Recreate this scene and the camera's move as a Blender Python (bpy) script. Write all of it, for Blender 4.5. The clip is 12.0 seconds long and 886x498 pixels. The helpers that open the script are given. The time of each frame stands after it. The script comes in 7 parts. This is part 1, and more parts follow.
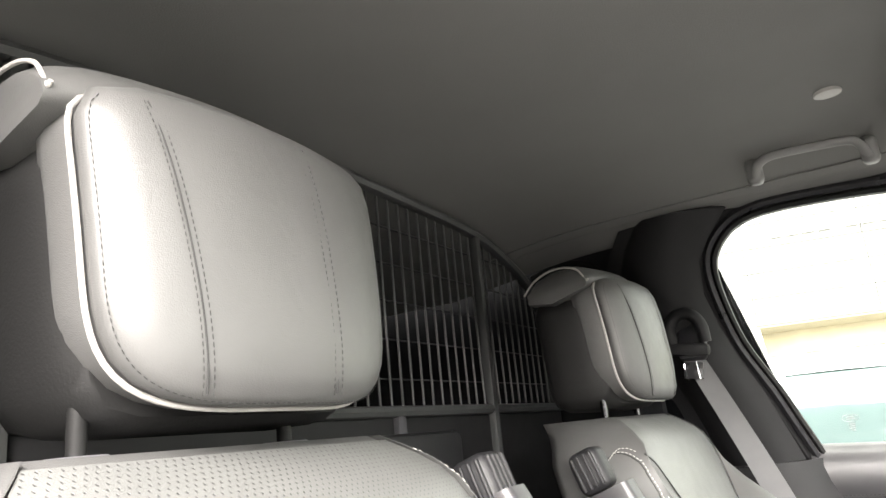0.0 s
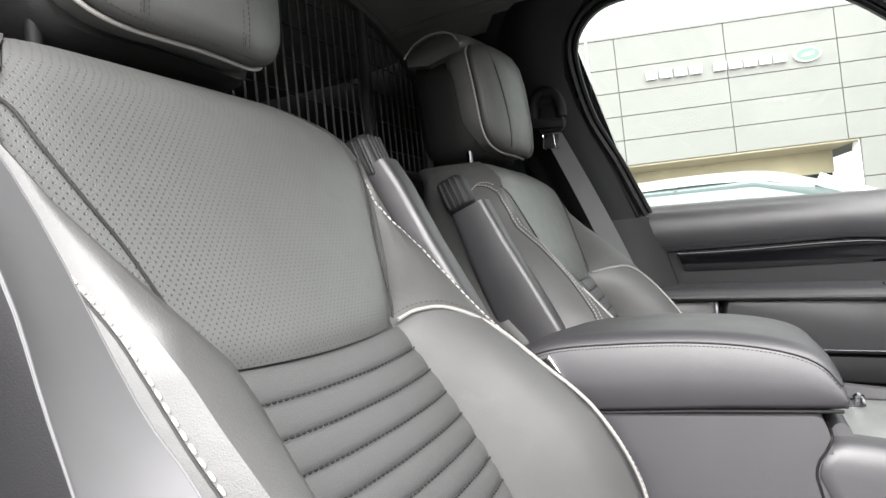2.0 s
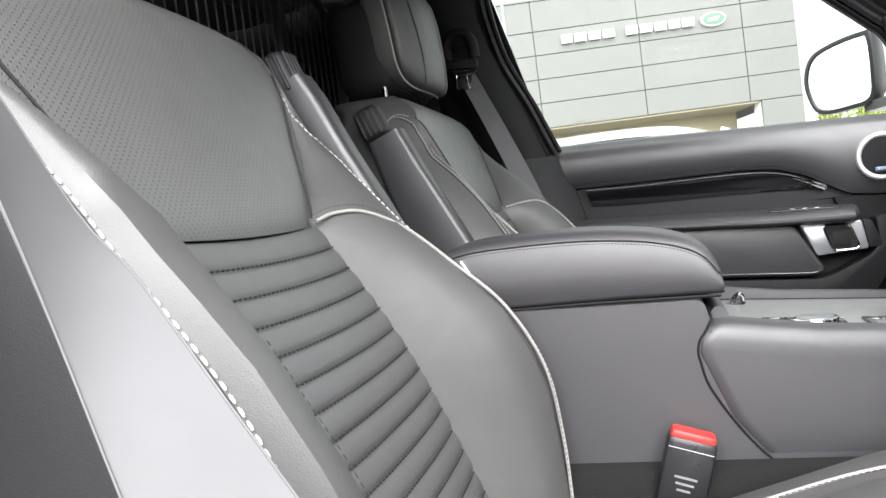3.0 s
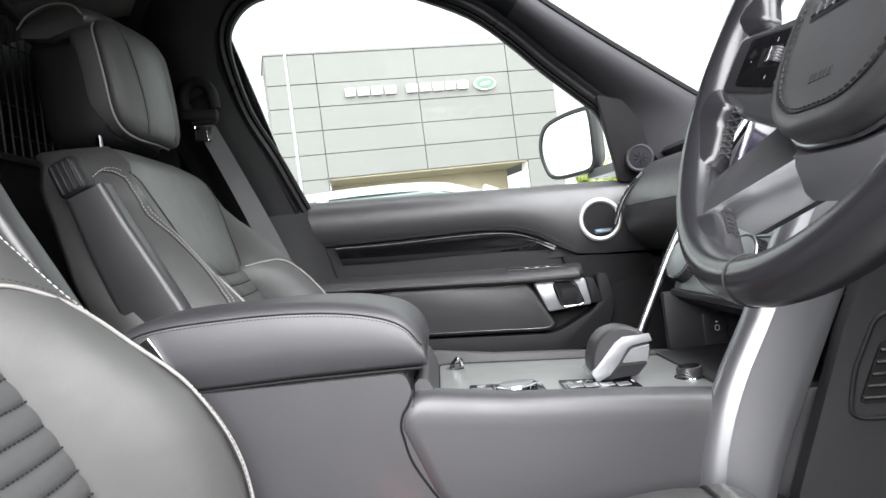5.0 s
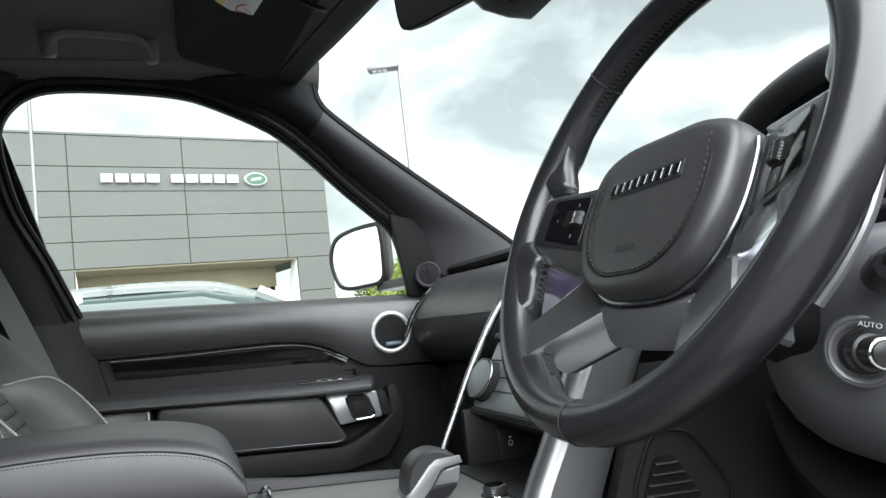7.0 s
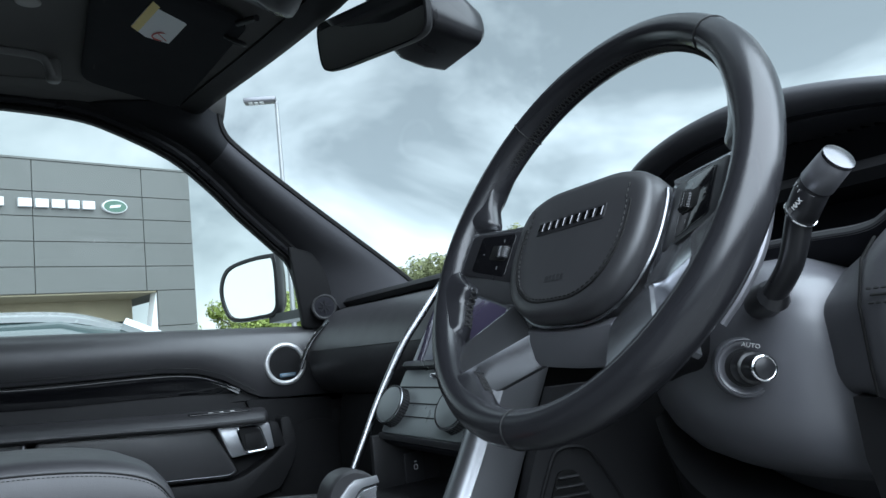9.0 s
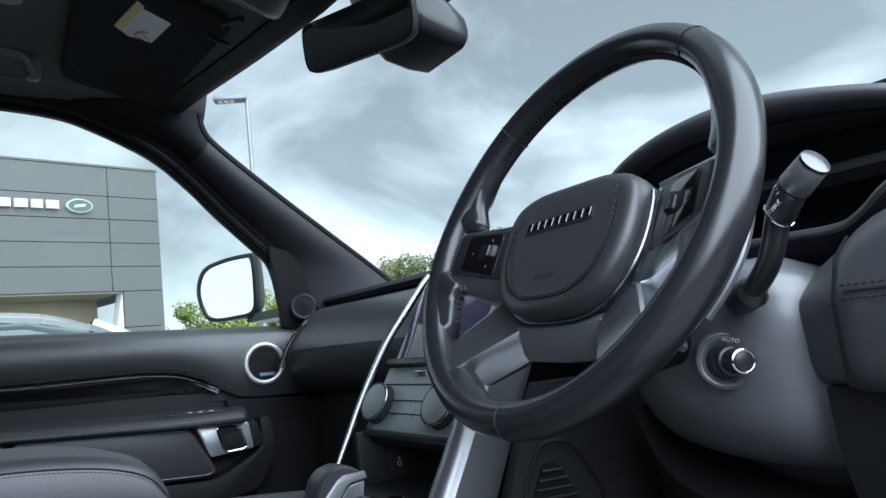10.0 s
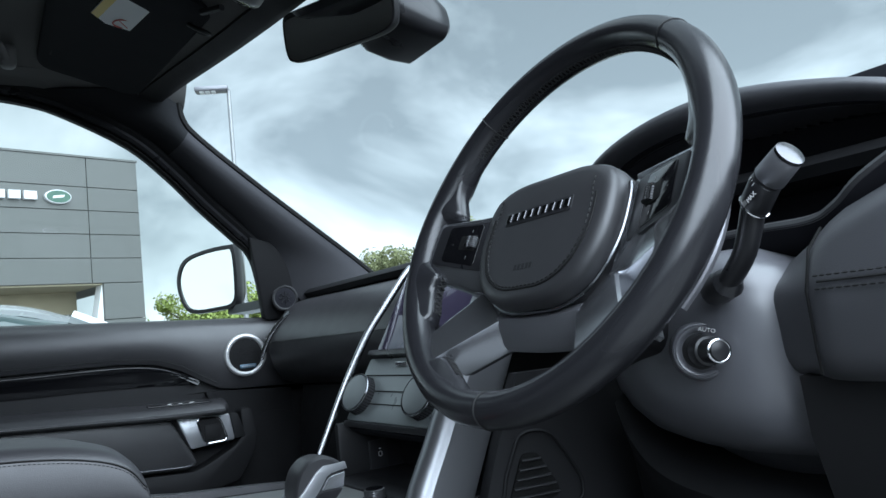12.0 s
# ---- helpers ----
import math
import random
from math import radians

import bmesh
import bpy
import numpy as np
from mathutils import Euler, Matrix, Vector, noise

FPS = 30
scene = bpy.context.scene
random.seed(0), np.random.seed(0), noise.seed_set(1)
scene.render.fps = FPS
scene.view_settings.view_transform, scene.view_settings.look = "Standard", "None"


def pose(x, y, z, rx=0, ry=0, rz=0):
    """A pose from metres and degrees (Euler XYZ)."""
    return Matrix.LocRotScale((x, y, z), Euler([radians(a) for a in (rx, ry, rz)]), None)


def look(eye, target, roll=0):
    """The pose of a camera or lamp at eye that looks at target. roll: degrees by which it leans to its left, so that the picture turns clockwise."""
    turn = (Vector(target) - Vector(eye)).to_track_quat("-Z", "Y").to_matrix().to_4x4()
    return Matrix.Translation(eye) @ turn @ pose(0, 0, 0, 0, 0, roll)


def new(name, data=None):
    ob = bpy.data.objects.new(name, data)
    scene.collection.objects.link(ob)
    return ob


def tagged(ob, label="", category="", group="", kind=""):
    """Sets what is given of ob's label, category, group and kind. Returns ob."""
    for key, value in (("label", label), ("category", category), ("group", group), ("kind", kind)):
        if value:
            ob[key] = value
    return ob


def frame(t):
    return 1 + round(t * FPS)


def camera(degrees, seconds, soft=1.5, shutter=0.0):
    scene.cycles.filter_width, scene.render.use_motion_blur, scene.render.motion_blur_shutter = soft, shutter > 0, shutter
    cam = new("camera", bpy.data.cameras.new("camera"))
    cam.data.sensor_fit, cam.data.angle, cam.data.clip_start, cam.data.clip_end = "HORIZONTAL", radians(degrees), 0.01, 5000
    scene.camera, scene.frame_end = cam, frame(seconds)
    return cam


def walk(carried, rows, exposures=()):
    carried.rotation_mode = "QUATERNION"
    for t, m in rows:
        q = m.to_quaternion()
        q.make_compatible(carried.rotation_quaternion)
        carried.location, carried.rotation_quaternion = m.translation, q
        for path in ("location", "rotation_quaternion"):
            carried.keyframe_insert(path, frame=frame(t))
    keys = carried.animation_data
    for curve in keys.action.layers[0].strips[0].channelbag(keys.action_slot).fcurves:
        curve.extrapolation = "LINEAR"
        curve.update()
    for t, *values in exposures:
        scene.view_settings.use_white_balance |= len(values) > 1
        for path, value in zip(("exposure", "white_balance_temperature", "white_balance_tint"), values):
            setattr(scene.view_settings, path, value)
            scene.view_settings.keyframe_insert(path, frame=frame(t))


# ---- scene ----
from mathutils.bvhtree import BVHTree

cam = camera(63.2, 12.0)
PATH = [
    (0, (0.014, -0.711, 1.25), (-0.963, 0.956, 1.766), -5.8),
    (0.5, (0.032, -0.745, 1.214), (-0.914, 0.971, 1.615), -6.0),
    (1, (0.038, -0.777, 1.174), (-0.859, 0.989, 1.455), -6.0),
    (1.5, (0.048, -0.795, 1.132), (-0.788, 1.016, 1.28), -5.9),
    (2, (0.054, -0.812, 1.103), (-0.711, 1.036, 1.15), -6.0),
    (2.5, (0.064, -0.841, 1.07), (-0.608, 1.043, 1.033), -6.5),
    (2.7, (0.064, -0.845, 1.056), (-0.571, 1.05, 0.999), -6.9),
    (4.3, (0.119, -0.853, 1.037), (-0.09, 1.134, 0.947), -7.3),
    (4.5, (0.127, -0.836, 1.045), (-0.017, 1.157, 0.976), -7.3),
    (5, (0.143, -0.795, 1.057), (0.161, 1.205, 1.046), -7.2),
    (5.5, (0.148, -0.783, 1.067), (0.336, 1.208, 1.116), -7.4),
    (6, (0.133, -0.789, 1.076), (0.501, 1.174, 1.182), -7.3),
    (6.5, (0.106, -0.805, 1.086), (0.628, 1.12, 1.233), -7.0),
    (7, (0.087, -0.815, 1.094), (0.757, 1.061, 1.274), -6.7),
    (7.5, (0.071, -0.821, 1.091), (0.851, 1.009, 1.296), -6.4),
    (9.5, (-0.006, -0.845, 1.086), (1.037, 0.844, 1.332), -6.2),
    (10, (-0.015, -0.847, 1.085), (1.055, 0.826, 1.324), -6.3),
    (10.5, (-0.016, -0.849, 1.085), (1.068, 0.816, 1.315), -6.3),
    (11, (-0.014, -0.848, 1.084), (1.081, 0.811, 1.304), -6.3),
    (11.5, (-0.012, -0.847, 1.082), (1.089, 0.809, 1.297), -6.3),
    (12, (-0.013, -0.849, 1.083), (1.095, 0.802, 1.296), -6.3),
]
EXPOSURES = [
    (0.0, 4.35, 7300, 14), (0.6, 3.95, 7200, 14), (1.2, 3.4, 7000, 13), (2.0, 2.95, 6850, 13), (2.7, 2.75, 6750, 13), (4.5, 2.7, 6650, 13),
    (5.5, 2.78, 6650, 13), (6.0, 2.65, 6650, 12), (6.5, 2.4, 6700, 10), (7.0, 2.0, 6500, 7), (7.5, 1.74, 6250, 6), (9.5, 1.43, 5600, 5), (12.0, 1.42, 5600, 5)]
walk(cam, [(t, look(eye, target, roll)) for t, eye, target, roll in PATH], EXPOSURES)


# ---- world and light ----
def make_world():
    w = bpy.data.worlds.new("overcast_sky")
    scene.world = w
    w.use_nodes = True
    nt = w.node_tree
    nt.nodes.clear()
    out = nt.nodes.new("ShaderNodeOutputWorld")
    bg = nt.nodes.new("ShaderNodeBackground")
    sky = nt.nodes.new("ShaderNodeTexSky")
    sky.sky_type, sky.sun_disc = "NISHITA", False
    sky.sun_elevation, sky.sun_rotation = radians(38), radians(174)
    co = nt.nodes.new("ShaderNodeTexCoord")
    mp = nt.nodes.new("ShaderNodeMapping")
    mp.inputs["Scale"].default_value = (1.7, 1.7, 3.0)
    big = nt.nodes.new("ShaderNodeTexNoise")
    big.inputs["Scale"].default_value, big.inputs["Detail"].default_value = 1.6, 8.0
    big.inputs["Roughness"].default_value, big.inputs["Distortion"].default_value = 0.52, 0.35
    ramp = nt.nodes.new("ShaderNodeValToRGB")
    ramp.color_ramp.elements[0].position, ramp.color_ramp.elements[0].color = 0.38, (1.25, 1.37, 1.39, 1)
    ramp.color_ramp.elements[1].position, ramp.color_ramp.elements[1].color = 0.63, (3.45, 3.55, 3.5, 1)
    mid = ramp.color_ramp.elements.new(0.50)
    mid.color = (2.25, 2.4, 2.4, 1)
    mix = nt.nodes.new("ShaderNodeMix")
    mix.data_type = "RGBA"
    mix.inputs[0].default_value = 0.96
    nt.links.new(co.outputs["Generated"], mp.inputs["Vector"])
    nt.links.new(mp.outputs["Vector"], big.inputs["Vector"])
    nt.links.new(big.outputs["Fac"], ramp.inputs["Fac"])
    nt.links.new(sky.outputs["Color"], mix.inputs[6])
    # cloud cover thins out towards the horizon
    sep = nt.nodes.new("ShaderNodeSeparateXYZ")
    nt.links.new(co.outputs["Generated"], sep.inputs[0])
    low = nt.nodes.new("ShaderNodeMapRange")
    low.inputs[1].default_value, low.inputs[2].default_value, low.inputs[3].default_value, low.inputs[4].default_value = 0.05, 0.5, 1.3, 0.82
    nt.links.new(sep.outputs["Z"], low.inputs[0])
    lit = nt.nodes.new("ShaderNodeVectorMath")
    lit.operation = "SCALE"
    nt.links.new(ramp.outputs["Color"], lit.inputs[0])
    nt.links.new(low.outputs[0], lit.inputs["Scale"])
    nt.links.new(lit.outputs[0], mix.inputs[7])
    nt.links.new(mix.outputs[2], bg.inputs["Color"])
    bg.inputs["Strength"].default_value = 0.143
    nt.links.new(bg.outputs[0], out.inputs[0])


make_world()
sun_data = bpy.data.lights.new("sun", "SUN")
sun_data.energy, sun_data.angle, sun_data.color = 3.7, radians(96), (0.97, 0.99, 1.02)
sun = new("sun", sun_data)
sun.matrix_world = look((0, 0, 20), (-0.8, 8.2, 13.4))
tagged(sun, kind="structure")


# ---- materials ----
def material(name, color, rough=0.5, metal=0.0, grain=0.0, grain_size=400.0, blotch=0.12, blotch_size=6.0, rough_var=0.08, spec=0.5, coat=0.0, distort="noise", soft=0.0):
    """Principled surface with two scales of variation and a fine relief."""
    m = bpy.data.materials.new(name)
    m.use_nodes = True
    nt = m.node_tree
    b = nt.nodes["Principled BSDF"]
    b.inputs["Metallic"].default_value = metal
    b.inputs["Specular IOR Level"].default_value = spec
    b.inputs["Coat Weight"].default_value = coat
    co = nt.nodes.new("ShaderNodeTexCoord")
    n1 = nt.nodes.new("ShaderNodeTexNoise")
    n1.inputs["Scale"].default_value, n1.inputs["Detail"].default_value = blotch_size, 5.0
    nt.links.new(co.outputs["Object"], n1.inputs["Vector"])
    mix = nt.nodes.new("ShaderNodeMix")
    mix.data_type = "RGBA"
    mix.inputs[6].default_value = (*[c * (1 - blotch) for c in color], 1)
    mix.inputs[7].default_value = (*[min(1, c * (1 + blotch)) for c in color], 1)
    nt.links.new(n1.outputs["Fac"], mix.inputs[0])
    nt.links.new(mix.outputs[2], b.inputs["Base Color"])
    mr = nt.nodes.new("ShaderNodeMapRange")
    mr.inputs[3].default_value, mr.inputs[4].default_value = max(0.02, rough - rough_var), min(1, rough + rough_var)
    n2 = nt.nodes.new("ShaderNodeTexNoise")
    n2.inputs["Scale"].default_value, n2.inputs["Detail"].default_value = blotch_size * 5, 4.0
    nt.links.new(co.outputs["Object"], n2.inputs["Vector"])
    nt.links.new(n2.outputs["Fac"], mr.inputs[0])
    nt.links.new(mr.outputs[0], b.inputs["Roughness"])
    if grain:
        if distort == "cells":
            g = nt.nodes.new("ShaderNodeTexVoronoi")
            g.inputs["Scale"].default_value = grain_size
            height = g.outputs["Distance"]
        else:
            g = nt.nodes.new("ShaderNodeTexNoise")
            g.inputs["Scale"].default_value, g.inputs["Detail"].default_value = grain_size, 2.0
            height = g.outputs["Fac"]
        nt.links.new(co.outputs["Object"], g.inputs["Vector"])
        bump = nt.nodes.new("ShaderNodeBump")
        bump.inputs["Strength"].default_value, bump.inputs["Distance"].default_value = grain, 0.001
        nt.links.new(height, bump.inputs["Height"])
        nt.links.new(bump.outputs[0], b.inputs["Normal"])
        if soft:
            # slack and shallow creases of a stretched cover
            n3 = nt.nodes.new("ShaderNodeTexNoise")
            n3.inputs["Scale"].default_value, n3.inputs["Detail"].default_value, n3.inputs["Distortion"].default_value = 26.0, 3.0, 1.2
            nt.links.new(co.outputs["Object"], n3.inputs["Vector"])
            slack = nt.nodes.new("ShaderNodeBump")
            slack.inputs["Strength"].default_value, slack.inputs["Distance"].default_value = soft, 0.006
            nt.links.new(n3.outputs["Fac"], slack.inputs["Height"])
            nt.links.new(slack.outputs[0], bump.inputs["Normal"])
    return m


def dotted(m, scale, radius, dark, depth=0.5, axes=(0, 1, 1)):
    """Rows of small punched holes on a material, in the plane of the axes named."""
    nt = m.node_tree
    b = nt.nodes["Principled BSDF"]
    co = nt.nodes.new("ShaderNodeTexCoord")
    mp = nt.nodes.new("ShaderNodeMapping")
    mp.inputs["Rotation"].default_value = (radians(45), 0, 0)
    mp.inputs["Scale"].default_value = [a * scale for a in axes]
    v = nt.nodes.new("ShaderNodeTexVoronoi")
    v.inputs["Scale"].default_value, v.inputs["Randomness"].default_value = 1.0, 0.0
    mr = nt.nodes.new("ShaderNodeMapRange")
    mr.inputs[1].default_value, mr.inputs[2].default_value = radius, radius + 0.08
    nt.links.new(co.outputs["Object"], mp.inputs[0])
    nt.links.new(mp.outputs[0], v.inputs["Vector"])
    nt.links.new(v.outputs["Distance"], mr.inputs[0])
    old = b.inputs["Base Color"].links[0].from_socket
    mix = nt.nodes.new("ShaderNodeMix")
    mix.data_type = "RGBA"
    mix.inputs[6].default_value = (*dark, 1)
    nt.links.new(old, mix.inputs[7])
    nt.links.new(mr.outputs[0], mix.inputs[0])
    nt.links.new(mix.outputs[2], b.inputs["Base Color"])
    bump = nt.nodes.new("ShaderNodeBump")
    bump.inputs["Strength"].default_value, bump.inputs["Distance"].default_value = depth, 0.002
    nt.links.new(mr.outputs[0], bump.inputs["Height"])
    if b.inputs["Normal"].links:
        nt.links.new(b.inputs["Normal"].links[0].from_socket, bump.inputs["Normal"])
    nt.links.new(bump.outputs[0], b.inputs["Normal"])
    return m


def ribbed(m, scale, axis, depth=0.6):
    """Fine parallel weave or mesh lines across one axis."""
    nt = m.node_tree
    b = nt.nodes["Principled BSDF"]
    co = nt.nodes.new("ShaderNodeTexCoord")
    w = nt.nodes.new("ShaderNodeTexWave")
    w.bands_direction = axis
    w.inputs["Scale"].default_value = scale
    nt.links.new(co.outputs["Object"], w.inputs["Vector"])
    bump = nt.nodes.new("ShaderNodeBump")
    bump.inputs["Strength"].default_value, bump.inputs["Distance"].default_value = depth, 0.001
    nt.links.new(w.outputs["Fac"], bump.inputs["Height"])
    if b.inputs["Normal"].links:
        nt.links.new(b.inputs["Normal"].links[0].from_socket, bump.inputs["Normal"])
    nt.links.new(bump.outputs[0], b.inputs["Normal"])
    return m


def pane_material(name, tint=(0.93, 0.96, 0.95), gloss=1.0):
    """A thin pane: clear straight through, with a faint mirror image that grows at a slant."""
    m = bpy.data.materials.new(name)
    m.use_nodes = True
    nt = m.node_tree
    nt.nodes.clear()
    out = nt.nodes.new("ShaderNodeOutputMaterial")
    tr = nt.nodes.new("ShaderNodeBsdfTransparent")
    tr.inputs[0].default_value = (*tint, 1)
    gl = nt.nodes.new("ShaderNodeBsdfGlossy")
    gl.inputs["Roughness"].default_value = 0.01
    fr = nt.nodes.new("ShaderNodeLayerWeight")
    fr.inputs[0].default_value = 0.5
    pw = nt.nodes.new("ShaderNodeMath")
    pw.operation = "POWER"
    pw.inputs[1].default_value = 5.0
    sc = nt.nodes.new("ShaderNodeMath")
    sc.operation = "MULTIPLY_ADD"
    sc.inputs[1].default_value, sc.inputs[2].default_value = 0.85 * gloss, 0.045 * gloss
    nt.links.new(fr.outputs["Facing"], pw.inputs[0])
    mx = nt.nodes.new("ShaderNodeMixShader")
    nt.links.new(pw.outputs[0], sc.inputs[0])
    nt.links.new(sc.outputs[0], mx.inputs[0])
    nt.links.new(tr.outputs[0], mx.inputs[1])
    nt.links.new(gl.outputs[0], mx.inputs[2])
    nt.links.new(mx.outputs[0], out.inputs[0])
    return m


LEATHER = material("black_leather", (0.066, 0.066, 0.065), 0.47, spec=0.66, grain=0.14, grain_size=1300, distort="cells", blotch=0.2, blotch_size=11, soft=0.09)
WHEEL_LEATHER = material("smooth_wheel_leather", (0.017, 0.017, 0.0195), 0.25, rough_var=0.02, spec=0.62, grain=0.04, grain_size=1400, distort="cells", blotch=0.15, blotch_size=12)
RIB_LEATHER = ribbed(material("ribbed_leather", (0.086, 0.087, 0.087), 0.42, spec=0.9, grain=0.15, grain_size=1200, distort="cells", blotch=0.15, blotch_size=10), 330.0, "Z", 0.25)
LEATHER_PERF = dotted(material("perforated_leather", (0.096, 0.098, 0.095), 0.42, spec=0.85, grain=0.12, grain_size=900, distort="cells", blotch=0.15, blotch_size=8), 270.0, 0.11, (0.022, 0.022, 0.022), 0.4)
LEATHER_SOFT = material("padded_vinyl", (0.028, 0.0276, 0.030), 0.42, spec=0.85, grain=0.09, grain_size=1300, distort="cells", blotch=0.12, soft=0.02)
VINYL_GREY = material("charcoal_vinyl", (0.040, 0.039, 0.0425), 0.46, spec=0.85, grain=0.09, grain_size=1300, distort="cells", blotch=0.12)
PLASTIC = material("grained_black_plastic", (0.015, 0.015, 0.0165), 0.46, spec=0.38, grain=0.2, grain_size=1500, distort="cells", blotch=0.1)
PLASTIC_DARK = material("dark_plastic", (0.014, 0.014, 0.015), 0.58, spec=0.22, grain=0.15, grain_size=1200, blotch=0.1)
COLUMN_GREY = material("charcoal_column_plastic", (0.122, 0.122, 0.134), 0.29, rough_var=0.02, spec=0.9, grain=0.08, grain_size=1600, distort="cells", blotch=0.08)
SATIN_BLACK = material("satin_black_plastic", (0.018, 0.018, 0.02), 0.3, blotch=0.1)
GLOSS_BLACK = material("piano_black", (0.005, 0.005, 0.006), 0.08, rough_var=0.03, spec=0.4, blotch=0.05)
VISOR = material("visor_fabric", (0.024, 0.025, 0.027), 0.9, grain=0.4, grain_size=700, blotch=0.1, spec=0.12)
FELT = material("black_lining", (0.019, 0.019, 0.023), 0.9, spec=0.1, blotch=0.2)
DASH_VINYL = material("dash_end_vinyl", (0.066, 0.066, 0.072), 0.44, spec=0.6, grain=0.1, grain_size=1300, distort="cells", blotch=0.1, soft=0.02)
HEADLINER = material("headliner_fabric", (0.15, 0.15, 0.145), 0.95, grain=0.5, grain_size=700, blotch=0.12, blotch_size=4, spec=0.1)
TRIM_FABRIC = material("pillar_trim", (0.055, 0.055, 0.06), 0.75, grain=0.3, grain_size=900, blotch=0.08, spec=0.2)
TRIM_LIGHT = material("pale_grey_plastic", (0.17, 0.17, 0.167), 0.55, grain=0.15, grain_size=900, blotch=0.05)
PIPING = material("light_grey_piping", (0.31, 0.30, 0.285), 0.45, grain=0.2, grain_size=600, blotch=0.12, blotch_size=40)
THREAD = material("grey_thread", (0.42, 0.41, 0.39), 0.7, blotch=0.2, blotch_size=60)
THREAD_DARK = material("black_thread", (0.012, 0.012, 0.012), 0.7)
SILVER = material("satin_silver", (0.46, 0.47, 0.49), 0.38, metal=0.75, grain=0.04, grain_size=800, blotch=0.06)
GREY_METAL = material("dark_satin_metal", (0.19, 0.19, 0.205), 0.33, metal=0.5, blotch=0.06)
POST_CHROME = material("dark_chrome", (0.07, 0.07, 0.075), 0.18, metal=1.0, rough_var=0.03, blotch=0.03)
CAP_METAL = material("brushed_cap_metal", (0.14, 0.14, 0.148), 0.24, metal=1.0, rough_var=0.05, blotch=0.08)
SPOKE_METAL = material("satin_spoke_metal", (0.54, 0.55, 0.58), 0.25, metal=0.95, rough_var=0.015, blotch=0.02)
BAR_CHROME = material("bright_satin_bar", (0.29, 0.295, 0.31), 0.26, metal=1.0, rough_var=0.04, blotch=0.03)
CLIMATE = material("satin_climate_panel", (0.165, 0.18, 0.182), 0.3, metal=0.2, blotch=0.06)
BAR_PANEL = material("pale_satin_panel", (0.34, 0.345, 0.36), 0.37, metal=0.85, rough_var=0.015, blotch=0.02)
CHROME = material("chrome", (0.75, 0.76, 0.78), 0.08, metal=1.0, rough_var=0.03, blotch=0.03)
KNURL = ribbed(material("knurled_metal", (0.12, 0.12, 0.125), 0.35, metal=0.8), 220.0, "DIAGONAL", 0.8)
SPEAKER_RING = material("brushed_ring", (0.62, 0.62, 0.62), 0.4, metal=0.7, grain=0.05, grain_size=900)
SPEAKER_MESH = dotted(material("speaker_mesh", (0.012, 0.012, 0.013), 0.6, spec=0.2), 330.0, 0.25, (0.002, 0.002, 0.002), axes=(1, 1, 1))
RUBBER = material("rubber_seal", (0.008, 0.008, 0.008), 0.6, spec=0.22, grain=0.2, grain_size=500)
CARPET = material("black_carpet", (0.018, 0.018, 0.018), 1.0, grain=1.0, grain_size=900, spec=0.1)
BELT = material("grey_belt_webbing", (0.105, 0.105, 0.108), 0.65, spec=0.2, blotch=0.2, blotch_size=14)
CAGE = material("powder_coated_steel", (0.045, 0.047, 0.047), 0.5, spec=0.4, grain=0.2, grain_size=700)
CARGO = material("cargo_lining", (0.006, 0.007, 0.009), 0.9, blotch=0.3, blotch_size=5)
RED = material("red_release_button", (0.62, 0.03, 0.025), 0.35, grain=0.05)
WHITE_LABEL = material("white_sticker", (0.72, 0.73, 0.72), 0.5, blotch=0.03)
YELLOW_LABEL = material("yellow_sticker", (0.72, 0.58, 0.16), 0.5, blotch=0.03)
GREY_PRINT = material("grey_print", (0.22, 0.22, 0.22), 0.6)
RED_PRINT = material("red_print", (0.5, 0.12, 0.1), 0.6)
WHITE_PRINT = material("white_print", (0.75, 0.75, 0.75), 0.5)
BLUE_BADGE = material("blue_grey_badge", (0.10, 0.16, 0.22), 0.35, metal=0.3)
# purple base colour stands in for what the dark screen reflects
SCREEN = material("screen_purple_reflection", (0.055, 0.047, 0.080), 0.1, coat=0.8, rough_var=0.03)
PLATE = material("soft_touch_grey", (0.19, 0.198, 0.192), 0.38, spec=0.8, grain=0.1, grain_size=1200, blotch=0.06)
MIRROR = material("mirror_glass", (0.88, 0.9, 0.9), 0.015, metal=1.0, rough_var=0.01, blotch=0.01)
GLASS = pane_material("window_glass", (0.86, 0.89, 0.88), 0.5)
GLASS_SIDE = pane_material("side_window_glass", (0.74, 0.78, 0.75), 0.7)
BODY_PAINT = material("dark_body_paint", (0.012, 0.013, 0.015), 0.15, coat=1.0, blotch=0.05)
PANEL = material("grey_cladding", (0.088, 0.091, 0.085), 0.45, grain=0.05, grain_size=60, blotch=0.05, blotch_size=0.6)
JOINT = material("panel_joint", (0.13, 0.13, 0.125), 0.8)
SIGN_WHITE = material("white_sign_letter", (0.62, 0.62, 0.63), 0.4, blotch=0.02)
SIGN_GREEN = material("green_sign", (0.035, 0.10, 0.065), 0.4)
RENDER_WHITE = material("pale_render", (0.72, 0.73, 0.73), 0.7, grain=0.1, grain_size=40, blotch=0.05, blotch_size=0.7)
SOFFIT = material("timber_soffit", (0.36, 0.32, 0.22), 0.7, grain=0.2, grain_size=20, blotch=0.2, blotch_size=2)
TINTED = material("shopfront_glass", (0.03, 0.04, 0.04), 0.05, coat=0.5, blotch=0.3, blotch_size=0.5)
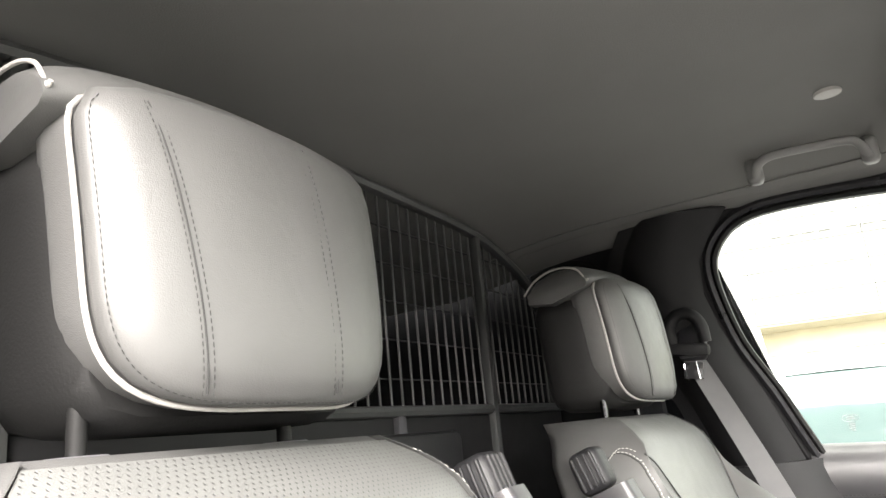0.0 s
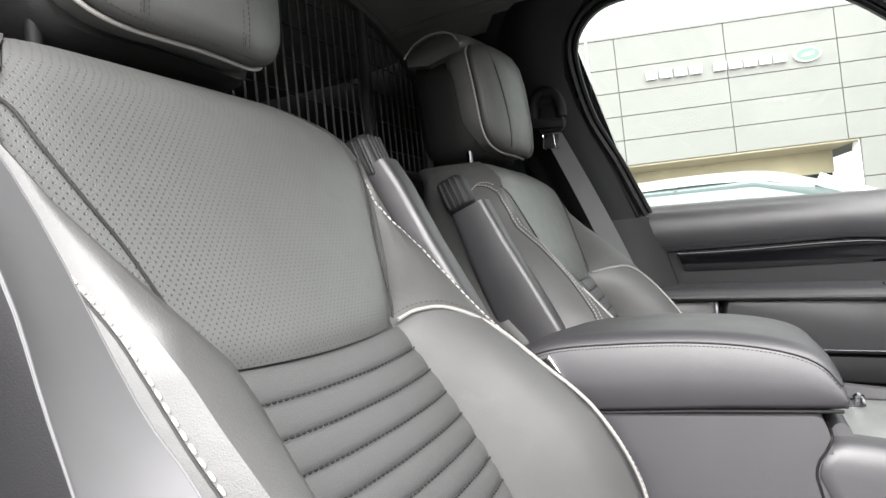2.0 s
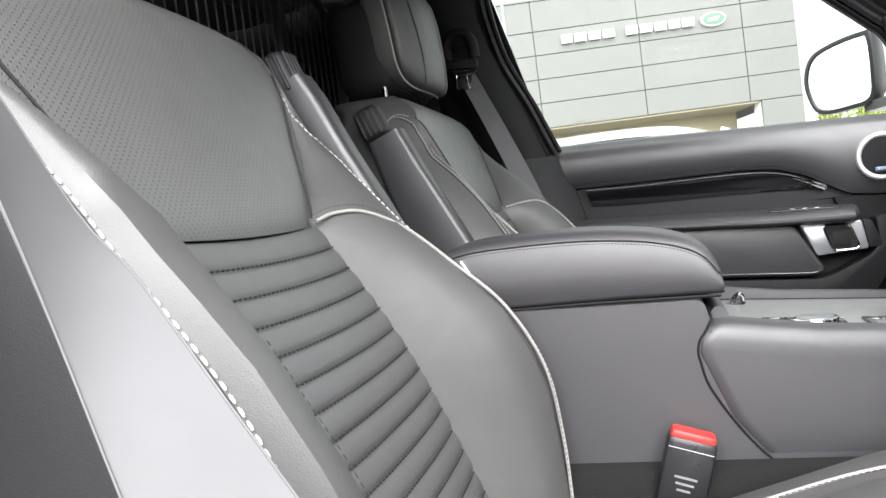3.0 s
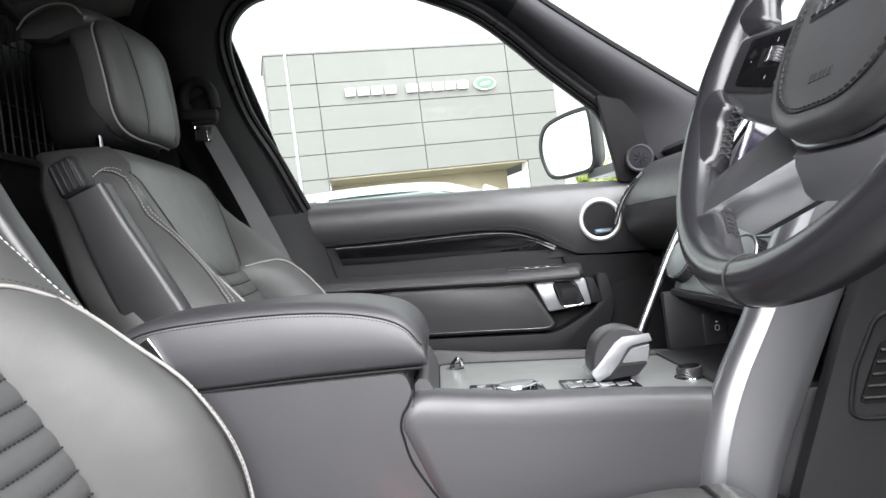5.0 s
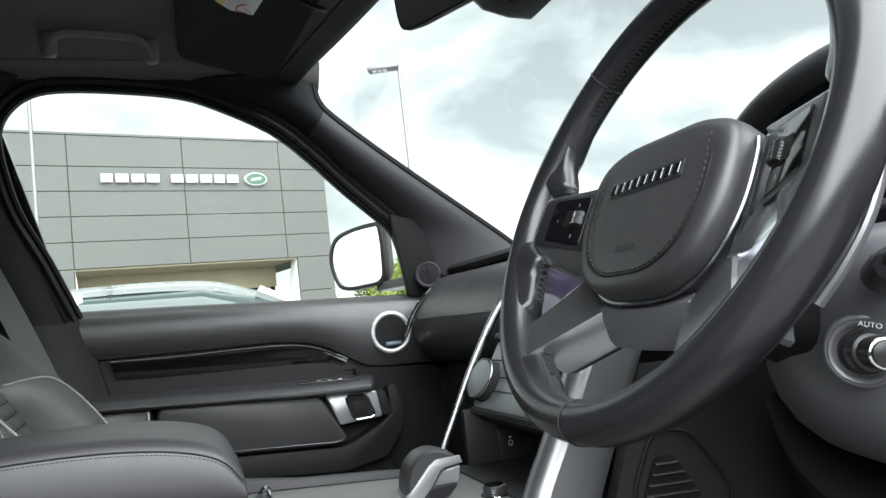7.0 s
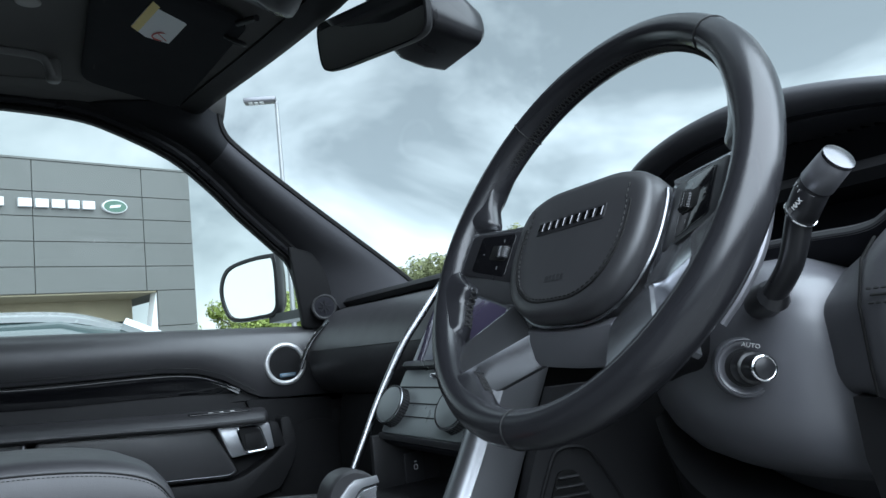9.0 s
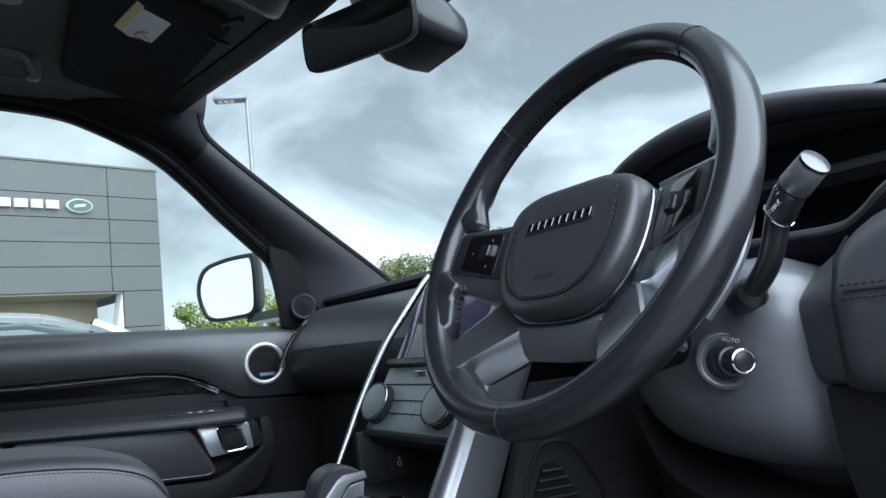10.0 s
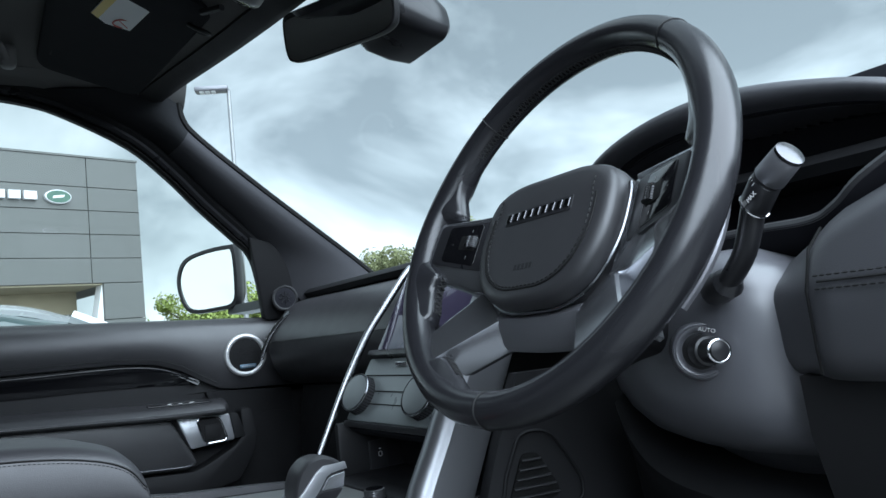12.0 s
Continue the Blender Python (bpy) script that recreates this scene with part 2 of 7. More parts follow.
GALV = material("galvanised_steel", (0.27, 0.275, 0.28), 0.5, metal=0.6, grain=0.1, grain_size=50, blotch=0.1, blotch_size=4)
ASPHALT = material("pale_forecourt_paving", (0.20, 0.197, 0.19), 0.9, grain=0.8, grain_size=120, blotch=0.2, blotch_size=0.8)
LEAF_FAR = material("far_leaves", (0.16, 0.175, 0.075), 0.7, blotch=0.35, blotch_size=1.2)
LEAF_PALE = material("pale_leaves", (0.25, 0.31, 0.07), 0.6, blotch=0.4, blotch_size=3.0)
BARK = material("bark", (0.07, 0.055, 0.04), 0.9, grain=0.8, grain_size=20, blotch=0.3)
CAR_SILVER = material("silver_car_paint", (0.50, 0.52, 0.53), 0.25, metal=0.3, coat=0.8, blotch=0.03)
CAR_GLASS = material("car_glass", (0.05, 0.07, 0.07), 0.05, coat=0.6)
# for the added wall out of view that holds back low light
UNSEEN_WALL = material("unseen_dark_wall", (0.05, 0.052, 0.05), 0.9, grain=0.3, grain_size=30, blotch=0.3, blotch_size=0.7)
TYRE = material("tyre_rubber", (0.02, 0.02, 0.02), 0.8, grain=0.4, grain_size=80)


# ---- mesh helpers ----
def part(name, bm, mat, parent=None, label="", sharp=38, recalc=True):
    """Links a bmesh as one mesh object, under a thing or a part if given."""
    if recalc:
        bmesh.ops.recalc_face_normals(bm, faces=bm.faces)
    me = bpy.data.meshes.new(name)
    bm.to_mesh(me)
    bm.free()
    me.materials.append(mat)
    me.polygons.foreach_set("use_smooth", [True] * len(me.polygons))
    me.set_sharp_from_angle(angle=radians(sharp))
    ob = new(name, me)
    if parent:
        ob.parent = parent
    if label:
        ob["label"] = label
    return ob


def thing(name, label, category, group="", kind=""):
    """An Empty that holds the parts of a thing."""
    return tagged(new(name), label, category, group, kind)


def spline(pts, n=6, closed=False):
    """A smooth line through the points (Catmull-Rom), n steps a span."""
    pts = [Vector(p) for p in pts]
    k = len(pts)
    out = []
    for i in range(k if closed else k - 1):
        if closed:
            a, b, c, d = pts[i - 1], pts[i], pts[(i + 1) % k], pts[(i + 2) % k]
        else:
            b, c = pts[i], pts[i + 1]
            a = pts[i - 1] if i else b * 2 - c
            d = pts[i + 2] if i + 2 < k else c * 2 - b
        for j in range(n):
            t = j / n
            out.append(0.5 * (2 * b + (c - a) * t + (2 * a - 5 * b + 4 * c - d) * t * t + (3 * b - a - 3 * c + d) * t ** 3))
    if not closed:
        out.append(pts[-1])
    return out


def loft(rings, caps=True, closed=True, bm=None):
    """Skins rings of equal length; closed rings, capped at both ends."""
    bm = bm or bmesh.new()
    vs = [[bm.verts.new(p) for p in r] for r in rings]
    n = len(rings[0])
    for a, b in zip(vs, vs[1:]):
        for i in range(n if closed else n - 1):
            j = (i + 1) % n
            bm.faces.new((a[i], a[j], b[j], b[i]))
    if caps and closed:
        bm.faces.new(vs[0][::-1])
        bm.faces.new(vs[-1])
    return bm


def sheet(grid, thick=0.0, bm=None):
    """A surface through a grid of points; with thickness along its normals, backwards."""
    bm = bm or bmesh.new()
    g = [[Vector(p) for p in row] for row in grid]
    R, C = len(g), len(g[0])
    front = [[bm.verts.new(p) for p in row] for row in g]
    for i in range(R - 1):
        for j in range(C - 1):
            bm.faces.new((front[i][j], front[i][j + 1], front[i + 1][j + 1], front[i + 1][j]))
    if thick:
        back = []
        for i in range(R):
            row = []
            for j in range(C):
                du = g[i][min(j + 1, C - 1)] - g[i][max(j - 1, 0)]
                dv = g[min(i + 1, R - 1)][j] - g[max(i - 1, 0)][j]
                nn = du.cross(dv)
                nn = nn.normalized() if nn.length > 1e-9 else Vector((0, 0, 0))
                row.append(bm.verts.new(g[i][j] - nn * thick))
            back.append(row)
        for i in range(R - 1):
            for j in range(C - 1):
                bm.faces.new((back[i][j], back[i + 1][j], back[i + 1][j + 1], back[i][j + 1]))
        for j in range(C - 1):
            bm.faces.new((front[0][j], back[0][j], back[0][j + 1], front[0][j + 1]))
            bm.faces.new((front[-1][j], front[-1][j + 1], back[-1][j + 1], back[-1][j]))
        for i in range(R - 1):
            bm.faces.new((front[i][0], front[i + 1][0], back[i + 1][0], back[i][0]))
            bm.faces.new((front[i][-1], back[i][-1], back[i + 1][-1], front[i + 1][-1]))
    return bm


def tube(pts, r, n=8, closed=False, flat=1.0, bm=None, up=None):
    """A round or flattened bar along a line; r a radius or one for each point."""
    pts = [Vector(p) for p in pts]
    k = len(pts)
    rs = r if isinstance(r, (list, tuple)) else [r] * k
    rings = []
    side = None
    for i, p in enumerate(pts):
        a = pts[i - 1] if (i or closed) else p
        b = pts[(i + 1) % k] if (i + 1 < k or closed) else p
        t = (b - a).normalized()
        if up is not None:
            side = t.cross(Vector(up)).normalized()
        elif side is None:
            side = t.cross(Vector((0, 0, 1)) if abs(t.z) < 0.9 else Vector((1, 0, 0))).normalized()
        else:
            side = (side - t * side.dot(t)).normalized()
        nor = side.cross(t)
        rings.append([p + side * (math.cos(2 * math.pi * j / n) * rs[i]) + nor * (math.sin(2 * math.pi * j / n) * rs[i] * flat) for j in range(n)])
    if closed:
        rings.append(rings[0])
        bm = bm or bmesh.new()
        vs = [[bm.verts.new(q) for q in ring] for ring in rings[:-1]]
        for i in range(len(vs)):
            a, b = vs[i], vs[(i + 1) % len(vs)]
            for j in range(n):
                bm.faces.new((a[j], a[(j + 1) % n], b[(j + 1) % n], b[j]))
        return bm
    return loft(rings, True, True, bm)


def box(c, s, bev=0.0, seg=2, m=None, bm=None):
    """A bevelled block of size s round c, placed by the matrix m if given."""
    tmp = bmesh.new()
    bmesh.ops.create_cube(tmp, size=1.0, matrix=Matrix.Translation(c) @ Matrix.Diagonal((*s, 1)))
    if bev:
        bmesh.ops.bevel(tmp, geom=list(tmp.edges), offset=min(bev, min(s) * 0.49), segments=seg, profile=0.5, affect="EDGES")
    if m is not None:
        tmp.transform(m)
    if bm is None:
        return tmp
    return absorb(bm, tmp)


def absorb(bm, other):
    me = bpy.data.meshes.new("tmp")
    other.to_mesh(me)
    other.free()
    bm.from_mesh(me)
    bpy.data.meshes.remove(me)
    return bm


def prism(poly, put, a, b, bev=0.0, seg=2):
    """Extrudes a flat outline between the depths a and b; put(u, v, d) gives the place."""
    bm = bmesh.new()
    lo = [bm.verts.new(put(u, v, a)) for u, v in poly]
    hi = [bm.verts.new(put(u, v, b)) for u, v in poly]
    n = len(poly)
    bm.faces.new(lo[::-1])
    top = bm.faces.new(hi)
    for i in range(n):
        j = (i + 1) % n
        bm.faces.new((lo[i], lo[j], hi[j], hi[i]))
    bmesh.ops.recalc_face_normals(bm, faces=bm.faces)
    if bev:
        bmesh.ops.bevel(bm, geom=list(top.edges), offset=bev, segments=seg, profile=0.5, affect="EDGES")
    return bm


def rounded(poly, r, n=4):
    """Rounds the corners of a flat outline."""
    out = []
    k = len(poly)
    for i in range(k):
        p, a, b = Vector(poly[i]), Vector(poly[i - 1]), Vector(poly[(i + 1) % k])
        da, db = a - p, b - p
        ra = min(r, da.length * 0.45)
        rb = min(r, db.length * 0.45)
        s, e = p + da.normalized() * ra, p + db.normalized() * rb
        for j in range(n + 1):
            t = j / n
            q = s * (1 - t) ** 2 + p * (2 * t * (1 - t)) + e * t * t
            out.append((q.x, q.y))
    return out


def disc(c, axis, r, depth, n=28, bev=0.0, bm=None, r2=None):
    """A short cylinder from c along axis, with a rounded front edge."""
    axis = Vector(axis).normalized()
    e1 = axis.cross(Vector((0, 0, 1)) if abs(axis.z) < 0.9 else Vector((1, 0, 0))).normalized()
    e2 = axis.cross(e1)
    c = Vector(c)
    r2 = r if r2 is None else r2
    prof = [(0, r), (depth - bev, r2), (depth - bev * 0.3, r2 - bev * 0.3), (depth, r2 - bev)] if bev else [(0, r), (depth, r2)]
    rings = [[c + axis * d + (e1 * math.cos(2 * math.pi * j / n) + e2 * math.sin(2 * math.pi * j / n)) * q for j in range(n)] for d, q in prof]
    return loft(rings, True, True, bm)


def ring(c, axis, R, r, n=36, k=8, flat=1.0, bm=None):
    axis = Vector(axis).normalized()
    e1 = axis.cross(Vector((0, 0, 1)) if abs(axis.z) < 0.9 else Vector((1, 0, 0))).normalized()
    e2 = axis.cross(e1)
    pts = [Vector(c) + (e1 * math.cos(2 * math.pi * j / n) + e2 * math.sin(2 * math.pi * j / n)) * R for j in range(n)]
    return tube(pts, r, k, True, flat, bm, up=axis)


def stitches(line, pitch=0.006, long=0.0042, r=0.0006, bm=None, lift=(0, 0, 0)):
    """Short threads along a line."""
    bm = bm or bmesh.new()
    line = [Vector(p) + Vector(lift) for p in line]
    dist, acc = 0.0, 0.0
    for a, b in zip(line, line[1:]):
        seg = (b - a).length
        if seg < 1e-9:
            continue
        t = (b - a) / seg
        while acc <= dist + seg:
            p = a + t * (acc - dist)
            tube([p - t * long * 0.5, p - t * long * 0.2, p + t * long * 0.2, p + t * long * 0.5], [r * 0.5, r, r, r * 0.5], 5, bm=bm)
            acc += pitch
        dist += seg
    return bm


def lerp_table(table, z):
    """Linear reading of a table of (z, value)."""
    if z <= table[0][0]:
        return table[0][1]
    for (a, va), (b, vb) in zip(table, table[1:]):
        if z <= b:
            return va + (vb - va) * (z - a) / (b - a)
    return table[-1][1]


def text_on(name, body, size, m, mat, parent, depth=0.0004):
    """Flat lettering in the built-in font, turned into a mesh at the pose m."""
    cu = bpy.data.curves.new(name, "FONT")
    cu.body, cu.size, cu.extrude, cu.align_x, cu.align_y, cu.resolution_u = body, size, depth, "CENTER", "CENTER", 3
    tmp = bpy.data.objects.new(name, cu)
    scene.collection.objects.link(tmp)
    me = bpy.data.meshes.new_from_object(tmp.evaluated_get(bpy.context.evaluated_depsgraph_get()))
    bpy.data.objects.remove(tmp)
    me.materials.clear()
    me.materials.append(mat)
    me.transform(m)
    ob = new(name, me)
    ob.parent = parent
    return ob


# ---- the cabin's shell ----
MID = -0.012  # the car's centre line


def side_y(z):
    """The leaning side of the cabin above the sill."""
    return 0.74 - 0.36 * (z - 1.17)


WINDOW = [(-0.090, 1.112), (-0.0955, 1.128), (-0.134, 1.233), (-0.154, 1.287), (-0.190, 1.37), (-0.206, 1.45), (-0.207, 1.505), (-0.188, 1.54), (-0.151, 1.565), (-0.097, 1.573),
          (0.0, 1.57), (0.092, 1.561), (0.155, 1.543), (0.26, 1.496), (0.334, 1.44), (0.398, 1.381), (0.47, 1.32), (0.508, 1.285), (0.53, 1.23), (0.553, 1.130), (0.556, 1.115),
          (0.442, 1.110), (0.198, 1.110), (0.05, 1.110), (-0.07, 1.110)]


def offset_loop(loop, d):
    out = []
    n = len(loop)
    for i in range(n):
        a, b = Vector(loop[i - 1]), Vector(loop[(i + 1) % n])
        t = (b - a).normalized()
        out.append((loop[i][0] - t.y * d, loop[i][1] + t.x * d))
    return out


def window_surround(loop, name, label):
    """Door frame round the side window: a rubber seal, a painted frame and the trim lip."""
    root = thing(name, label, "window frame", kind="structure")
    fine = [(p.x, p.y) for p in spline([(x, z, 0) for x, z in loop], 4, True)]
    for nm, mat, d0, d1, y0, y1 in (("rubber_seal", RUBBER, 0.0, 0.010, -0.006, 0.012), ("frame_lip", SATIN_BLACK, 0.010, 0.022, -0.012, 0.02), ("frame_trim", PLASTIC_DARK, 0.022, 0.040, -0.004, 0.03)):
        a, b = offset_loop(fine, d0), offset_loop(fine, d1)
        mid = offset_loop(fine, (d0 + d1) / 2)
        rings = []
        for (ax, az), (mx, mz), (bx, bz) in zip(a, mid, b):
            rings.append([(ax, side_y(az) + y1, az), (ax, side_y(az) + y0 + 0.004, az), (mx, side_y(mz) + y0, mz), (bx, side_y(bz) + y0 + 0.004, bz), (bx, side_y(bz) + y1, bz)])
        bm = bmesh.new()
        vs = [[bm.verts.new(p) for p in r] for r in rings]
        for i in range(len(vs)):
            r0, r1 = vs[i], vs[(i + 1) % len(vs)]
            for j in range(5):
                bm.faces.new((r0[j], r0[(j + 1) % 5], r1[(j + 1) % 5], r1[j]))
        part(nm, bm, mat, root)
    return root


window_surround(WINDOW, "window_frame", "black rubber-sealed frame of the passenger door window")


def side_glass():
    pts = offset_loop(WINDOW, 0.006)
    bm = bmesh.new()
    bm.faces.new([bm.verts.new((x, side_y(z) + 0.016, z)) for x, z in pts])
    ob = part("window_1", bm, GLASS_SIDE)
    ob.visible_shadow = False
    tagged(ob, "clear closed passenger door window pane", "window", kind="structure")
    root = thing("etched_glass_mark", "pale oval etched maker mark on the window pane", "glass mark")
    c = Vector((-0.062, side_y(1.222) + 0.012, 1.222))
    loop = [c + Vector((0.0125 * math.cos(a), -0.36 * 0.0062 * math.sin(a), 0.0062 * math.sin(a))) for a in [2 * math.pi * i / 28 for i in range(28)]]
    part("oval", tube(loop, 0.0005, 5, True), GREY_PRINT, root)
    for i, (w, dz) in enumerate(((0.012, 0.002), (0.014, -0.0015), (0.011, -0.010), (0.008, -0.0135), (0.010, -0.017), (0.006, -0.0205))):
        part("print_bar", box(c + Vector((0.001 * (i % 2), -0.36 * dz, dz)), (w, 0.0004, 0.0016)), GREY_PRINT, root)


side_glass()


def headliner_z(x, y):
    t = abs(y - MID) / 0.64
    z = 1.652 - 0.078 * t ** 4
    if x > 0.02:
        z -= 0.10 * ((x - 0.02) / 0.36) ** 2 * max(0, 1 - t ** 3)
    if x < -0.35:
        z -= 0.03 * ((-0.35 - x) / 0.3) ** 2
    return z


def header_x(y):
    """The swept front edge of the headliner."""
    return 0.388 - 0.155 * max(0.02, abs(y - MID))


def ceiling():
    xs = [-1.9, -1.2, -0.75] + [-0.62 + i * 0.05 for i in range(20)] + [0.355, 0.37]
    ys = [MID - 0.63 + 1.26 * j / 28 for j in range(29)]
    grid = [[(x if x < 0.1 else 0.1 + (x - 0.1) * (header_x(y) - 0.1) / 0.27, y, headliner_z(max(x, -0.7), y)) for y in ys] for x in xs]
    ob = part("ceiling", sheet(grid, 0.02), HEADLINER)
    tagged(ob, "dark grey fabric headliner of the cabin", "ceiling", kind="structure")
    # outer roof skin, and the header rail over the windscreen
    outer = [[(x if x < 0.1 else 0.1 + (x - 0.1) * (header_x(y) - 0.1) / 0.27, y, headliner_z(max(x, -0.7), y) + 0.05) for y in ys] for x in (-1.9, -0.8, -0.3, 0.0, 0.2, 0.36)]
    ob = part("roof", sheet(outer, 0.004), BODY_PAINT)
    tagged(ob, "dark painted outer roof skin", "roof", kind="structure")
    rings = []
    for j in range(25):
        y = MID - 0.60 + 1.20 * j / 24
        c = header_x(y) - 0.375
        z = headliner_z(0.37, y)
        rings.append([(0.345 + c, y, z + 0.004), (0.375 + c, y, z - 0.006), (0.392 + c, y, z - 0.002), (0.395 + c, y, z + 0.02), (0.36 + c, y, z + 0.03)])
    ob = part("trim", loft(rings), PLASTIC_DARK)
    tagged(ob, "black header rail over the windscreen", "trim", kind="structure")


ceiling()


def roof_side(sign):
    """Roof rail trim between headliner and window frame."""
    rows = []
    for i in range(15):
        x = -0.62 + i * 0.07
        row = []
        for t in (0.0, 0.35, 0.7, 1.0):
            y = 0.545 + 0.045 * t
            z = headliner_z(min(x, 0.02), MID + y) - 0.003 - 0.006 * math.sin(t * math.pi) + 0.012 * t
            if x > 0.05:
                z -= 0.22 * (x - 0.05) ** 1.4 * t
            row.append((x, MID + sign * y, z))
        rows.append(row)
    return sheet(rows, 0.01)


ob = part("trim", roof_side(1), HEADLINER)
tagged(ob, "dark fabric roof rail above the passenger door", "trim", kind="structure")


def pillar_a():
    root = thing("a_pillar", "dark grey cloth-covered windscreen pillar trim", "pillar trim", kind="structure")
    e1 = spline([(0.325, 0.55, 1.60), (0.342, 0.56, 1.585), (0.352, 0.57, 1.542), (0.385, 0.58, 1.506), (0.503, 0.60, 1.418), (0.636, 0.63, 1.329), (0.755, 0.66, 1.251), (0.86, 0.68, 1.17)], 6)
    e2 = spline([(0.10, 0.595, 1.588), (0.175, 0.60, 1.566), (0.285, 0.612, 1.522), (0.36, 0.632, 1.466), (0.425, 0.652, 1.406), (0.50, 0.674, 1.345), (0.56, 0.700, 1.28), (0.64, 0.715, 1.16)], 6)
    grid = []
    for a, b in zip(e1, e2):
        row = []
        for j in range(9):
            t = j / 8
            p = a.lerp(b, t)
            p.y -= 0.022 * math.sin(math.pi * t) ** 0.8
            p.z -= 0.006 * math.sin(math.pi * t)
            row.append(p)
        grid.append(row)
    part("pillar_trim", sheet(grid[16:], 0.012), TRIM_FABRIC, root)
    part("pillar_top", sheet(grid[:17], 0.013), VISOR, root, "headliner cloth at the pillar top")
    part("windscreen_seal", tube([p + Vector((0.004, 0.004, 0.004)) for p in e1], 0.007, 8), RUBBER, root)
    part("airbag_tag", box((0, 0, 0), (0.022, 0.002, 0.007), 0.001, m=pose(0.392, 0.602, 1.477, -20, 38, 8)), TRIM_FABRIC, root, "small raised airbag mark")
    return root


pillar_a()


def pillar_b():
    root = thing("b_pillar", "black cabin pillar trim behind the passenger door", "pillar trim", kind="structure")
    zs = [1.16, 1.22, 1.28, 1.34, 1.40, 1.46, 1.52, 1.56, 1.60]
    front = [(1.16, -0.150), (1.287, -0.190), (1.37, -0.226), (1.45, -0.244), (1.505, -0.246), (1.545, -0.225), (1.60, -0.17)]
    grid = []
    for z in zs:
        f = lerp_table(front, z)
        w = 0.15 + 0.25 * max(0, z - 1.45)
        grid.append([(f - w * t, side_y(z) - 0.006 - 0.028 * math.sin(math.pi * min(1, t * 1.25)) ** 0.7 + 0.02 * max(0, t - 0.7), z) for t in [j / 10 for j in range(11)]])
    part("upper_trim", sheet(grid, 0.01), PLASTIC_DARK, root)
    low = []
    for z in (0.55, 0.70, 0.85, 0.95, 1.02, 1.08, 1.13, 1.158):
        f = lerp_table([(0.55, -0.02), (0.85, -0.055), (0.97, -0.075), (1.16, -0.122)], z)
        low.append([(f - 0.30 * t, 0.745 - 0.05 * math.sin(math.pi * min(1, t * 1.6)) ** 0.6 - 0.02 * t, z) for t in [j / 12 for j in range(13)]])
    part("lower_trim", sheet(low, 0.012), PLASTIC_DARK, root, "smooth grey lower pillar cover")
    edge = [(row[0][0] + 0.004, 0.742, row[0][2]) for row in low]
    part("door_seal", tube(edge, 0.008, 8), RUBBER, root)
    return root


pillar_b()


def rear_walls():
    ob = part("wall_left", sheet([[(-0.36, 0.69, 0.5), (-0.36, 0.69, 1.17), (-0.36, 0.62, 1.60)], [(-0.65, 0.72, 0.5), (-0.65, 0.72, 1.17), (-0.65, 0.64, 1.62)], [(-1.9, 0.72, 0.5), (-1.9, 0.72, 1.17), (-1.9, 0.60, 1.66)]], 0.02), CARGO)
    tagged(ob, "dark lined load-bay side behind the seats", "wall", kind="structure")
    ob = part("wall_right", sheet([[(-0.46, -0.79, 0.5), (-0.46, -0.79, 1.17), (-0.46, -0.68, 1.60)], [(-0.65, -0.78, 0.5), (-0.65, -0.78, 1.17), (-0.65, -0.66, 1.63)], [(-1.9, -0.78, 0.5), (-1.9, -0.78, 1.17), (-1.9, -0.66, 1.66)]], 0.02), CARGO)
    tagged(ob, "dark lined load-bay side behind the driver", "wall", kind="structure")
    for sg, nm in ((1, "wall_left_outer"), (-1, "wall_right_outer")):
        x1 = -0.14 if sg > 0 else -0.44
        rows = [[(x, MID + sg * 0.85, 0.4), (x, MID + sg * 0.84, 1.17), (x - 0.10, MID + sg * 0.70, 1.60), (x - 0.10, MID + sg * 0.60, 1.70)] for x in (x1, -0.8, -1.95)]
        ob = part(nm, sheet(rows, 0.01), BODY_PAINT)
        tagged(ob, "dark painted body side", "body side", kind="structure")
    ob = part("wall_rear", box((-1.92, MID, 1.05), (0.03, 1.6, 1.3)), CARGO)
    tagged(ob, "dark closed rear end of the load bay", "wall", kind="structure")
    ob = part("floor", box((-0.4, MID, 0.52), (3.2, 1.62, 0.04), 0.01), CARPET)
    tagged(ob, "black carpeted cabin floor", "floor", kind="structure")
    # arched dark panel over the blanked rear side window
    arch = spline([(-0.40, 0.655, 1.40), (-0.405, 0.645, 1.50), (-0.44, 0.635, 1.555), (-0.50, 0.632, 1.57), (-0.57, 0.635, 1.555)], 6)
    ob = part("trim", tube(arch, 0.008, 8), RUBBER)
    tagged(ob, "black seal of the blanked rear side window", "trim", kind="structure")
    # pillar beside the driver's seat and the sill under the open doorway
    low = []
    for z in (0.50, 0.8, 1.0, 1.2, 1.4, 1.62):
        low.append([(-0.30 - 0.16 * t - 0.05 * max(0, z - 1.2), -0.79 + 0.30 * max(0, z - 1.2) * 0.9 + 0.02 * math.sin(math.pi * t), z) for t in [j / 8 for j in range(9)]])
    ob = part("pillar_driver_side", sheet(low, 0.03), PLASTIC)
    tagged(ob, "black pillar trim beside the driver seat", "pillar trim", kind="structure")
    ob = part("sill", box((0.1, -0.80, 0.52), (1.5, 0.12, 0.10), 0.02), PLASTIC_DARK)
    tagged(ob, "black door sill under the open driver doorway", "sill", kind="structure")
    # bulkhead ahead of the footwells
    ob = part("wall_front", box((0.95, MID, 0.80), (0.04, 1.6, 0.70), 0.01), CARPET)
    tagged(ob, "black carpeted bulkhead of the footwells", "wall", kind="structure")


rear_walls()


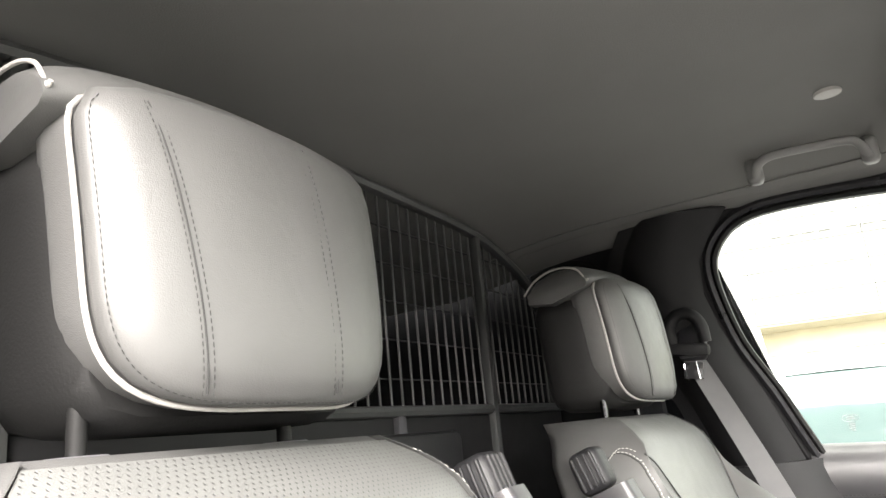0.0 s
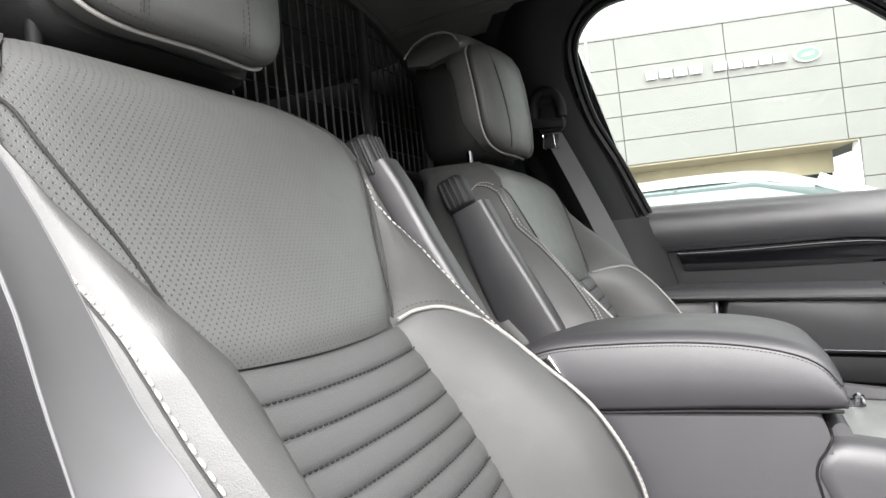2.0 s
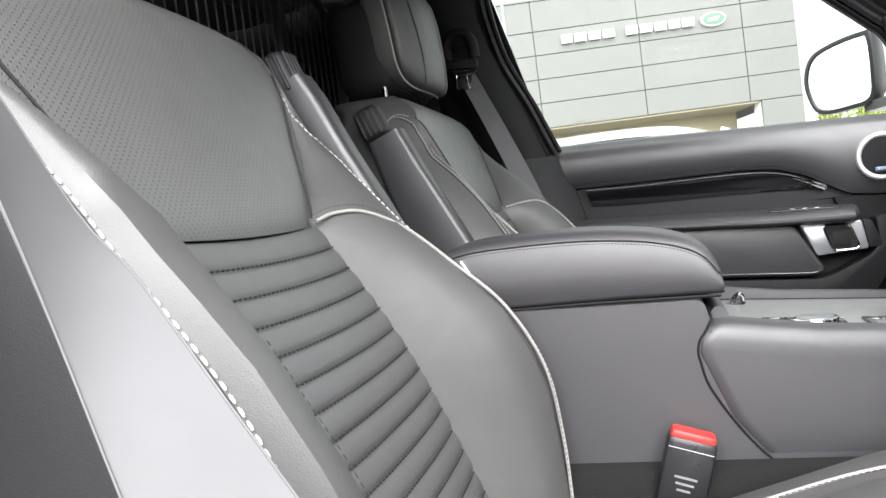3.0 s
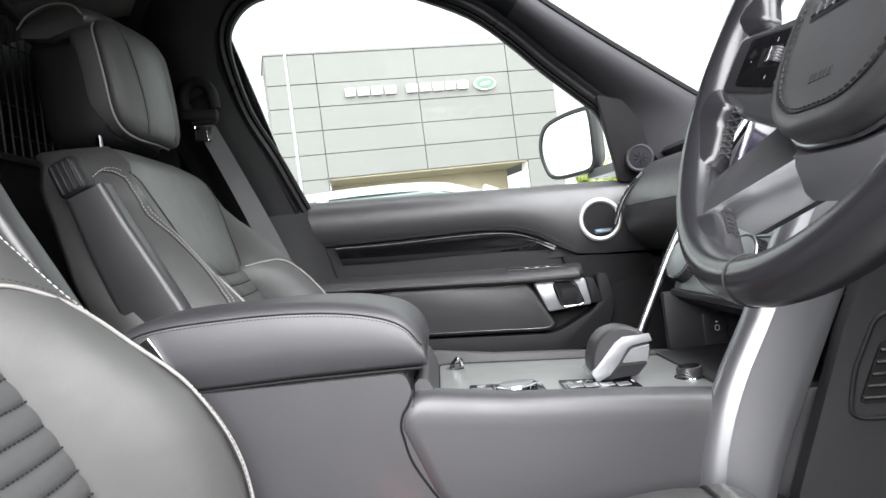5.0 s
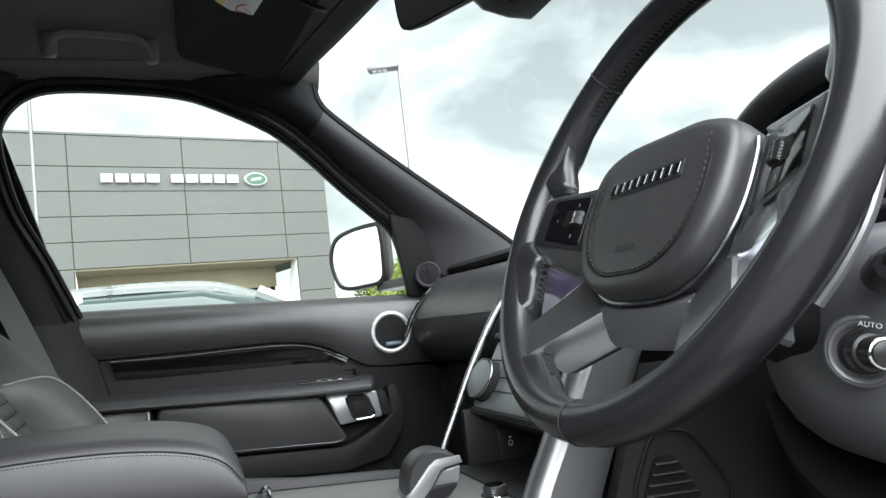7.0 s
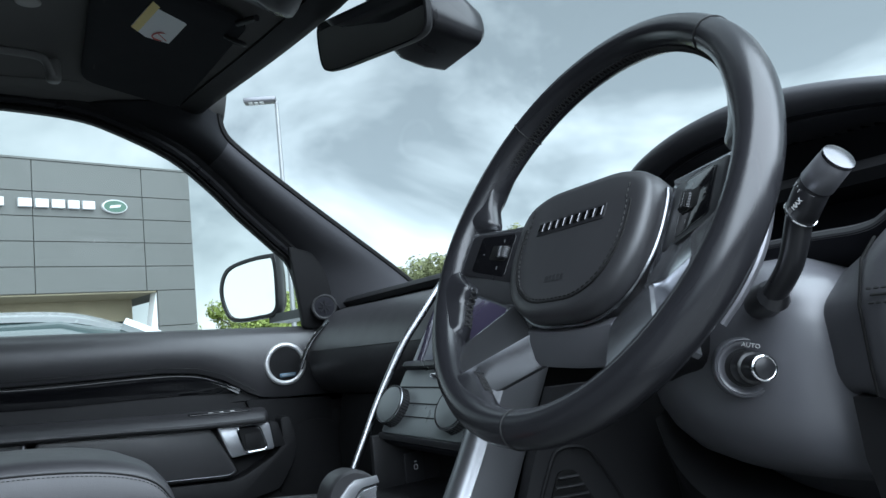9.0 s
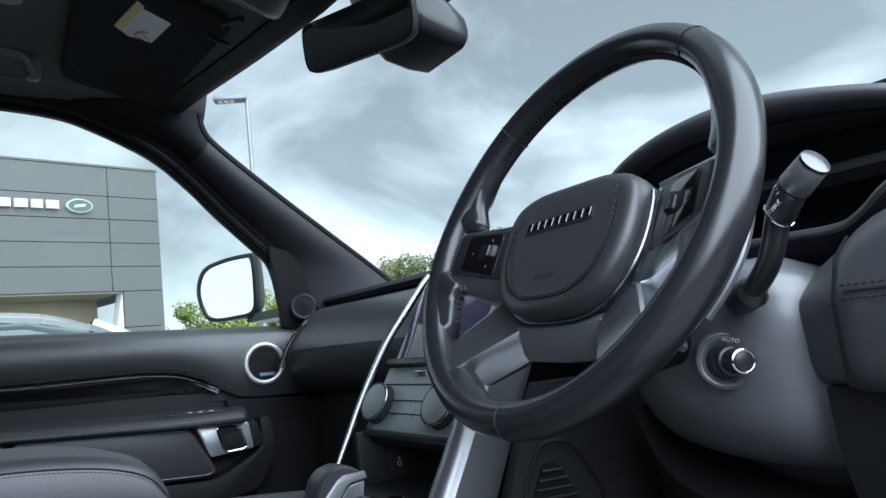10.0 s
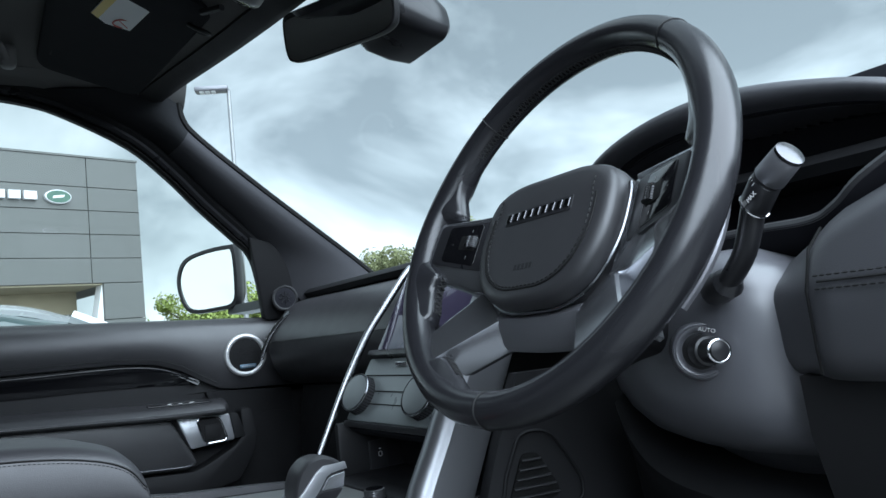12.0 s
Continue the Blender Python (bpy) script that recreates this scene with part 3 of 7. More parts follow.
def windscreen():
    grid = []
    for i in range(7):
        t = -0.07 + 1.07 * i / 6
        row = []
        for j in range(13):
            s = (j / 6 - 1) * 1.1
            half = 0.63 + 0.10 * t
            row.append((0.41 + 0.56 * t - 0.085 * s * s * (0.6 + 0.4 * t), MID + s * half, 1.598 - 0.42 * t - 0.012 * s * s))
        grid.append(row)
    ob = part("window_2", sheet(grid), GLASS)
    ob.visible_shadow = False
    tagged(ob, "clear curved windscreen", "windscreen", kind="structure")


windscreen()


# ---- passenger door ----
SILL = [(-0.16, 1.183), (0.05, 1.174), (0.2, 1.166), (0.44, 1.154), (0.62, 1.145)]
ROLL_LOW = [(-0.16, 1.086), (0.1, 1.080), (0.24, 1.078), (0.31, 1.070), (0.36, 1.052), (0.40, 1.026), (0.435, 1.005), (0.48, 0.998), (0.62, 0.992)]


def door_rows(xs, fn):
    return [[Vector(p) for p in fn(x)] for x in xs]


def passenger_door():
    root = thing("passenger_door", "closed front passenger door with black padded trim", "car door")
    xs = [-0.135 + i * 0.025 for i in range(38)]

    def upper(x):
        s, lo = lerp_table(SILL, x), lerp_table(ROLL_LOW, x)
        h = s - lo
        return [(x, 0.790, s - 0.006), (x, 0.762, s + 0.001), (x, 0.744, s - 0.004), (x, 0.733, s - 0.018), (x, 0.727, s - h * 0.35), (x, 0.727, s - h * 0.6), (x, 0.732, s - h * 0.85), (x, 0.742, lo), (x, 0.760, lo - 0.003)]
    up = part("upper_roll", sheet(door_rows(xs, upper), 0.01), LEATHER_SOFT, root, "padded black vinyl upper roll with twin stitching")
    line = [(x, 0.7315 - 0.0015, lerp_table(ROLL_LOW, x) + 0.013) for x in [-0.13 + i * 0.01 for i in range(57)]]
    part("stitching", stitches(line, 0.006, 0.004, 0.0005, lift=(0, -0.001, 0)), THREAD_DARK, up)
    part("seam", tube([(x, y + 0.001, z - 0.004) for x, y, z in line], 0.0007, 5), THREAD_DARK, up)
    # the flat behind the strip and the armrest
    def back(x):
        lo = lerp_table(ROLL_LOW, x)
        return [(x, 0.757, lo + 0.002), (x, 0.752, lo - 0.02), (x, 0.752, 1.0), (x, 0.752, 0.93), (x, 0.745, 0.80), (x, 0.735, 0.55)]
    part("door_card", sheet(door_rows([-0.135 + i * 0.05 for i in range(20)], back), 0.02), PLASTIC_DARK, root)
    # gloss strip
    top = [(-0.070, 1.0785), (0.05, 1.0735), (0.20, 1.072), (0.29, 1.066), (0.345, 1.050), (0.395, 1.022)]
    low = [(-0.060, 1.040), (0.05, 1.034), (0.20, 1.030), (0.30, 1.026), (0.36, 1.021), (0.395, 1.0175)]
    a, b = spline([(x, 0, z) for x, z in top], 6), spline([(x, 0, z) for x, z in low], 6)
    def across(p, q, k, y):
        return (p.x + (q.x - p.x) * k, y, p.z + (q.z - p.z) * k)
    rows = [[across(p, q, 0, 0.7500), across(p, q, 0.0, 0.7392), across(p, q, 0.04, 0.7388), across(p, q, 0.25, 0.7405), across(p, q, 0.5, 0.7430), across(p, q, 0.8, 0.7468), across(p, q, 1, 0.7500)] for p, q in zip(a, b)]
    strip = part("gloss_strip", sheet(rows, 0.006), GLOSS_BLACK, root, "piano-black curved trim strip")
    part("bright_edge", tube([(p.x, 0.7404, p.z - 0.0014) for p in a[19:]], 0.0006, 6), SILVER, strip, "thin chrome edge")
    # armrest
    def arm_z(x):
        return 1.001 - 0.068 * (x + 0.06) - 0.012 * max(0, x - 0.2) + 0.09 * max(0, x - 0.25) ** 1.5

    def arm(x):
        z = arm_z(x)
        return [(x, 0.756, z + 0.014), (x, 0.72, z + 0.010), (x, 0.69, z + 0.007), (x, 0.675, z + 0.002), (x, 0.667, z - 0.006), (x, 0.667, z - 0.011), (x, 0.674, z - 0.016), (x, 0.69, z - 0.019), (x, 0.756, z - 0.028)]
    xs2 = [-0.125, -0.115] + [-0.10 + i * 0.03 for i in range(18)] + [0.425, 0.437, 0.444]
    rows = door_rows(xs2, arm)
    for k, sc in ((0, 0.5), (-1, 0.35), (-2, 0.8)):
        for p in rows[k]:
            p.y = 0.756 + (p.y - 0.756) * sc
    armrest = part("armrest", loft(rows), LEATHER_SOFT, root, "padded black door armrest")
    line = [(x, 0.6662, arm_z(x) - 0.0135) for x in [-0.11 + 0.01 * i for i in range(54)]]
    part("seam", tube(line, 0.0009, 5), RUBBER, armrest)
    pad = part("switch_pad", box((0, 0, 0), (0.125, 0.026, 0.005), 0.0015, m=pose(0.345, 0.712, 0.9835, 0, 3, -2)), GLOSS_BLACK, root, "gloss black window switch pad")
    for i in range(3):
        part("switch_mark", box((0.325 + i * 0.022, 0.709, 0.9875 - 0.001 * i), (0.008, 0.004, 0.0012)), WHITE_PRINT, pad)
    # pocket flap under the armrest
    def put(y):
        return lambda u, v, d: (u, y - d, v)
    flap = rounded([(0.004, 0.880), (0.10, 0.874), (0.350, 0.855), (0.372, 0.862), (0.322, 0.958), (0.012, 0.981)], 0.014)
    pf = part("pocket_flap", prism(flap, put(0.745), 0.0, 0.050, 0.006), LEATHER_SOFT, root, "padded flap panel with a bright lower edge")
    part("flap_gap", tube([(u, 0.7005, v) for u, v in flap], 0.0022, 6, True), RUBBER, pf)
    part("bright_line", tube(spline([(0.02, 0.6955, 0.884), (0.12, 0.6945, 0.877), (0.25, 0.6945, 0.8675), (0.345, 0.6945, 0.8605), (0.362, 0.6955, 0.866)], 5), 0.0007, 6), GREY_METAL, pf)
    rear = rounded([(-0.120, 0.893), (-0.008, 0.884), (0.000, 0.979), (-0.115, 0.985)], 0.008)
    part("rear_panel", prism(rear, put(0.745), 0.0, 0.044, 0.004), LEATHER_SOFT, root)
    part("divider", box((-0.006, 0.699, 0.932), (0.006, 0.006, 0.09), 0.002), GREY_METAL, root)
    surround = rounded([(-0.125, 0.886), (0.10, 0.866), (0.36, 0.846), (0.385, 0.852), (0.452, 0.884), (0.470, 0.905), (0.466, 0.958), (0.490, 0.958), (0.500, 0.905), (0.490, 0.862), (0.455, 0.812), (0.36, 0.796), (0.10, 0.822), (-0.125, 0.845)], 0.010)
    part("lower_rim", prism(surround, put(0.745), 0.0, 0.043, 0.003, 2), PLASTIC_DARK, root)
    # pull handle
    bez = rounded([(0.332, 0.957), (0.358, 0.892), (0.449, 0.897), (0.441, 0.953)], 0.006)
    h = part("handle_bezel", prism(bez, put(0.745), 0.0, 0.050, 0.003), SILVER, root, "satin silver handle bezel")
    cup = rounded([(0.372, 0.951), (0.386, 0.898), (0.434, 0.899), (0.419, 0.948)], 0.012, 5)
    part("handle_cup", prism(cup, put(0.745), 0.0, 0.0508, 0.0), PLASTIC_DARK, h, "dark recessed door pull")
    part("cup_rim", tube([(u, 0.6940, v) for u, v in cup], 0.0023, 8, True), CHROME, h)
    part("pull_lever", box((0.403, 0.693, 0.921), (0.032, 0.003, 0.030), 0.0014), PLASTIC_DARK, h)
    part("lock_button", prism(rounded([(0.443, 0.953), (0.451, 0.898), (0.474, 0.900), (0.460, 0.950)], 0.004), put(0.745), 0.0, 0.045, 0.002), PLASTIC_DARK, root)
    # speakers
    c = Vector((0.495, 0.727, 1.069))
    sp = part("speaker_ring", ring(c, (0, -1, 0), 0.0415, 0.0055, 48, 10, 0.8), SPEAKER_RING, root, "round satin silver speaker ring")
    part("speaker_mesh", disc(c + Vector((0, 0.002, 0)), (0, -1, 0), 0.039, 0.003, 40, 0.001), ribbed(SPEAKER_MESH, 380.0, "Z", 0.5), sp, "black woven speaker cover")
    part("badge", box(c + Vector((0.003, -0.003, -0.0245)), (0.036, 0.003, 0.0085), 0.001), BLUE_BADGE, sp, "small blue-grey badge")
    for i in range(6):
        part("badge_bar", box(c + Vector((-0.009 + i * 0.0048, -0.0048, -0.0245)), (0.0032, 0.0006, 0.0026)), SILVER, sp)
    lower = rounded([(0.405, 1.002), (0.60, 0.985), (0.60, 0.68), (0.53, 0.70), (0.475, 0.83)], 0.01)
    part("lower_grille", prism(lower, put(0.752), 0.0, 0.012, 0.003), SPEAKER_MESH, root, "black perforated lower speaker grille")
    part("grille_disc", disc((0.552, 0.7405, 0.845), (0, -1, 0), 0.096, 0.0022, 48, 0.001), SPEAKER_MESH, root)
    # storage bin low down
    rows = [[(x, 0.752, 0.72), (x, 0.70, 0.742), (x, 0.672, 0.735), (x, 0.66, 0.71), (x, 0.665, 0.65), (x, 0.70, 0.58), (x, 0.752, 0.56)] for x in (-0.11, -0.09, 0.1, 0.3, 0.42, 0.46)]
    part("storage_bin", loft(rows), PLASTIC, root)
    rows = [[(x, 0.752, 0.782), (x, 0.70, 0.788), (x, 0.668, 0.775), (x, 0.66, 0.75), (x, 0.70, 0.73), (x, 0.752, 0.73)] for x in (-0.11, -0.09, 0.1, 0.3, 0.42, 0.455)]
    part("bin_lip", loft(rows), PLASTIC_DARK, root)
    # sail panel with the tweeter
    sail = rounded([(0.503, 1.322), (0.548, 1.142), (0.78, 1.13), (0.78, 1.205), (0.60, 1.296)], 0.008)
    s = part("sail_panel", prism(sail, lambda u, v, d: (u, side_y(v) - d, v), 0.0, 0.017, 0.003), PLASTIC_DARK, root, "black corner panel at the mirror")
    t = Vector((0.589, 0.709, 1.186))
    part("tweeter_rim", ring(t, (-0.15, -1, 0.05), 0.026, 0.0045, 36, 8), PLASTIC, s)
    part("tweeter_cover", disc(t + Vector((0, 0.001, 0)), (-0.15, -1, 0.05), 0.024, 0.004, 32, 0.001), FELT, s)
    for i in range(8):
        a = 2 * math.pi * i / 8
        part("tweeter_spoke", tube([t + Vector((0.004 * math.cos(a), -0.005, 0.004 * math.sin(a))), t + Vector((0.015 * math.cos(a), -0.005, 0.015 * math.sin(a)))], 0.0011, 5), PLASTIC_DARK, s)
    return root


passenger_door()


def seat_belt_passenger():
    root = thing("passenger_seat_belt", "grey webbing seat belt hanging from its pillar loop", "seat belt")
    a, b = Vector((-0.272, 0.606, 1.345)), Vector((-0.105, 0.655, 0.86))
    grid = []
    for i in range(20):
        t = i / 19
        p = a.lerp(b, t) + Vector((0.012 * math.sin(math.pi * t), -0.016 * math.sin(math.pi * t), 0))
        w = 0.019 + 0.004 * t
        grid.append([p + Vector((s * w, 0.35 * s * w * (0.4 + t), -0.1 * s * w)) for s in (-1, -0.5, 0, 0.5, 1)])
    part("webbing", sheet(grid, 0.0012), BELT, root)
    c = Vector((-0.272, 0.603, 1.392))
    loop = spline([c + Vector(p) for p in ((-0.032, 0, -0.022), (-0.034, 0, 0.012), (-0.016, -0.004, 0.034), (0.008, -0.004, 0.032), (0.022, -0.002, 0.012), (0.024, 0, -0.018))], 5)
    part("guide_loop", tube(loop, [0.011] * len(loop), 10), PLASTIC_DARK, root, "black plastic belt guide")
    part("guide_foot", box((0, 0, 0), (0.072, 0.022, 0.022), 0.007, m=pose(*(c + Vector((-0.006, -0.002, -0.028))), 0, 8, 0)), PLASTIC_DARK, root)
    part("slider_cover", box((0, 0, 0), (0.05, 0.02, 0.10), 0.012, m=pose(*(c + Vector((0.0, 0.016, 0.0))), -18, 0, 0)), SATIN_BLACK, root)
    tg = part("tongue", box((0, 0, 0), (0.032, 0.004, 0.030), 0.003, m=pose(-0.275, 0.600, 1.328, -8, 10, 0)), SATIN_BLACK, root, "belt tongue with a bright rim")
    part("tongue_rim", tube([(-0.289, 0.5965, 1.342), (-0.290, 0.596, 1.316), (-0.284, 0.596, 1.312)], 0.0014, 6), CHROME, tg)
    part("tongue_rim", tube([(-0.268, 0.5965, 1.342), (-0.266, 0.596, 1.312), (-0.260, 0.596, 1.312)], 0.0014, 6), CHROME, tg)


seat_belt_passenger()


def door_mirror():
    root = thing("door_mirror", "black-cased exterior door mirror on the passenger side", "door mirror")
    out = spline([(0.0, -0.075, 0.0), (0.002, -0.080, 0.05), (0.004, -0.060, 0.095), (0.005, -0.01, 0.112), (0.006, 0.055, 0.116), (0.006, 0.072, 0.105), (0.004, 0.074, 0.02), (0.002, 0.066, -0.035), (0.0, 0.02, -0.045), (0.0, -0.05, -0.042)], 4, True)
    base = Vector((0.494, 0.955, 1.225))
    turn = Matrix.Rotation(radians(35), 3, "Z")

    def at(p, d, s):
        q = Vector((d, -p.y * 1.22 * s, p.z * s + 0.004 * d))
        return base + turn @ q
    rings = []
    for d, s in ((-0.006, 0.845), (-0.010, 0.88), (-0.009, 0.97), (0.0, 0.99), (0.012, 0.97), (0.030, 0.90), (0.052, 0.74), (0.066, 0.5), (0.070, 0.25)):
        rings.append([at(Vector((0, p.y * 1.0, (p.z - 0.03))), d, s) + Vector((0, 0, 0.03)) for p in out])
    part("housing", loft(rings), SATIN_BLACK, root, "black mirror housing")
    bm = bmesh.new()
    bm.faces.new([bm.verts.new(at(Vector((0, p.y, p.z - 0.03)), -0.0068, 0.850) + Vector((0, 0, 0.03))) for p in out])
    part("mirror_glass", bm, MIRROR, root, "reflecting mirror glass")
    part("arm", loft([[base + Vector((0.05 + dx + 0.02 * t, -0.03 - 0.12 * t, -0.045 + dz)) for dx, dz in ((-0.02, -0.010), (0.03, -0.014), (0.035, 0.008), (-0.02, 0.010))] for t in (0, 0.5, 1.0, 1.3)]), SATIN_BLACK, root)


door_mirror()


# ---- seats ----
def snap(tree, pts, lift):
    """Lays points on the nearest surface of a padded body."""
    out = []
    for p in pts:
        loc, nor, _, _ = tree.find_nearest(p)
        out.append(loc + nor * lift)
    return out


PANEL_W = [(0.76, 0.168), (0.87, 0.160), (0.95, 0.148), (1.0, 0.136), (1.045, 0.122), (1.063, 0.118), (1.08, 0.130), (1.11, 0.154), (1.165, 0.180), (1.20, 0.184), (1.24, 0.156), (1.26, 0.13)]
CREST_U = [(0.76, 0.222), (0.83, 0.230), (0.895, 0.230), (0.96, 0.225), (1.005, 0.217), (1.045, 0.205), (1.063, 0.203), (1.112, 0.196), (1.155, 0.184), (1.20, 0.181), (1.24, 0.155), (1.26, 0.133)]
CREST_H = [(0.76, 0.055), (0.83, 0.076), (0.895, 0.093), (0.96, 0.088), (1.005, 0.069), (1.045, 0.051), (1.063, 0.046), (1.112, 0.026), (1.155, 0.004), (1.20, 0.0), (1.26, 0.0)]
CREST_U_DOOR = [(0.76, 0.218), (0.90, 0.212), (1.0, 0.202), (1.06, 0.199), (1.117, 0.196), (1.155, 0.188), (1.20, 0.187), (1.24, 0.159), (1.26, 0.133)]
CREST_H_DOOR = [(0.76, 0.090), (0.83, 0.105), (0.90, 0.112), (0.978, 0.102), (1.008, 0.096), (1.037, 0.087), (1.075, 0.075), (1.117, 0.049), (1.155, 0.018), (1.18, 0.004), (1.20, 0.0), (1.26, 0.0)]
OUTER = [(0.76, 0.245), (0.90, 0.252), (1.0, 0.248), (1.06, 0.240), (1.11, 0.224), (1.155, 0.208), (1.20, 0.198), (1.22, 0.186), (1.245, 0.166), (1.262, 0.140)]


def back_x(z):
    x = -0.219 - 0.36 * (z - 1.062)
    if z < 1.06:
        x += 0.016 * math.sin(min(1, (1.06 - z) / 0.16) * math.pi / 2)
    if z > 1.225:
        x -= 1.2 * (z - 1.225) ** 1.5 * 4
    return x


def door_height(u, z):
    """How far the door-side bolster stands out of the backrest."""
    p, c, h = lerp_table(PANEL_W, z), lerp_table(CREST_U_DOOR, z), lerp_table(CREST_H_DOOR, z)
    c = max(c, p + 0.003)
    d = c - p
    return lerp_table([(p, -0.004), (p + 0.10 * d, 0.35 * h + 0.004), (p + 0.38 * d, 0.72 * h + 0.004), (p + 0.75 * d, 0.97 * h + 0.004), (c, h)], u)


def inner_height(u, z):
    """How far the inner bolster stands out of the backrest."""
    p, c, h = lerp_table(PANEL_W, z), lerp_table(CREST_U, z), lerp_table(CREST_H, z)
    c = max(c, p + 0.003)
    d = c - p
    return lerp_table([(p, -0.004), (p + 0.22 * d, 0.22 * h + 0.004), (p + 0.5 * d, 0.62 * h + 0.004), (p + 0.8 * d, 0.95 * h + 0.004), (c, h), (c + 0.02, h - 0.008)], u)


def seat(name, label, cy, inner, dx, u0, adx, kz):
    """A front seat: inner is +1 or -1, the way to the car's centre."""
    root = thing(name, label, "car seat", "front seats")

    def P(u, z, off=0.0):
        return Vector((back_x(z) + off + dx, cy + inner * u, z))

    # backrest body
    zs = [0.76, 0.80, 0.84, 0.88, 0.92, 0.96, 1.0, 1.03, 1.05, 1.07, 1.09, 1.12, 1.15, 1.18, 1.205, 1.225, 1.24, 1.252, 1.26]
    rings = []
    for z in zs:
        p, o = lerp_table(PANEL_W, z), lerp_table(OUTER, z)
        th = 0.125 - 0.5 * max(0, z - 1.22)
        sides = []
        for cu_table, h_table in ((CREST_U, CREST_H), (CREST_U_DOOR, CREST_H_DOOR)):
            c, h = max(lerp_table(cu_table, z), p + 0.003), lerp_table(h_table, z)
            door = h_table is CREST_H_DOOR
            o1 = max(min(o, c + 0.016) if door else o, c + 0.006)
            steep = ((0.10, 0.35), (0.38, 0.72), (0.75, 0.97)) if door else ((0.22, 0.22), (0.5, 0.62), (0.8, 0.95))
            wide = inner < 0 and not door
            slim = min(1.0, max(0.0, (1.262 - z) / 0.075)) ** 0.6
            flank = [(o1 + 0.010 * slim, 0.4 * h - 0.036), (o1 + 0.028 * slim, -0.052), (o1 + 0.026 * slim, -th * 0.8), (o1 * (0.86 + 0.09 * slim), -th)] if wide else [(o1, 0.4 * h - 0.04), (o1, -0.06), (o1 - 0.008, -th * 0.8), (o1 * 0.86, -th)]
            sides.append([(p * 0.5, 0.0), (p * 0.93, 0.001), (p, -0.007)] + [(p + f * (c - p), g * h + 0.004) for f, g in steep] + [(c, h), (c + 0.3 * (o1 - c), h - (0.018 if door else 0.008)),
                          (c + 0.8 * (o1 - c), (0.62 if door else 0.75) * h - 0.022)] + flank + [(o1 * 0.4, -th - 0.006)])
        rings.append([P(u, z, q) for u, q in sides[0]] + [P(-u, z, q) for u, q in sides[1][::-1]])
    pad = loft(rings)
    bmesh.ops.recalc_face_normals(pad, faces=pad.faces)
    tree = BVHTree.FromBMesh(pad)
    part("backrest", pad, LEATHER, root, "black leather backrest with padded side bolsters", 60)
    # black sheet over the door side of the backrest, in place of shade
    rows = []
    for z in zs[1:-5]:
        p, o = lerp_table(PANEL_W, z), lerp_table(OUTER, z)
        c, h = max(lerp_table(CREST_U_DOOR, z), p + 0.003), lerp_table(CREST_H_DOOR, z)
        o1 = max(min(o, c + 0.016), c + 0.006)
        rows.append([P(-u - 0.0025, z, q + 0.001) for u, q in ((c + 0.62 * (o1 - c), 0.68 * h - 0.020), (c + 0.8 * (o1 - c), 0.62 * h - 0.022), (o1, 0.4 * h - 0.04), (o1, -0.06), (o1 - 0.006, -0.098))])
    part("side_cover", sheet(rows, 0.002 if inner > 0 else -0.002), PLASTIC_DARK, root, "matt black sheet on the backrest side, standing in for its shade")
    # perforated upper panel
    grid = []
    for i in range(19):
        row = []
        for j in range(21):
            s = j / 10 - 1
            low = 1.0595 - 0.005 * (1 - s * s)
            z = low + (1.256 - low) * i / 18
            p = lerp_table(PANEL_W, max(z, 1.064)) * 0.985
            row.append(P(p * s, z, 0.0045 - 0.006 * abs(s) ** 10 + (0.004 * (1 - s * s) if z < 1.2 else 0.004 * (1 - s * s) * (1.262 - z) / 0.062) - (0.005 if i == 0 else 0)))
        grid.append(row)
    if inner < 0:
        grid = [row[::-1] for row in grid]
    panel = part("perforated_panel", sheet([[q + Vector((0.003, 0, 0)) for q in row] for row in grid], 0.004), LEATHER_PERF, root, "perforated black leather upper panel", 60)
    for sg in (-1, 1):
        line = spline([P(sg * 0.110, 1.066, 0.007), P(sg * 0.118, 1.08, 0.008), P(sg * 0.136, 1.127, 0.008), P(sg * 0.150, 1.154, 0.008), P(sg * 0.164, 1.182, 0.0075), P(sg * 0.171, 1.200, 0.0060), P(sg * 0.181, 1.212, 0.0020)], 8)
        part("panel_seam", tube(line, 0.0010, 6), THREAD_DARK, panel)
        part("panel_stitching", stitches([q + Vector((0.0008, 0, 0)) for q in line], 0.0044, 0.0030, 0.0004), THREAD_DARK, panel)
    # ribs of the lumbar panel
    pitch = 0.0196
    for k in range(14):
        z1 = 1.058 - pitch * k
        rows = []
        for j in range(17):
            s = j / 8 - 1
            row = []
            for t in (0.0, 0.1, 0.3, 0.5, 0.7, 0.9, 1.0):
                z = z1 - pitch * t - 0.005 * (1 - s * s)
                p = lerp_table(PANEL_W, z) * 1.01
                row.append(P(p * s, z, 0.0030 + 0.0030 * math.sin(math.pi * t) ** 0.55 - 0.002 * abs(s) ** 8))
            rows.append(row)
        rib = part("rib", sheet(rows, -0.004 if inner < 0 else 0.004), RIB_LEATHER, root)
        if inner > 0 or k < 6:
            line = [r[-1] + Vector((0.0022, 0, 0.0006)) for r in rows]
            part("rib_stitching", stitches(line, 0.0058, 0.0040, 0.0009), THREAD_DARK, rib)
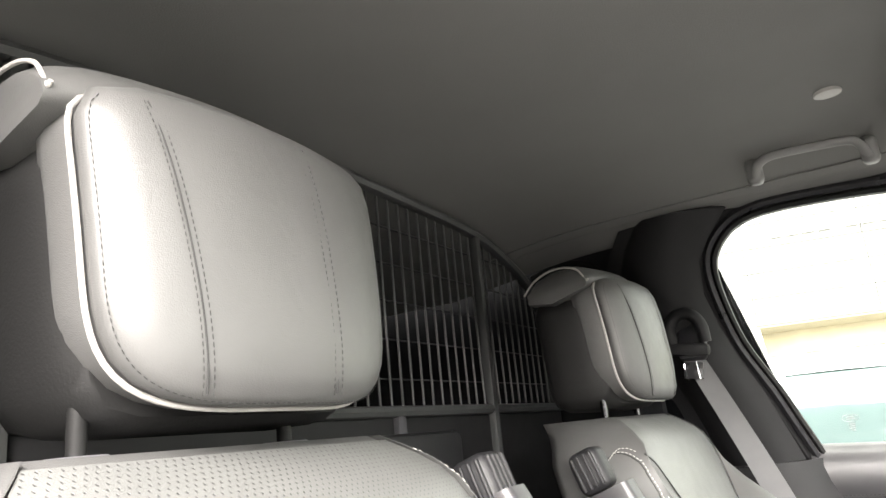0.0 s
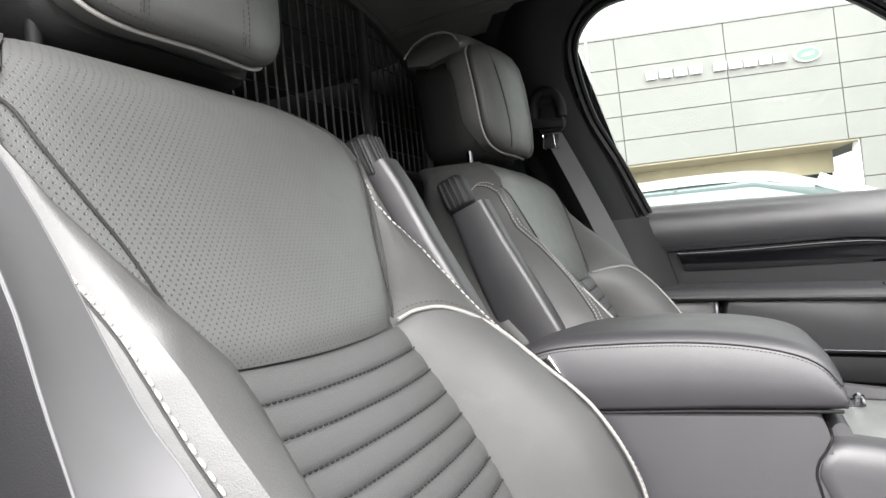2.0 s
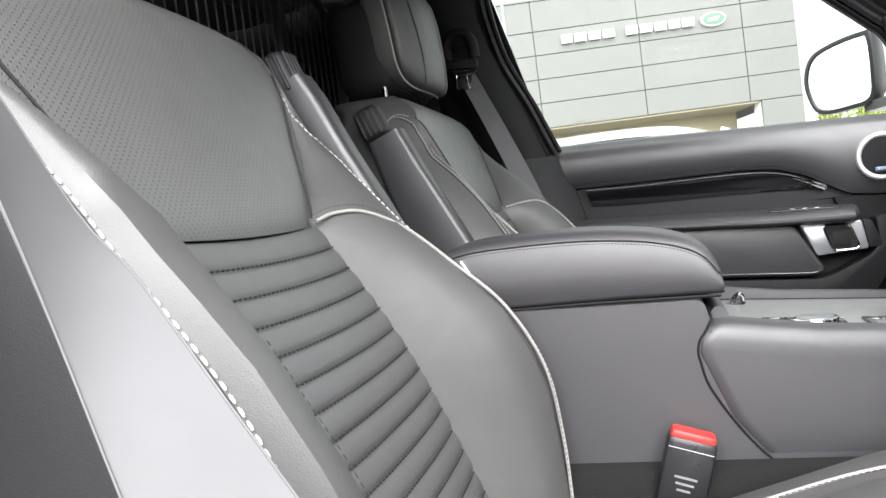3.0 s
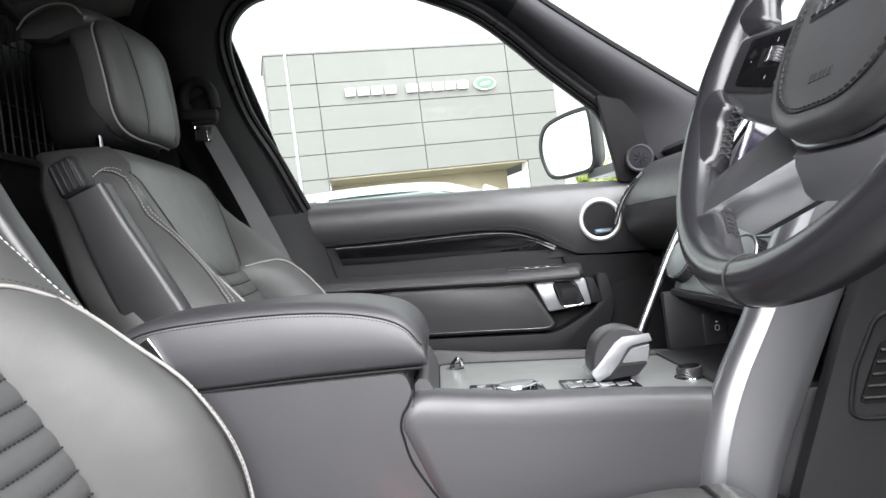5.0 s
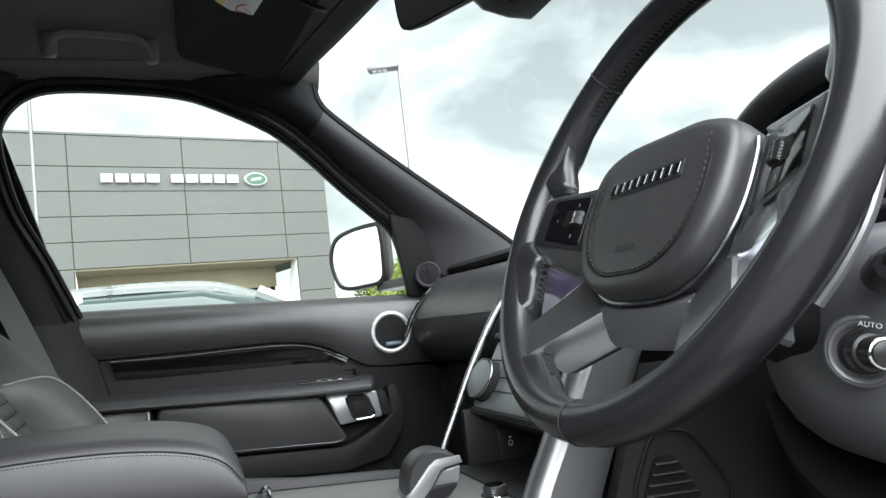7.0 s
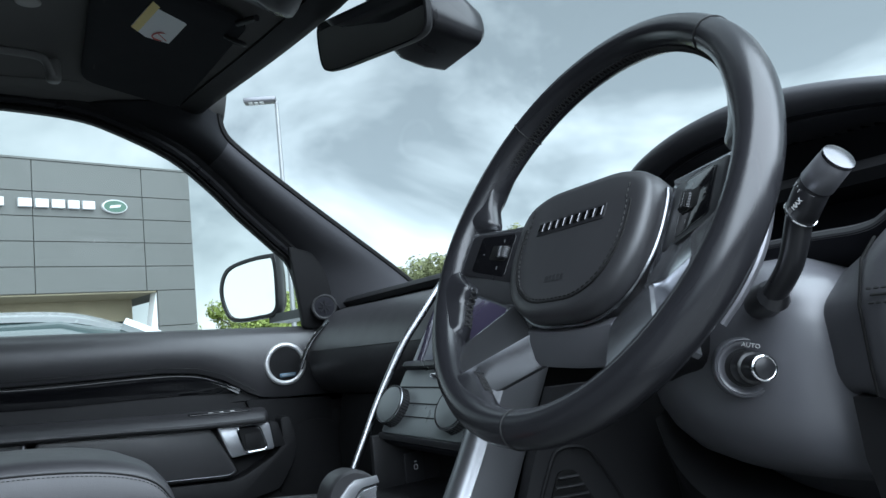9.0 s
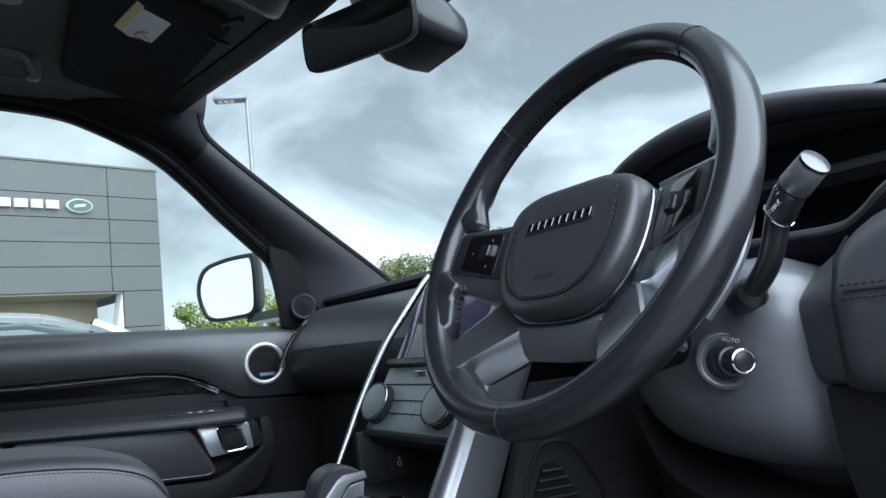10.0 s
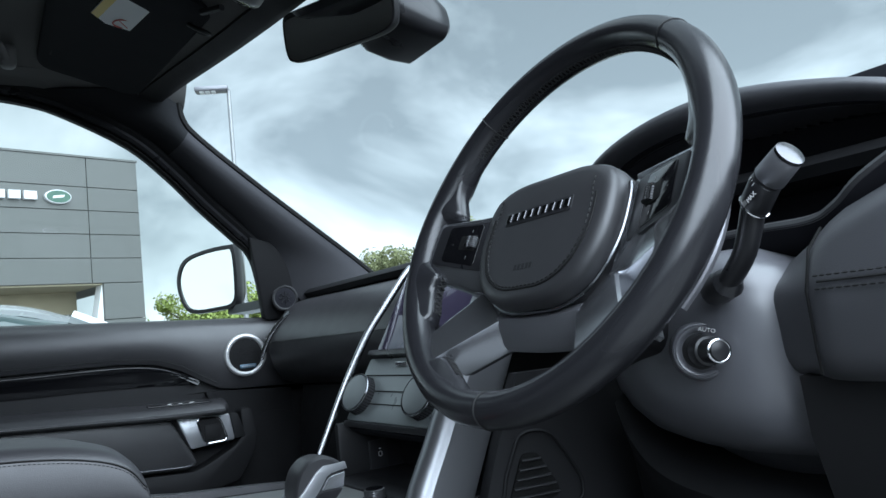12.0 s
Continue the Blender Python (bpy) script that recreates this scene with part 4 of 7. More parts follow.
    # piping and stitching on both bolsters
    for sg in (-1, 1):
        if sg < 0 and inner > 0:
            way = [(0.152, 0.995, 0.068), (0.156, 0.969, 0.073), (0.162, 0.92, 0.082), (0.166, 0.85, 0.080), (0.168, 0.78, 0.072)]
        elif sg < 0:
            way = [(u, z, door_height(u, z) + 0.0015) for u, z in ((0.121, 1.063), (0.140, 1.0685), (0.165, 1.0665), (0.184, 1.046), (0.192, 1.007), (0.196, 0.962), (0.199, 0.90), (0.20, 0.83))]
        else:
            way = [(0.119, 1.063, 0.006), (0.140, 1.0685, 0.017), (0.165, 1.0665, 0.031), (0.195, 1.046, 0.051), (0.213, 1.007, 0.070), (0.223, 0.962, 0.090), (0.2295, 0.90, 0.095), (0.2305, 0.83, 0.079), (0.223, 0.77, 0.06)]
            way = [(u, z, max(q, inner_height(u, z) + 0.0012)) for u, z, q in way]
        line = spline([P(sg * u, z, q) for u, z, q in way], 8)
        pp = part("piping", tube(line, 0.0017, 8), PIPING, root, "light grey contrast piping")
        part("piping_seam", stitches([q + Vector((0.001, -sg * inner * 0.0065, 0.0055)) for q in line], 0.0050, 0.0034, 0.0003), THREAD_DARK, pp)
        if sg < 0:
            way = [(0.188, 1.185, 0.003), (0.196, 1.155, 0.013), (0.203, 1.117, 0.038), (0.206, 1.09, 0.056), (0.208, 1.05, 0.070), (0.209, 1.018, 0.079), (0.212, 0.974, 0.088), (0.218, 0.90, 0.096)]
        else:
            way = [(0.181, 1.185, 0.001), (0.186, 1.155, 0.006), (0.198, 1.112, 0.028), (0.207, 1.063, 0.051), (0.222, 1.03, 0.056), (0.236, 1.0, 0.056), (0.243, 0.95, 0.066), (0.246, 0.88, 0.070)]
        if sg > 0 and inner > 0:
            way = [(0.178, 1.190, 0.001), (0.181, 1.155, 0.006), (0.190, 1.112, 0.028), (0.200, 1.063, 0.051), (0.216, 1.03, 0.056)]
        elif sg > 0:
            way = [(0.228, 1.150, -0.060), (0.224, 1.185, -0.050), (0.212, 1.210, -0.036), (0.200, 1.226, -0.018), (0.192, 1.216, -0.006), (0.191, 1.195, 0.0), (0.193, 1.175, 0.004), (0.196, 1.150, 0.010)] + way[2:]
        line = snap(tree, spline([P(sg * u, z, q) for u, z, q in way], 8), 0.0004)
        bold = inner > 0
        part("bolster_stitching", stitches(line, 0.0064 if bold else 0.0050, 0.0046 if bold else 0.0034, 0.00085 if bold else 0.0006), THREAD, root, "light contrast stitching")
        if inner < 0 and sg > 0:
            part("bolster_stitching", stitches(snap(tree, [q + Vector((0.001, 0.0075, 0.002)) for q in line], 0.0004), 0.0050, 0.0034, 0.0006), THREAD, root, "light contrast stitching")
        part("bolster_seam", tube(snap(tree, [q + Vector((-0.001, sg * inner * 0.0035, 0)) for q in line], -0.0002), 0.0009, 6), THREAD_DARK, root)
    # shoulder stitching at the top corners
    for sg in (-1, 1) if inner > 0 else (-1,):
        line = spline([P(sg * 0.186, 1.175, 0.0), P(sg * 0.187, 1.205, -0.002), P(sg * 0.180, 1.225, -0.004), P(sg * 0.162, 1.245, -0.004), P(sg * 0.14, 1.256, -0.006)], 8)
        part("shoulder_stitching", stitches(line, 0.0056, 0.004, 0.0008), THREAD, root)
    # cushion
    top = [(-0.13, 0.735), (-0.05, 0.752), (0.05, 0.780), (0.15, 0.812), (0.22, 0.834), (0.28, 0.846), (0.33, 0.846), (0.37, 0.832), (0.40, 0.805), (0.42, 0.77), (0.43, 0.73)]
    top = [(x, z - (0.035 if inner < 0 else 0.0)) for x, z in top]
    fine = [(p.x, p.z) for p in spline([(x, 0, z) for x, z in top], 3)]
    rings = []
    for x, zc in fine:
        hw = 0.240 - 0.03 * max(0, (x - 0.3) / 0.13) ** 2
        half = [(0.07, 0.0), (0.115, -0.001), (0.125, -0.006), (0.140, -0.009), (0.165, -0.011), (0.195, -0.014), (0.220, -0.027), (hw, -0.055), (hw, -0.09), (hw - 0.01, -0.12), (hw * 0.5, -0.125)]
        rings.append([Vector((x + dx, cy + inner * u, max(zc + q, 0.62))) for u, q in half] + [Vector((x + dx, cy - inner * u, max(zc + q, 0.62))) for u, q in half[::-1]])
    cu = part("cushion", loft(rings), LEATHER, root, "black leather seat cushion", 60)
    cushion_q = [(0.0, 0.0), (0.115, -0.001), (0.125, -0.006), (0.140, -0.009), (0.165, -0.011), (0.195, -0.014), (0.220, -0.027), (0.24, -0.055)]

    def on_cushion(x, u, lift=0.0):
        return Vector((x + dx, cy + u, lerp_table([(a, b) for a, b in fine], x) + lerp_table(cushion_q, abs(u)) + lift))
    for sg in (-1, 1):
        line = spline([on_cushion(x, sg * u, 0.0012) for x, u in ((0.06, 0.158), (0.12, 0.160), (0.18, 0.158), (0.2196, 0.148), (0.232, 0.122), (0.243, 0.098), (0.258, 0.066))], 6)
        pip = part("cushion_piping", tube(line, 0.0017, 8), PIPING, cu, "light grey contrast piping")
        for side_step in (-0.0055, 0.0055):
            part("piping_stitching", stitches([p + Vector((side_step * 0.8, sg * side_step, 0.0004)) for p in line], 0.0050, 0.0034, 0.0004), THREAD_DARK, pip)
        part("cushion_stitching", stitches(spline([on_cushion(x, sg * u, 0.0008) for x, u in ((0.235, 0.178), (0.255, 0.160), (0.268, 0.140), (0.277, 0.115), (0.285, 0.090))], 6), 0.0064, 0.0046, 0.00085), THREAD, cu, "light contrast stitching")
    # perforated thigh roll across the front
    edge = [(0.0, 0.238), (0.03, 0.248), (0.052, 0.263), (0.081, 0.293), (0.100, 0.318), (0.15, 0.335), (0.21, 0.340)]
    grid = []
    for j in range(29):
        u = -0.205 + 0.41 * j / 28
        x0 = lerp_table(edge, abs(u))
        grid.append([on_cushion(x0 + (0.424 - x0) * i / 16, u, 0.001 + 0.006 * min(1.0, i / 2)) for i in range(17)])
    roll = part("thigh_roll", sheet(grid, 0.004), LEATHER_PERF, cu, "perforated thigh roll", 60)
    part("roll_seam", tube(spline([g[0] + Vector((-0.001, 0, 0.0015)) for g in grid], 2), 0.0018, 6), THREAD_DARK, roll)
    part("seat_base", box((0.12 + dx, cy, 0.61), (0.46, 0.40, 0.15), 0.03), PLASTIC_DARK, root, "black plastic seat base")
    side = rounded([(-0.10, 0.58), (0.38, 0.58), (0.41, 0.68), (0.30, 0.72), (-0.08, 0.73)], 0.03)
    for sg in (-1, 1):
        part("side_cover", prism(side, lambda u, v, d: (u + dx, cy + sg * (0.205 + d), v), 0.0, 0.04, 0.008), PLASTIC, root)

    # headrest, its posts and collars
    part_headrest(root, Vector((-0.284 + dx, cy + 0.011, 1.3675)))
    for sg in (-1, 1):
        x, y = -0.347 + dx, cy + sg * 0.075 - 0.012
        part("headrest_post", tube([(x, y, 1.22), (x, y, 1.33)], 0.0052, 12), POST_CHROME if inner < 0 else RUBBER, root, "dark chrome headrest post")
        part("post_collar", disc((x, y, 1.242), (0, 0, 1), 0.019, 0.019, 24, 0.003, r2=0.018), GREY_METAL if inner > 0 else PLASTIC_DARK, root)

    # folded-up inner armrest
    line = [(-0.272, 1.205, 0.022), (-0.262, 1.18, 0.026), (-0.24, 1.12, 0.031), (-0.215, 1.06, 0.036), (-0.19, 1.0, 0.04), (-0.165, 0.94, 0.042), (-0.15, 0.90, 0.042)]
    line = [(x, z, w) for x, z, w in line if z < 1.19 or inner > 0]
    rings = []
    for x, z, w in line:
        d = Vector((0.36, 0, 1)).normalized()
        f = Vector((1, 0, 0.36)).normalized()
        c = Vector((x + adx, cy + inner * u0, z))
        prof = rounded([(-w, -0.017), (w, -0.017), (w, 0.017), (-w, 0.017)], 0.008, 3)
        rings.append([c + f * a + Vector((0, b * inner, 0)) for a, b in prof])
    part("armrest", loft(rings), LEATHER_SOFT, root, "folded-up padded armrest")
    kn = Vector((-0.281 + adx, cy + inner * u0, 1.222 + kz))
    tilt = Matrix.Translation(kn) @ Matrix.Rotation(radians(-20), 4, "Y")
    knob = part("adjuster_wheel", box((0, 0, 0), (0.040, 0.036, 0.050), 0.010, 3, m=tilt), PLASTIC, root, "ribbed black armrest adjuster")
    for i in range(4):
        if inner > 0:
            part("grip_rib", box((0.0195, -0.0111 + i * 0.0074, 0.0), (0.005, 0.004, 0.040), 0.0018, m=tilt), PLASTIC, knob)
        part("grip_rib", box((-0.012 + i * 0.008, -0.0175, 0.0), (0.004, 0.005, 0.040), 0.0018, m=tilt), PLASTIC, knob)
    return root


def part_headrest(root, c):
    """Cushioned headrest: front pad, rear shell, top roll, piping."""
    w, h, e = 0.1125, 0.0900, 4.2

    def outline(s, n=48, corner=4.2):
        pts = []
        for i in range(n):
            a = 2 * math.pi * i / n
            ca, sa = math.cos(a), math.sin(a)
            ex = corner if sa < 0 else e + 6.0 * min(1, sa * 2)
            r = (abs(ca) ** ex + abs(sa) ** ex) ** (-1 / ex)
            pts.append((w * s * r * ca, h * s * r * sa))
        return pts

    def at(u, v, d):
        # the face bows back a little to the sides, and widens upwards
        k = 1 + 0.055 * (1 + v / h)
        return c + Vector((d - 0.022 * (u / w) ** 2 - 0.004 * (v / h) ** 2 - 0.08 * v, u * k, v))

    rings = [[at(u, v * (1.05 if v > 0 else 1), d) for u, v in outline(s)] for d, s in ((-0.058, 0.90), (-0.054, 0.95), (-0.044, 0.966), (-0.030, 0.968), (-0.018, 0.962), (-0.0155, 0.958), (-0.013, 0.972), (-0.008, 0.982), (-0.002, 0.968), (0.003, 0.92), (0.007, 0.80), (0.009, 0.55), (0.0095, 0.25))]
    pad = part("headrest_pad", loft(rings), LEATHER, root, "black leather headrest pad with light piping", 70)
    low = [(u, v) for u, v in outline(0.985, 96)]
    loop = [at(u, v, -0.0155) for u, v in low[32:] + low[:16]]
    part("headrest_piping", tube(loop, 0.0017, 8), PIPING, pad, "light grey contrast piping")
    part("piping_stitching", stitches([at(u, v, -0.0010) for u, v in outline(0.968, 96)][30:] + [at(u, v, -0.0010) for u, v in outline(0.968, 96)][:18], 0.0042, 0.0028, 0.0003), THREAD_DARK, pad)
    for u, u1 in ((-0.067, -0.083), (0.027, 0.014)):
        line = [at(u + (u1 - u) * t ** 1.5, -0.082 + 0.162 * t, 0.0088 - 0.004 * abs(2 * t - 1) ** 4) for t in [i / 24 for i in range(25)]]
        part("pad_seam", tube([q - Vector((0.0004, 0, 0)) for q in line], 0.0006, 6), THREAD_DARK, pad)
        for k in (-0.0035, 0.0035):
            part("pad_stitching", stitches([q + Vector((0.0006, k, 0)) for q in line], 0.0042, 0.0030, 0.00035), THREAD_DARK, pad)
    # rear shell
    rings = [[at(u, v * 0.95 - 0.013, d) for u, v in outline(s, 48, 8.0)] for d, s in ((-0.034, 0.90), (-0.042, 0.95), (-0.060, 0.98), (-0.090, 0.985), (-0.112, 0.965), (-0.124, 0.90), (-0.130, 0.6))]
    part("headrest_shell", loft(rings), RUBBER, root, "matt black headrest shell", 60)
    # top roll over the pad
    prof = [(-0.020, 0.080), (-0.013, 0.088), (-0.014, 0.099), (-0.021, 0.109), (-0.038, 0.116), (-0.070, 0.114), (-0.098, 0.103), (-0.118, 0.084), (-0.120, 0.066), (-0.08, 0.059)]
    rings = []
    for i in range(21):
        q = i / 10 - 1
        u = q * 0.1125 - 0.0065
        s = 1 - 0.30 * abs(q) ** 10
        rings.append([at(u, 0.068 + (v - 0.068) * s, d * (1 - 0.1 * abs(q) ** 10) - 0.003) for d, v in prof])
    roll = part("headrest_roll", loft(rings), LEATHER, root, "black leather roll along the headrest top", 60)
    for sg in (-1, 1):
        line = spline([at(sg * 0.110 - 0.0065, v, d) for d, v in ((-0.012, 0.0885), (-0.016, 0.0865), (-0.019, 0.095), (-0.025, 0.105), (-0.042, 0.111), (-0.068, 0.1095), (-0.096, 0.098), (-0.116, 0.081))], 5)
        part("roll_piping", tube(line, 0.0015, 8), PIPING, roll)
    return pad


seat("bucket_seat", "black perforated leather driver seat with light piping and folded armrest", -0.398, 1, 0.0, 0.217, 0.0, -0.010)
seat("bucket_seat", "black perforated leather passenger seat with light piping and folded armrest", 0.386, -1, 0.006, 0.256, -0.026, -0.021)


def driver_belt():
    root = thing("driver_seat_belt", "pale grey webbing seat belt hanging beside the driver seat", "seat belt")
    right = spline([(-0.42, -0.655, 1.47), (-0.33, -0.64, 1.345), (-0.262, -0.632, 1.245), (-0.190, -0.628, 1.154), (-0.135, -0.632, 1.069), (-0.094, -0.64, 1.024), (0.015, -0.66, 0.86), (0.04, -0.68, 0.70)], 5)
    left = spline([(-0.395, -0.70, 1.48), (-0.30, -0.685, 1.352), (-0.228, -0.672, 1.25), (-0.153, -0.668, 1.13), (-0.127, -0.670, 1.07), (-0.100, -0.672, 0.99), (-0.045, -0.69, 0.86), (-0.005, -0.71, 0.70)], 5)
    grid = [[a.lerp(b, t) + Vector((0.0, -0.003 * math.sin(math.pi * t), 0)) for t in (0, 0.2, 0.4, 0.6, 0.8, 1)] for a, b in zip(right, left)]
    web = part("webbing", sheet(grid, 0.0012), BELT, root, "woven grey webbing")
    for side in (right, left):
        part("selvage", tube([p + Vector((0, -0.0003, 0)) for p in side], 0.0005, 6), BELT, web)


driver_belt()


def buckle():
    root = thing("belt_buckle", "black seat belt buckle with a red release button", "belt buckle")
    tilt = pose(0.065, -0.163, 0.784, 0, 17, 0)
    part("buckle_body", box((0, 0, 0), (0.044, 0.026, 0.085), 0.006, m=tilt), SATIN_BLACK, root)
    part("release_button", box((0, 0.0, 0.0415), (0.040, 0.021, 0.013), 0.004, m=tilt), RED, root, "red release button")
    part("button_frame", tube([tilt @ Vector(p) for p in ((-0.020, -0.0128, 0.032), (0.020, -0.0128, 0.032))], 0.0006, 6), GREY_METAL, root)
    for i in range(3):
        part("print_bar", box((0, -0.0131, 0.006 - i * 0.006), (0.02 - 0.004 * i, 0.0006, 0.002), m=tilt), GREY_PRINT, root)
    part("stalk", tube([(0.055, -0.165, 0.76), (0.03, -0.168, 0.68), (0.02, -0.17, 0.60)], 0.012, 8, flat=0.5), PLASTIC_DARK, root)


buckle()


# ---- cage between the seats and the load bay ----
def cage():
    root = thing("load_bay_cage", "black steel mesh guard behind the seats", "cargo guard")
    x = -0.555
    top = spline([(x, -0.66, 1.50), (x, -0.60, 1.555), (x, -0.45, 1.598), (x, -0.2, 1.615), (x, 0.0, 1.612), (x, 0.25, 1.604), (x, 0.37, 1.595), (x, 0.46, 1.575), (x, 0.56, 1.535), (x, 0.62, 1.47), (x, 0.63, 1.30)], 5)
    part("top_bar", tube(top, 0.011, 8, flat=0.8), CAGE, root, "steel frame bar along the roof")

    def top_z(y):
        return lerp_table(sorted((p.y, p.z) for p in top), y) - 0.004
    for y, w in ((0.37, 0.016), (-0.42, 0.016)):
        part("upright", box((x, y, (top_z(y) + 0.86) / 2), (0.016, w, top_z(y) - 0.86), 0.003), CAGE, root)
    part("lower_bar", tube([(x, -0.68, 1.295), (x, 0.66, 1.295)], 0.008, 8), CAGE, root)
    y = -0.64
    while y < 0.62:
        if abs(y - 0.37) > 0.014 and abs(y + 0.42) > 0.014:
            part("mesh_wire", tube([(x - 0.006, y, 1.29), (x - 0.006, y, top_z(y))], 0.0019, 6), CAGE, root)
        y += 0.0262
    for k in range(5):
        z = 1.34 + 0.055 * k
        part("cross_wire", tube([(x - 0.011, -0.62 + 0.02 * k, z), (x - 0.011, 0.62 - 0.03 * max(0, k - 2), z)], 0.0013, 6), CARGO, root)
    part("lower_panel", box((x - 0.01, MID, 1.02), (0.012, 1.36, 0.54), 0.003), PLASTIC_DARK, root, "black solid lower guard panel")
    part("panel_rib", box((x + 0.0, 0.10, 1.24), (0.012, 0.02, 0.10), 0.004), TRIM_FABRIC, root)
    part("rear_pad", box((x + 0.03, 0.02, 1.17), (0.03, 0.34, 0.19), 0.012), PLASTIC, root)


cage()


def load_bay_rails():
    root = thing("load_bay_rack", "dim grey slatted rack inside the load bay", "rack")
    for k in range(6):
        part("rack_slat", box((-1.55, 0.1, 1.05 + 0.1 * k), (0.03, 1.2, 0.018), 0.004), CAGE, root)
    for y in (-0.45, 0.1, 0.6):
        part("rack_post", box((-1.56, y, 1.07), (0.03, 0.03, 1.06), 0.004), CAGE, root)


load_bay_rails()


# ---- centre console ----
def console():
    root = thing("centre_console", "charcoal centre console with soft-touch top plate", "centre console")
    mid = -0.012
    # side body with a raised edge round the top plate
    rear = rounded([(-0.34, 0.55), (0.30, 0.55), (0.30, 0.80), (0.17, 0.868), (0.106, 0.895), (0.1045, 0.930), (0.100, 0.946), (-0.34, 0.955)], 0.008)
    part("rear_body", prism(rear, lambda u, v, d: (u, mid + d, v), -0.1298, 0.118, 0.006), VINYL_GREY, root, "smooth vinyl-clad storage box")
    prof = [(-0.128, 0.55), (-0.131, 0.76), (-0.1315, 0.860), (-0.1312, 0.870), (-0.1296, 0.878), (-0.1262, 0.8838), (-0.121, 0.8868), (-0.112, 0.888), (-0.103, 0.888), (-0.100, 0.868), (0.0, 0.868), (0.118, 0.868), (0.121, 0.889), (0.136, 0.889), (0.146, 0.880), (0.150, 0.862), (0.150, 0.55)]
    end = [(0.789, 0.151), (0.805, 0.1356), (0.831, 0.1168), (0.8636, 0.0989), (0.886, 0.0935), (0.898, 0.0921), (0.9086, 0.0951), (0.916, 0.1005), (0.926, 0.106)]
    prof = [(-0.128, 0.789), (-0.130, 0.80), (-0.1305, 0.82), (-0.131, 0.835)] + prof[2:]
    rings = []
    for x, lift in ((0.0, 0.036), (0.002, 0.0370), (0.012, 0.037), (0.022, 0.036), (0.034, 0.034), (0.20, 0.024), (0.30, 0.0145), (0.38, 0.005), (0.42, 0.0), (0.47, 0.0), (0.56, 0.0)):
        ring_pts = []
        for y, z in prof:
            zz = z + (lift if z > 0.84 and z != 0.868 else 0) if z > 0.80 else z
            ring_pts.append((x if x > 0.1 else lerp_table(end, zz) + x, mid + (y + 0.002 if x == 0.0 and y < 0 else y), zz))
        rings.append(ring_pts)
    part("front_body", loft(rings), VINYL_GREY, root, "charcoal vinyl console side", 62)
    part("rear_lip", prism(rounded([(0.1075, 0.89), (0.1065, 0.931), (0.112, 0.9365), (0.120, 0.934), (0.1275, 0.915), (0.1275, 0.89)], 0.003), lambda u, v, d: (u, mid + d, v), -0.112, 0.122, 0.001), VINYL_GREY, root)
    gap = [(x - 0.0012, z) for z, x in end[::-1]]
    part("body_gap", tube(spline([(0.1050, mid - 0.100, 0.934), (0.1055, mid - 0.124, 0.931)] + [(x, mid - 0.1297, z) for x, z in gap], 4), 0.0013, 6), RUBBER, root)
    plate = rounded([(0.128, -0.098), (0.440, -0.098), (0.452, 0.06), (0.425, 0.118), (0.128, 0.118)], 0.014)
    part("top_plate", prism(plate, lambda u, v, d: (u, mid + v, 0.9095 - 0.082 * (u - 0.12) + d), -0.012, 0.0, 0.002), PLATE, root, "grey-green soft-touch top plate")
    part("plate_gap", tube([(u, mid + v, 0.9095 - 0.082 * (u - 0.12)) for u, v in plate], 0.0012, 5, True), RUBBER, root)

    def top(u, v, d=0.0):
        return Vector((u, v, 0.9095 - 0.082 * (u - 0.12) + d))
    # rotary drive selector block
    blk = part("selector_block", prism(rounded([(0.159, -0.094), (0.234, -0.094), (0.234, -0.044), (0.159, -0.044)], 0.004), lambda u, v, d: top(u, v, d), -0.002, 0.0022, 0.0008), GLOSS_BLACK, root, "gloss black switch block")
    c = top(0.206, -0.069, 0.0022)
    part("rotary_ring", disc(c, (0, 0, 1), 0.0215, 0.0042, 36, 0.0015), CHROME, blk, "chrome rotary selector ring")
    part("rotary_top", disc(c + Vector((0, 0, 0.0030)), (0, 0, 1), 0.0175, 0.0022, 32, 0.001), BAR_PANEL, blk)
    part("key_cap", box(top(0.171, -0.080, 0.0022), (0.020, 0.024, 0.0016), 0.0006), BAR_PANEL, blk)
    for x, y in ((0.171, -0.055), (0.230, -0.052)):
        part("key_mark", box(top(x, y, 0.0027), (0.009, 0.004, 0.0006)), SILVER, blk)
    part("key_gap", box(top(0.1825, -0.069, 0.0023), (0.0012, 0.048, 0.0006)), RUBBER, blk)
    # gear selector
    gate = part("gear_gate", prism(rounded([(0.252, -0.092), (0.328, -0.092), (0.328, -0.040), (0.252, -0.040)], 0.005), lambda u, v, d: top(u, v, d), -0.002, 0.0026, 0.001), GLOSS_BLACK, root, "gloss black selector gate with bright marks")
    for i in range(4):
        part("gate_mark", box(top(0.262 + i * 0.010, -0.052, 0.003), (0.006, 0.005, 0.0006)), CHROME, gate)
        part("gate_mark", box(top(0.264 + i * 0.016, -0.076, 0.003), (0.013, 0.016, 0.0008), 0.0003), BAR_PANEL, gate)
    lever = thing_part("gear_selector", root, "pistol-grip gear selector in leather and satin metal")
    shape = [(0.2860, 0.908), (0.2875, 0.922), (0.294, 0.938), (0.305, 0.948), (0.321, 0.9515), (0.336, 0.9475), (0.347, 0.940), (0.3505, 0.932), (0.3465, 0.912), (0.334, 0.898), (0.298, 0.896)]
    cx, cz = 0.317, 0.922
    rings = []
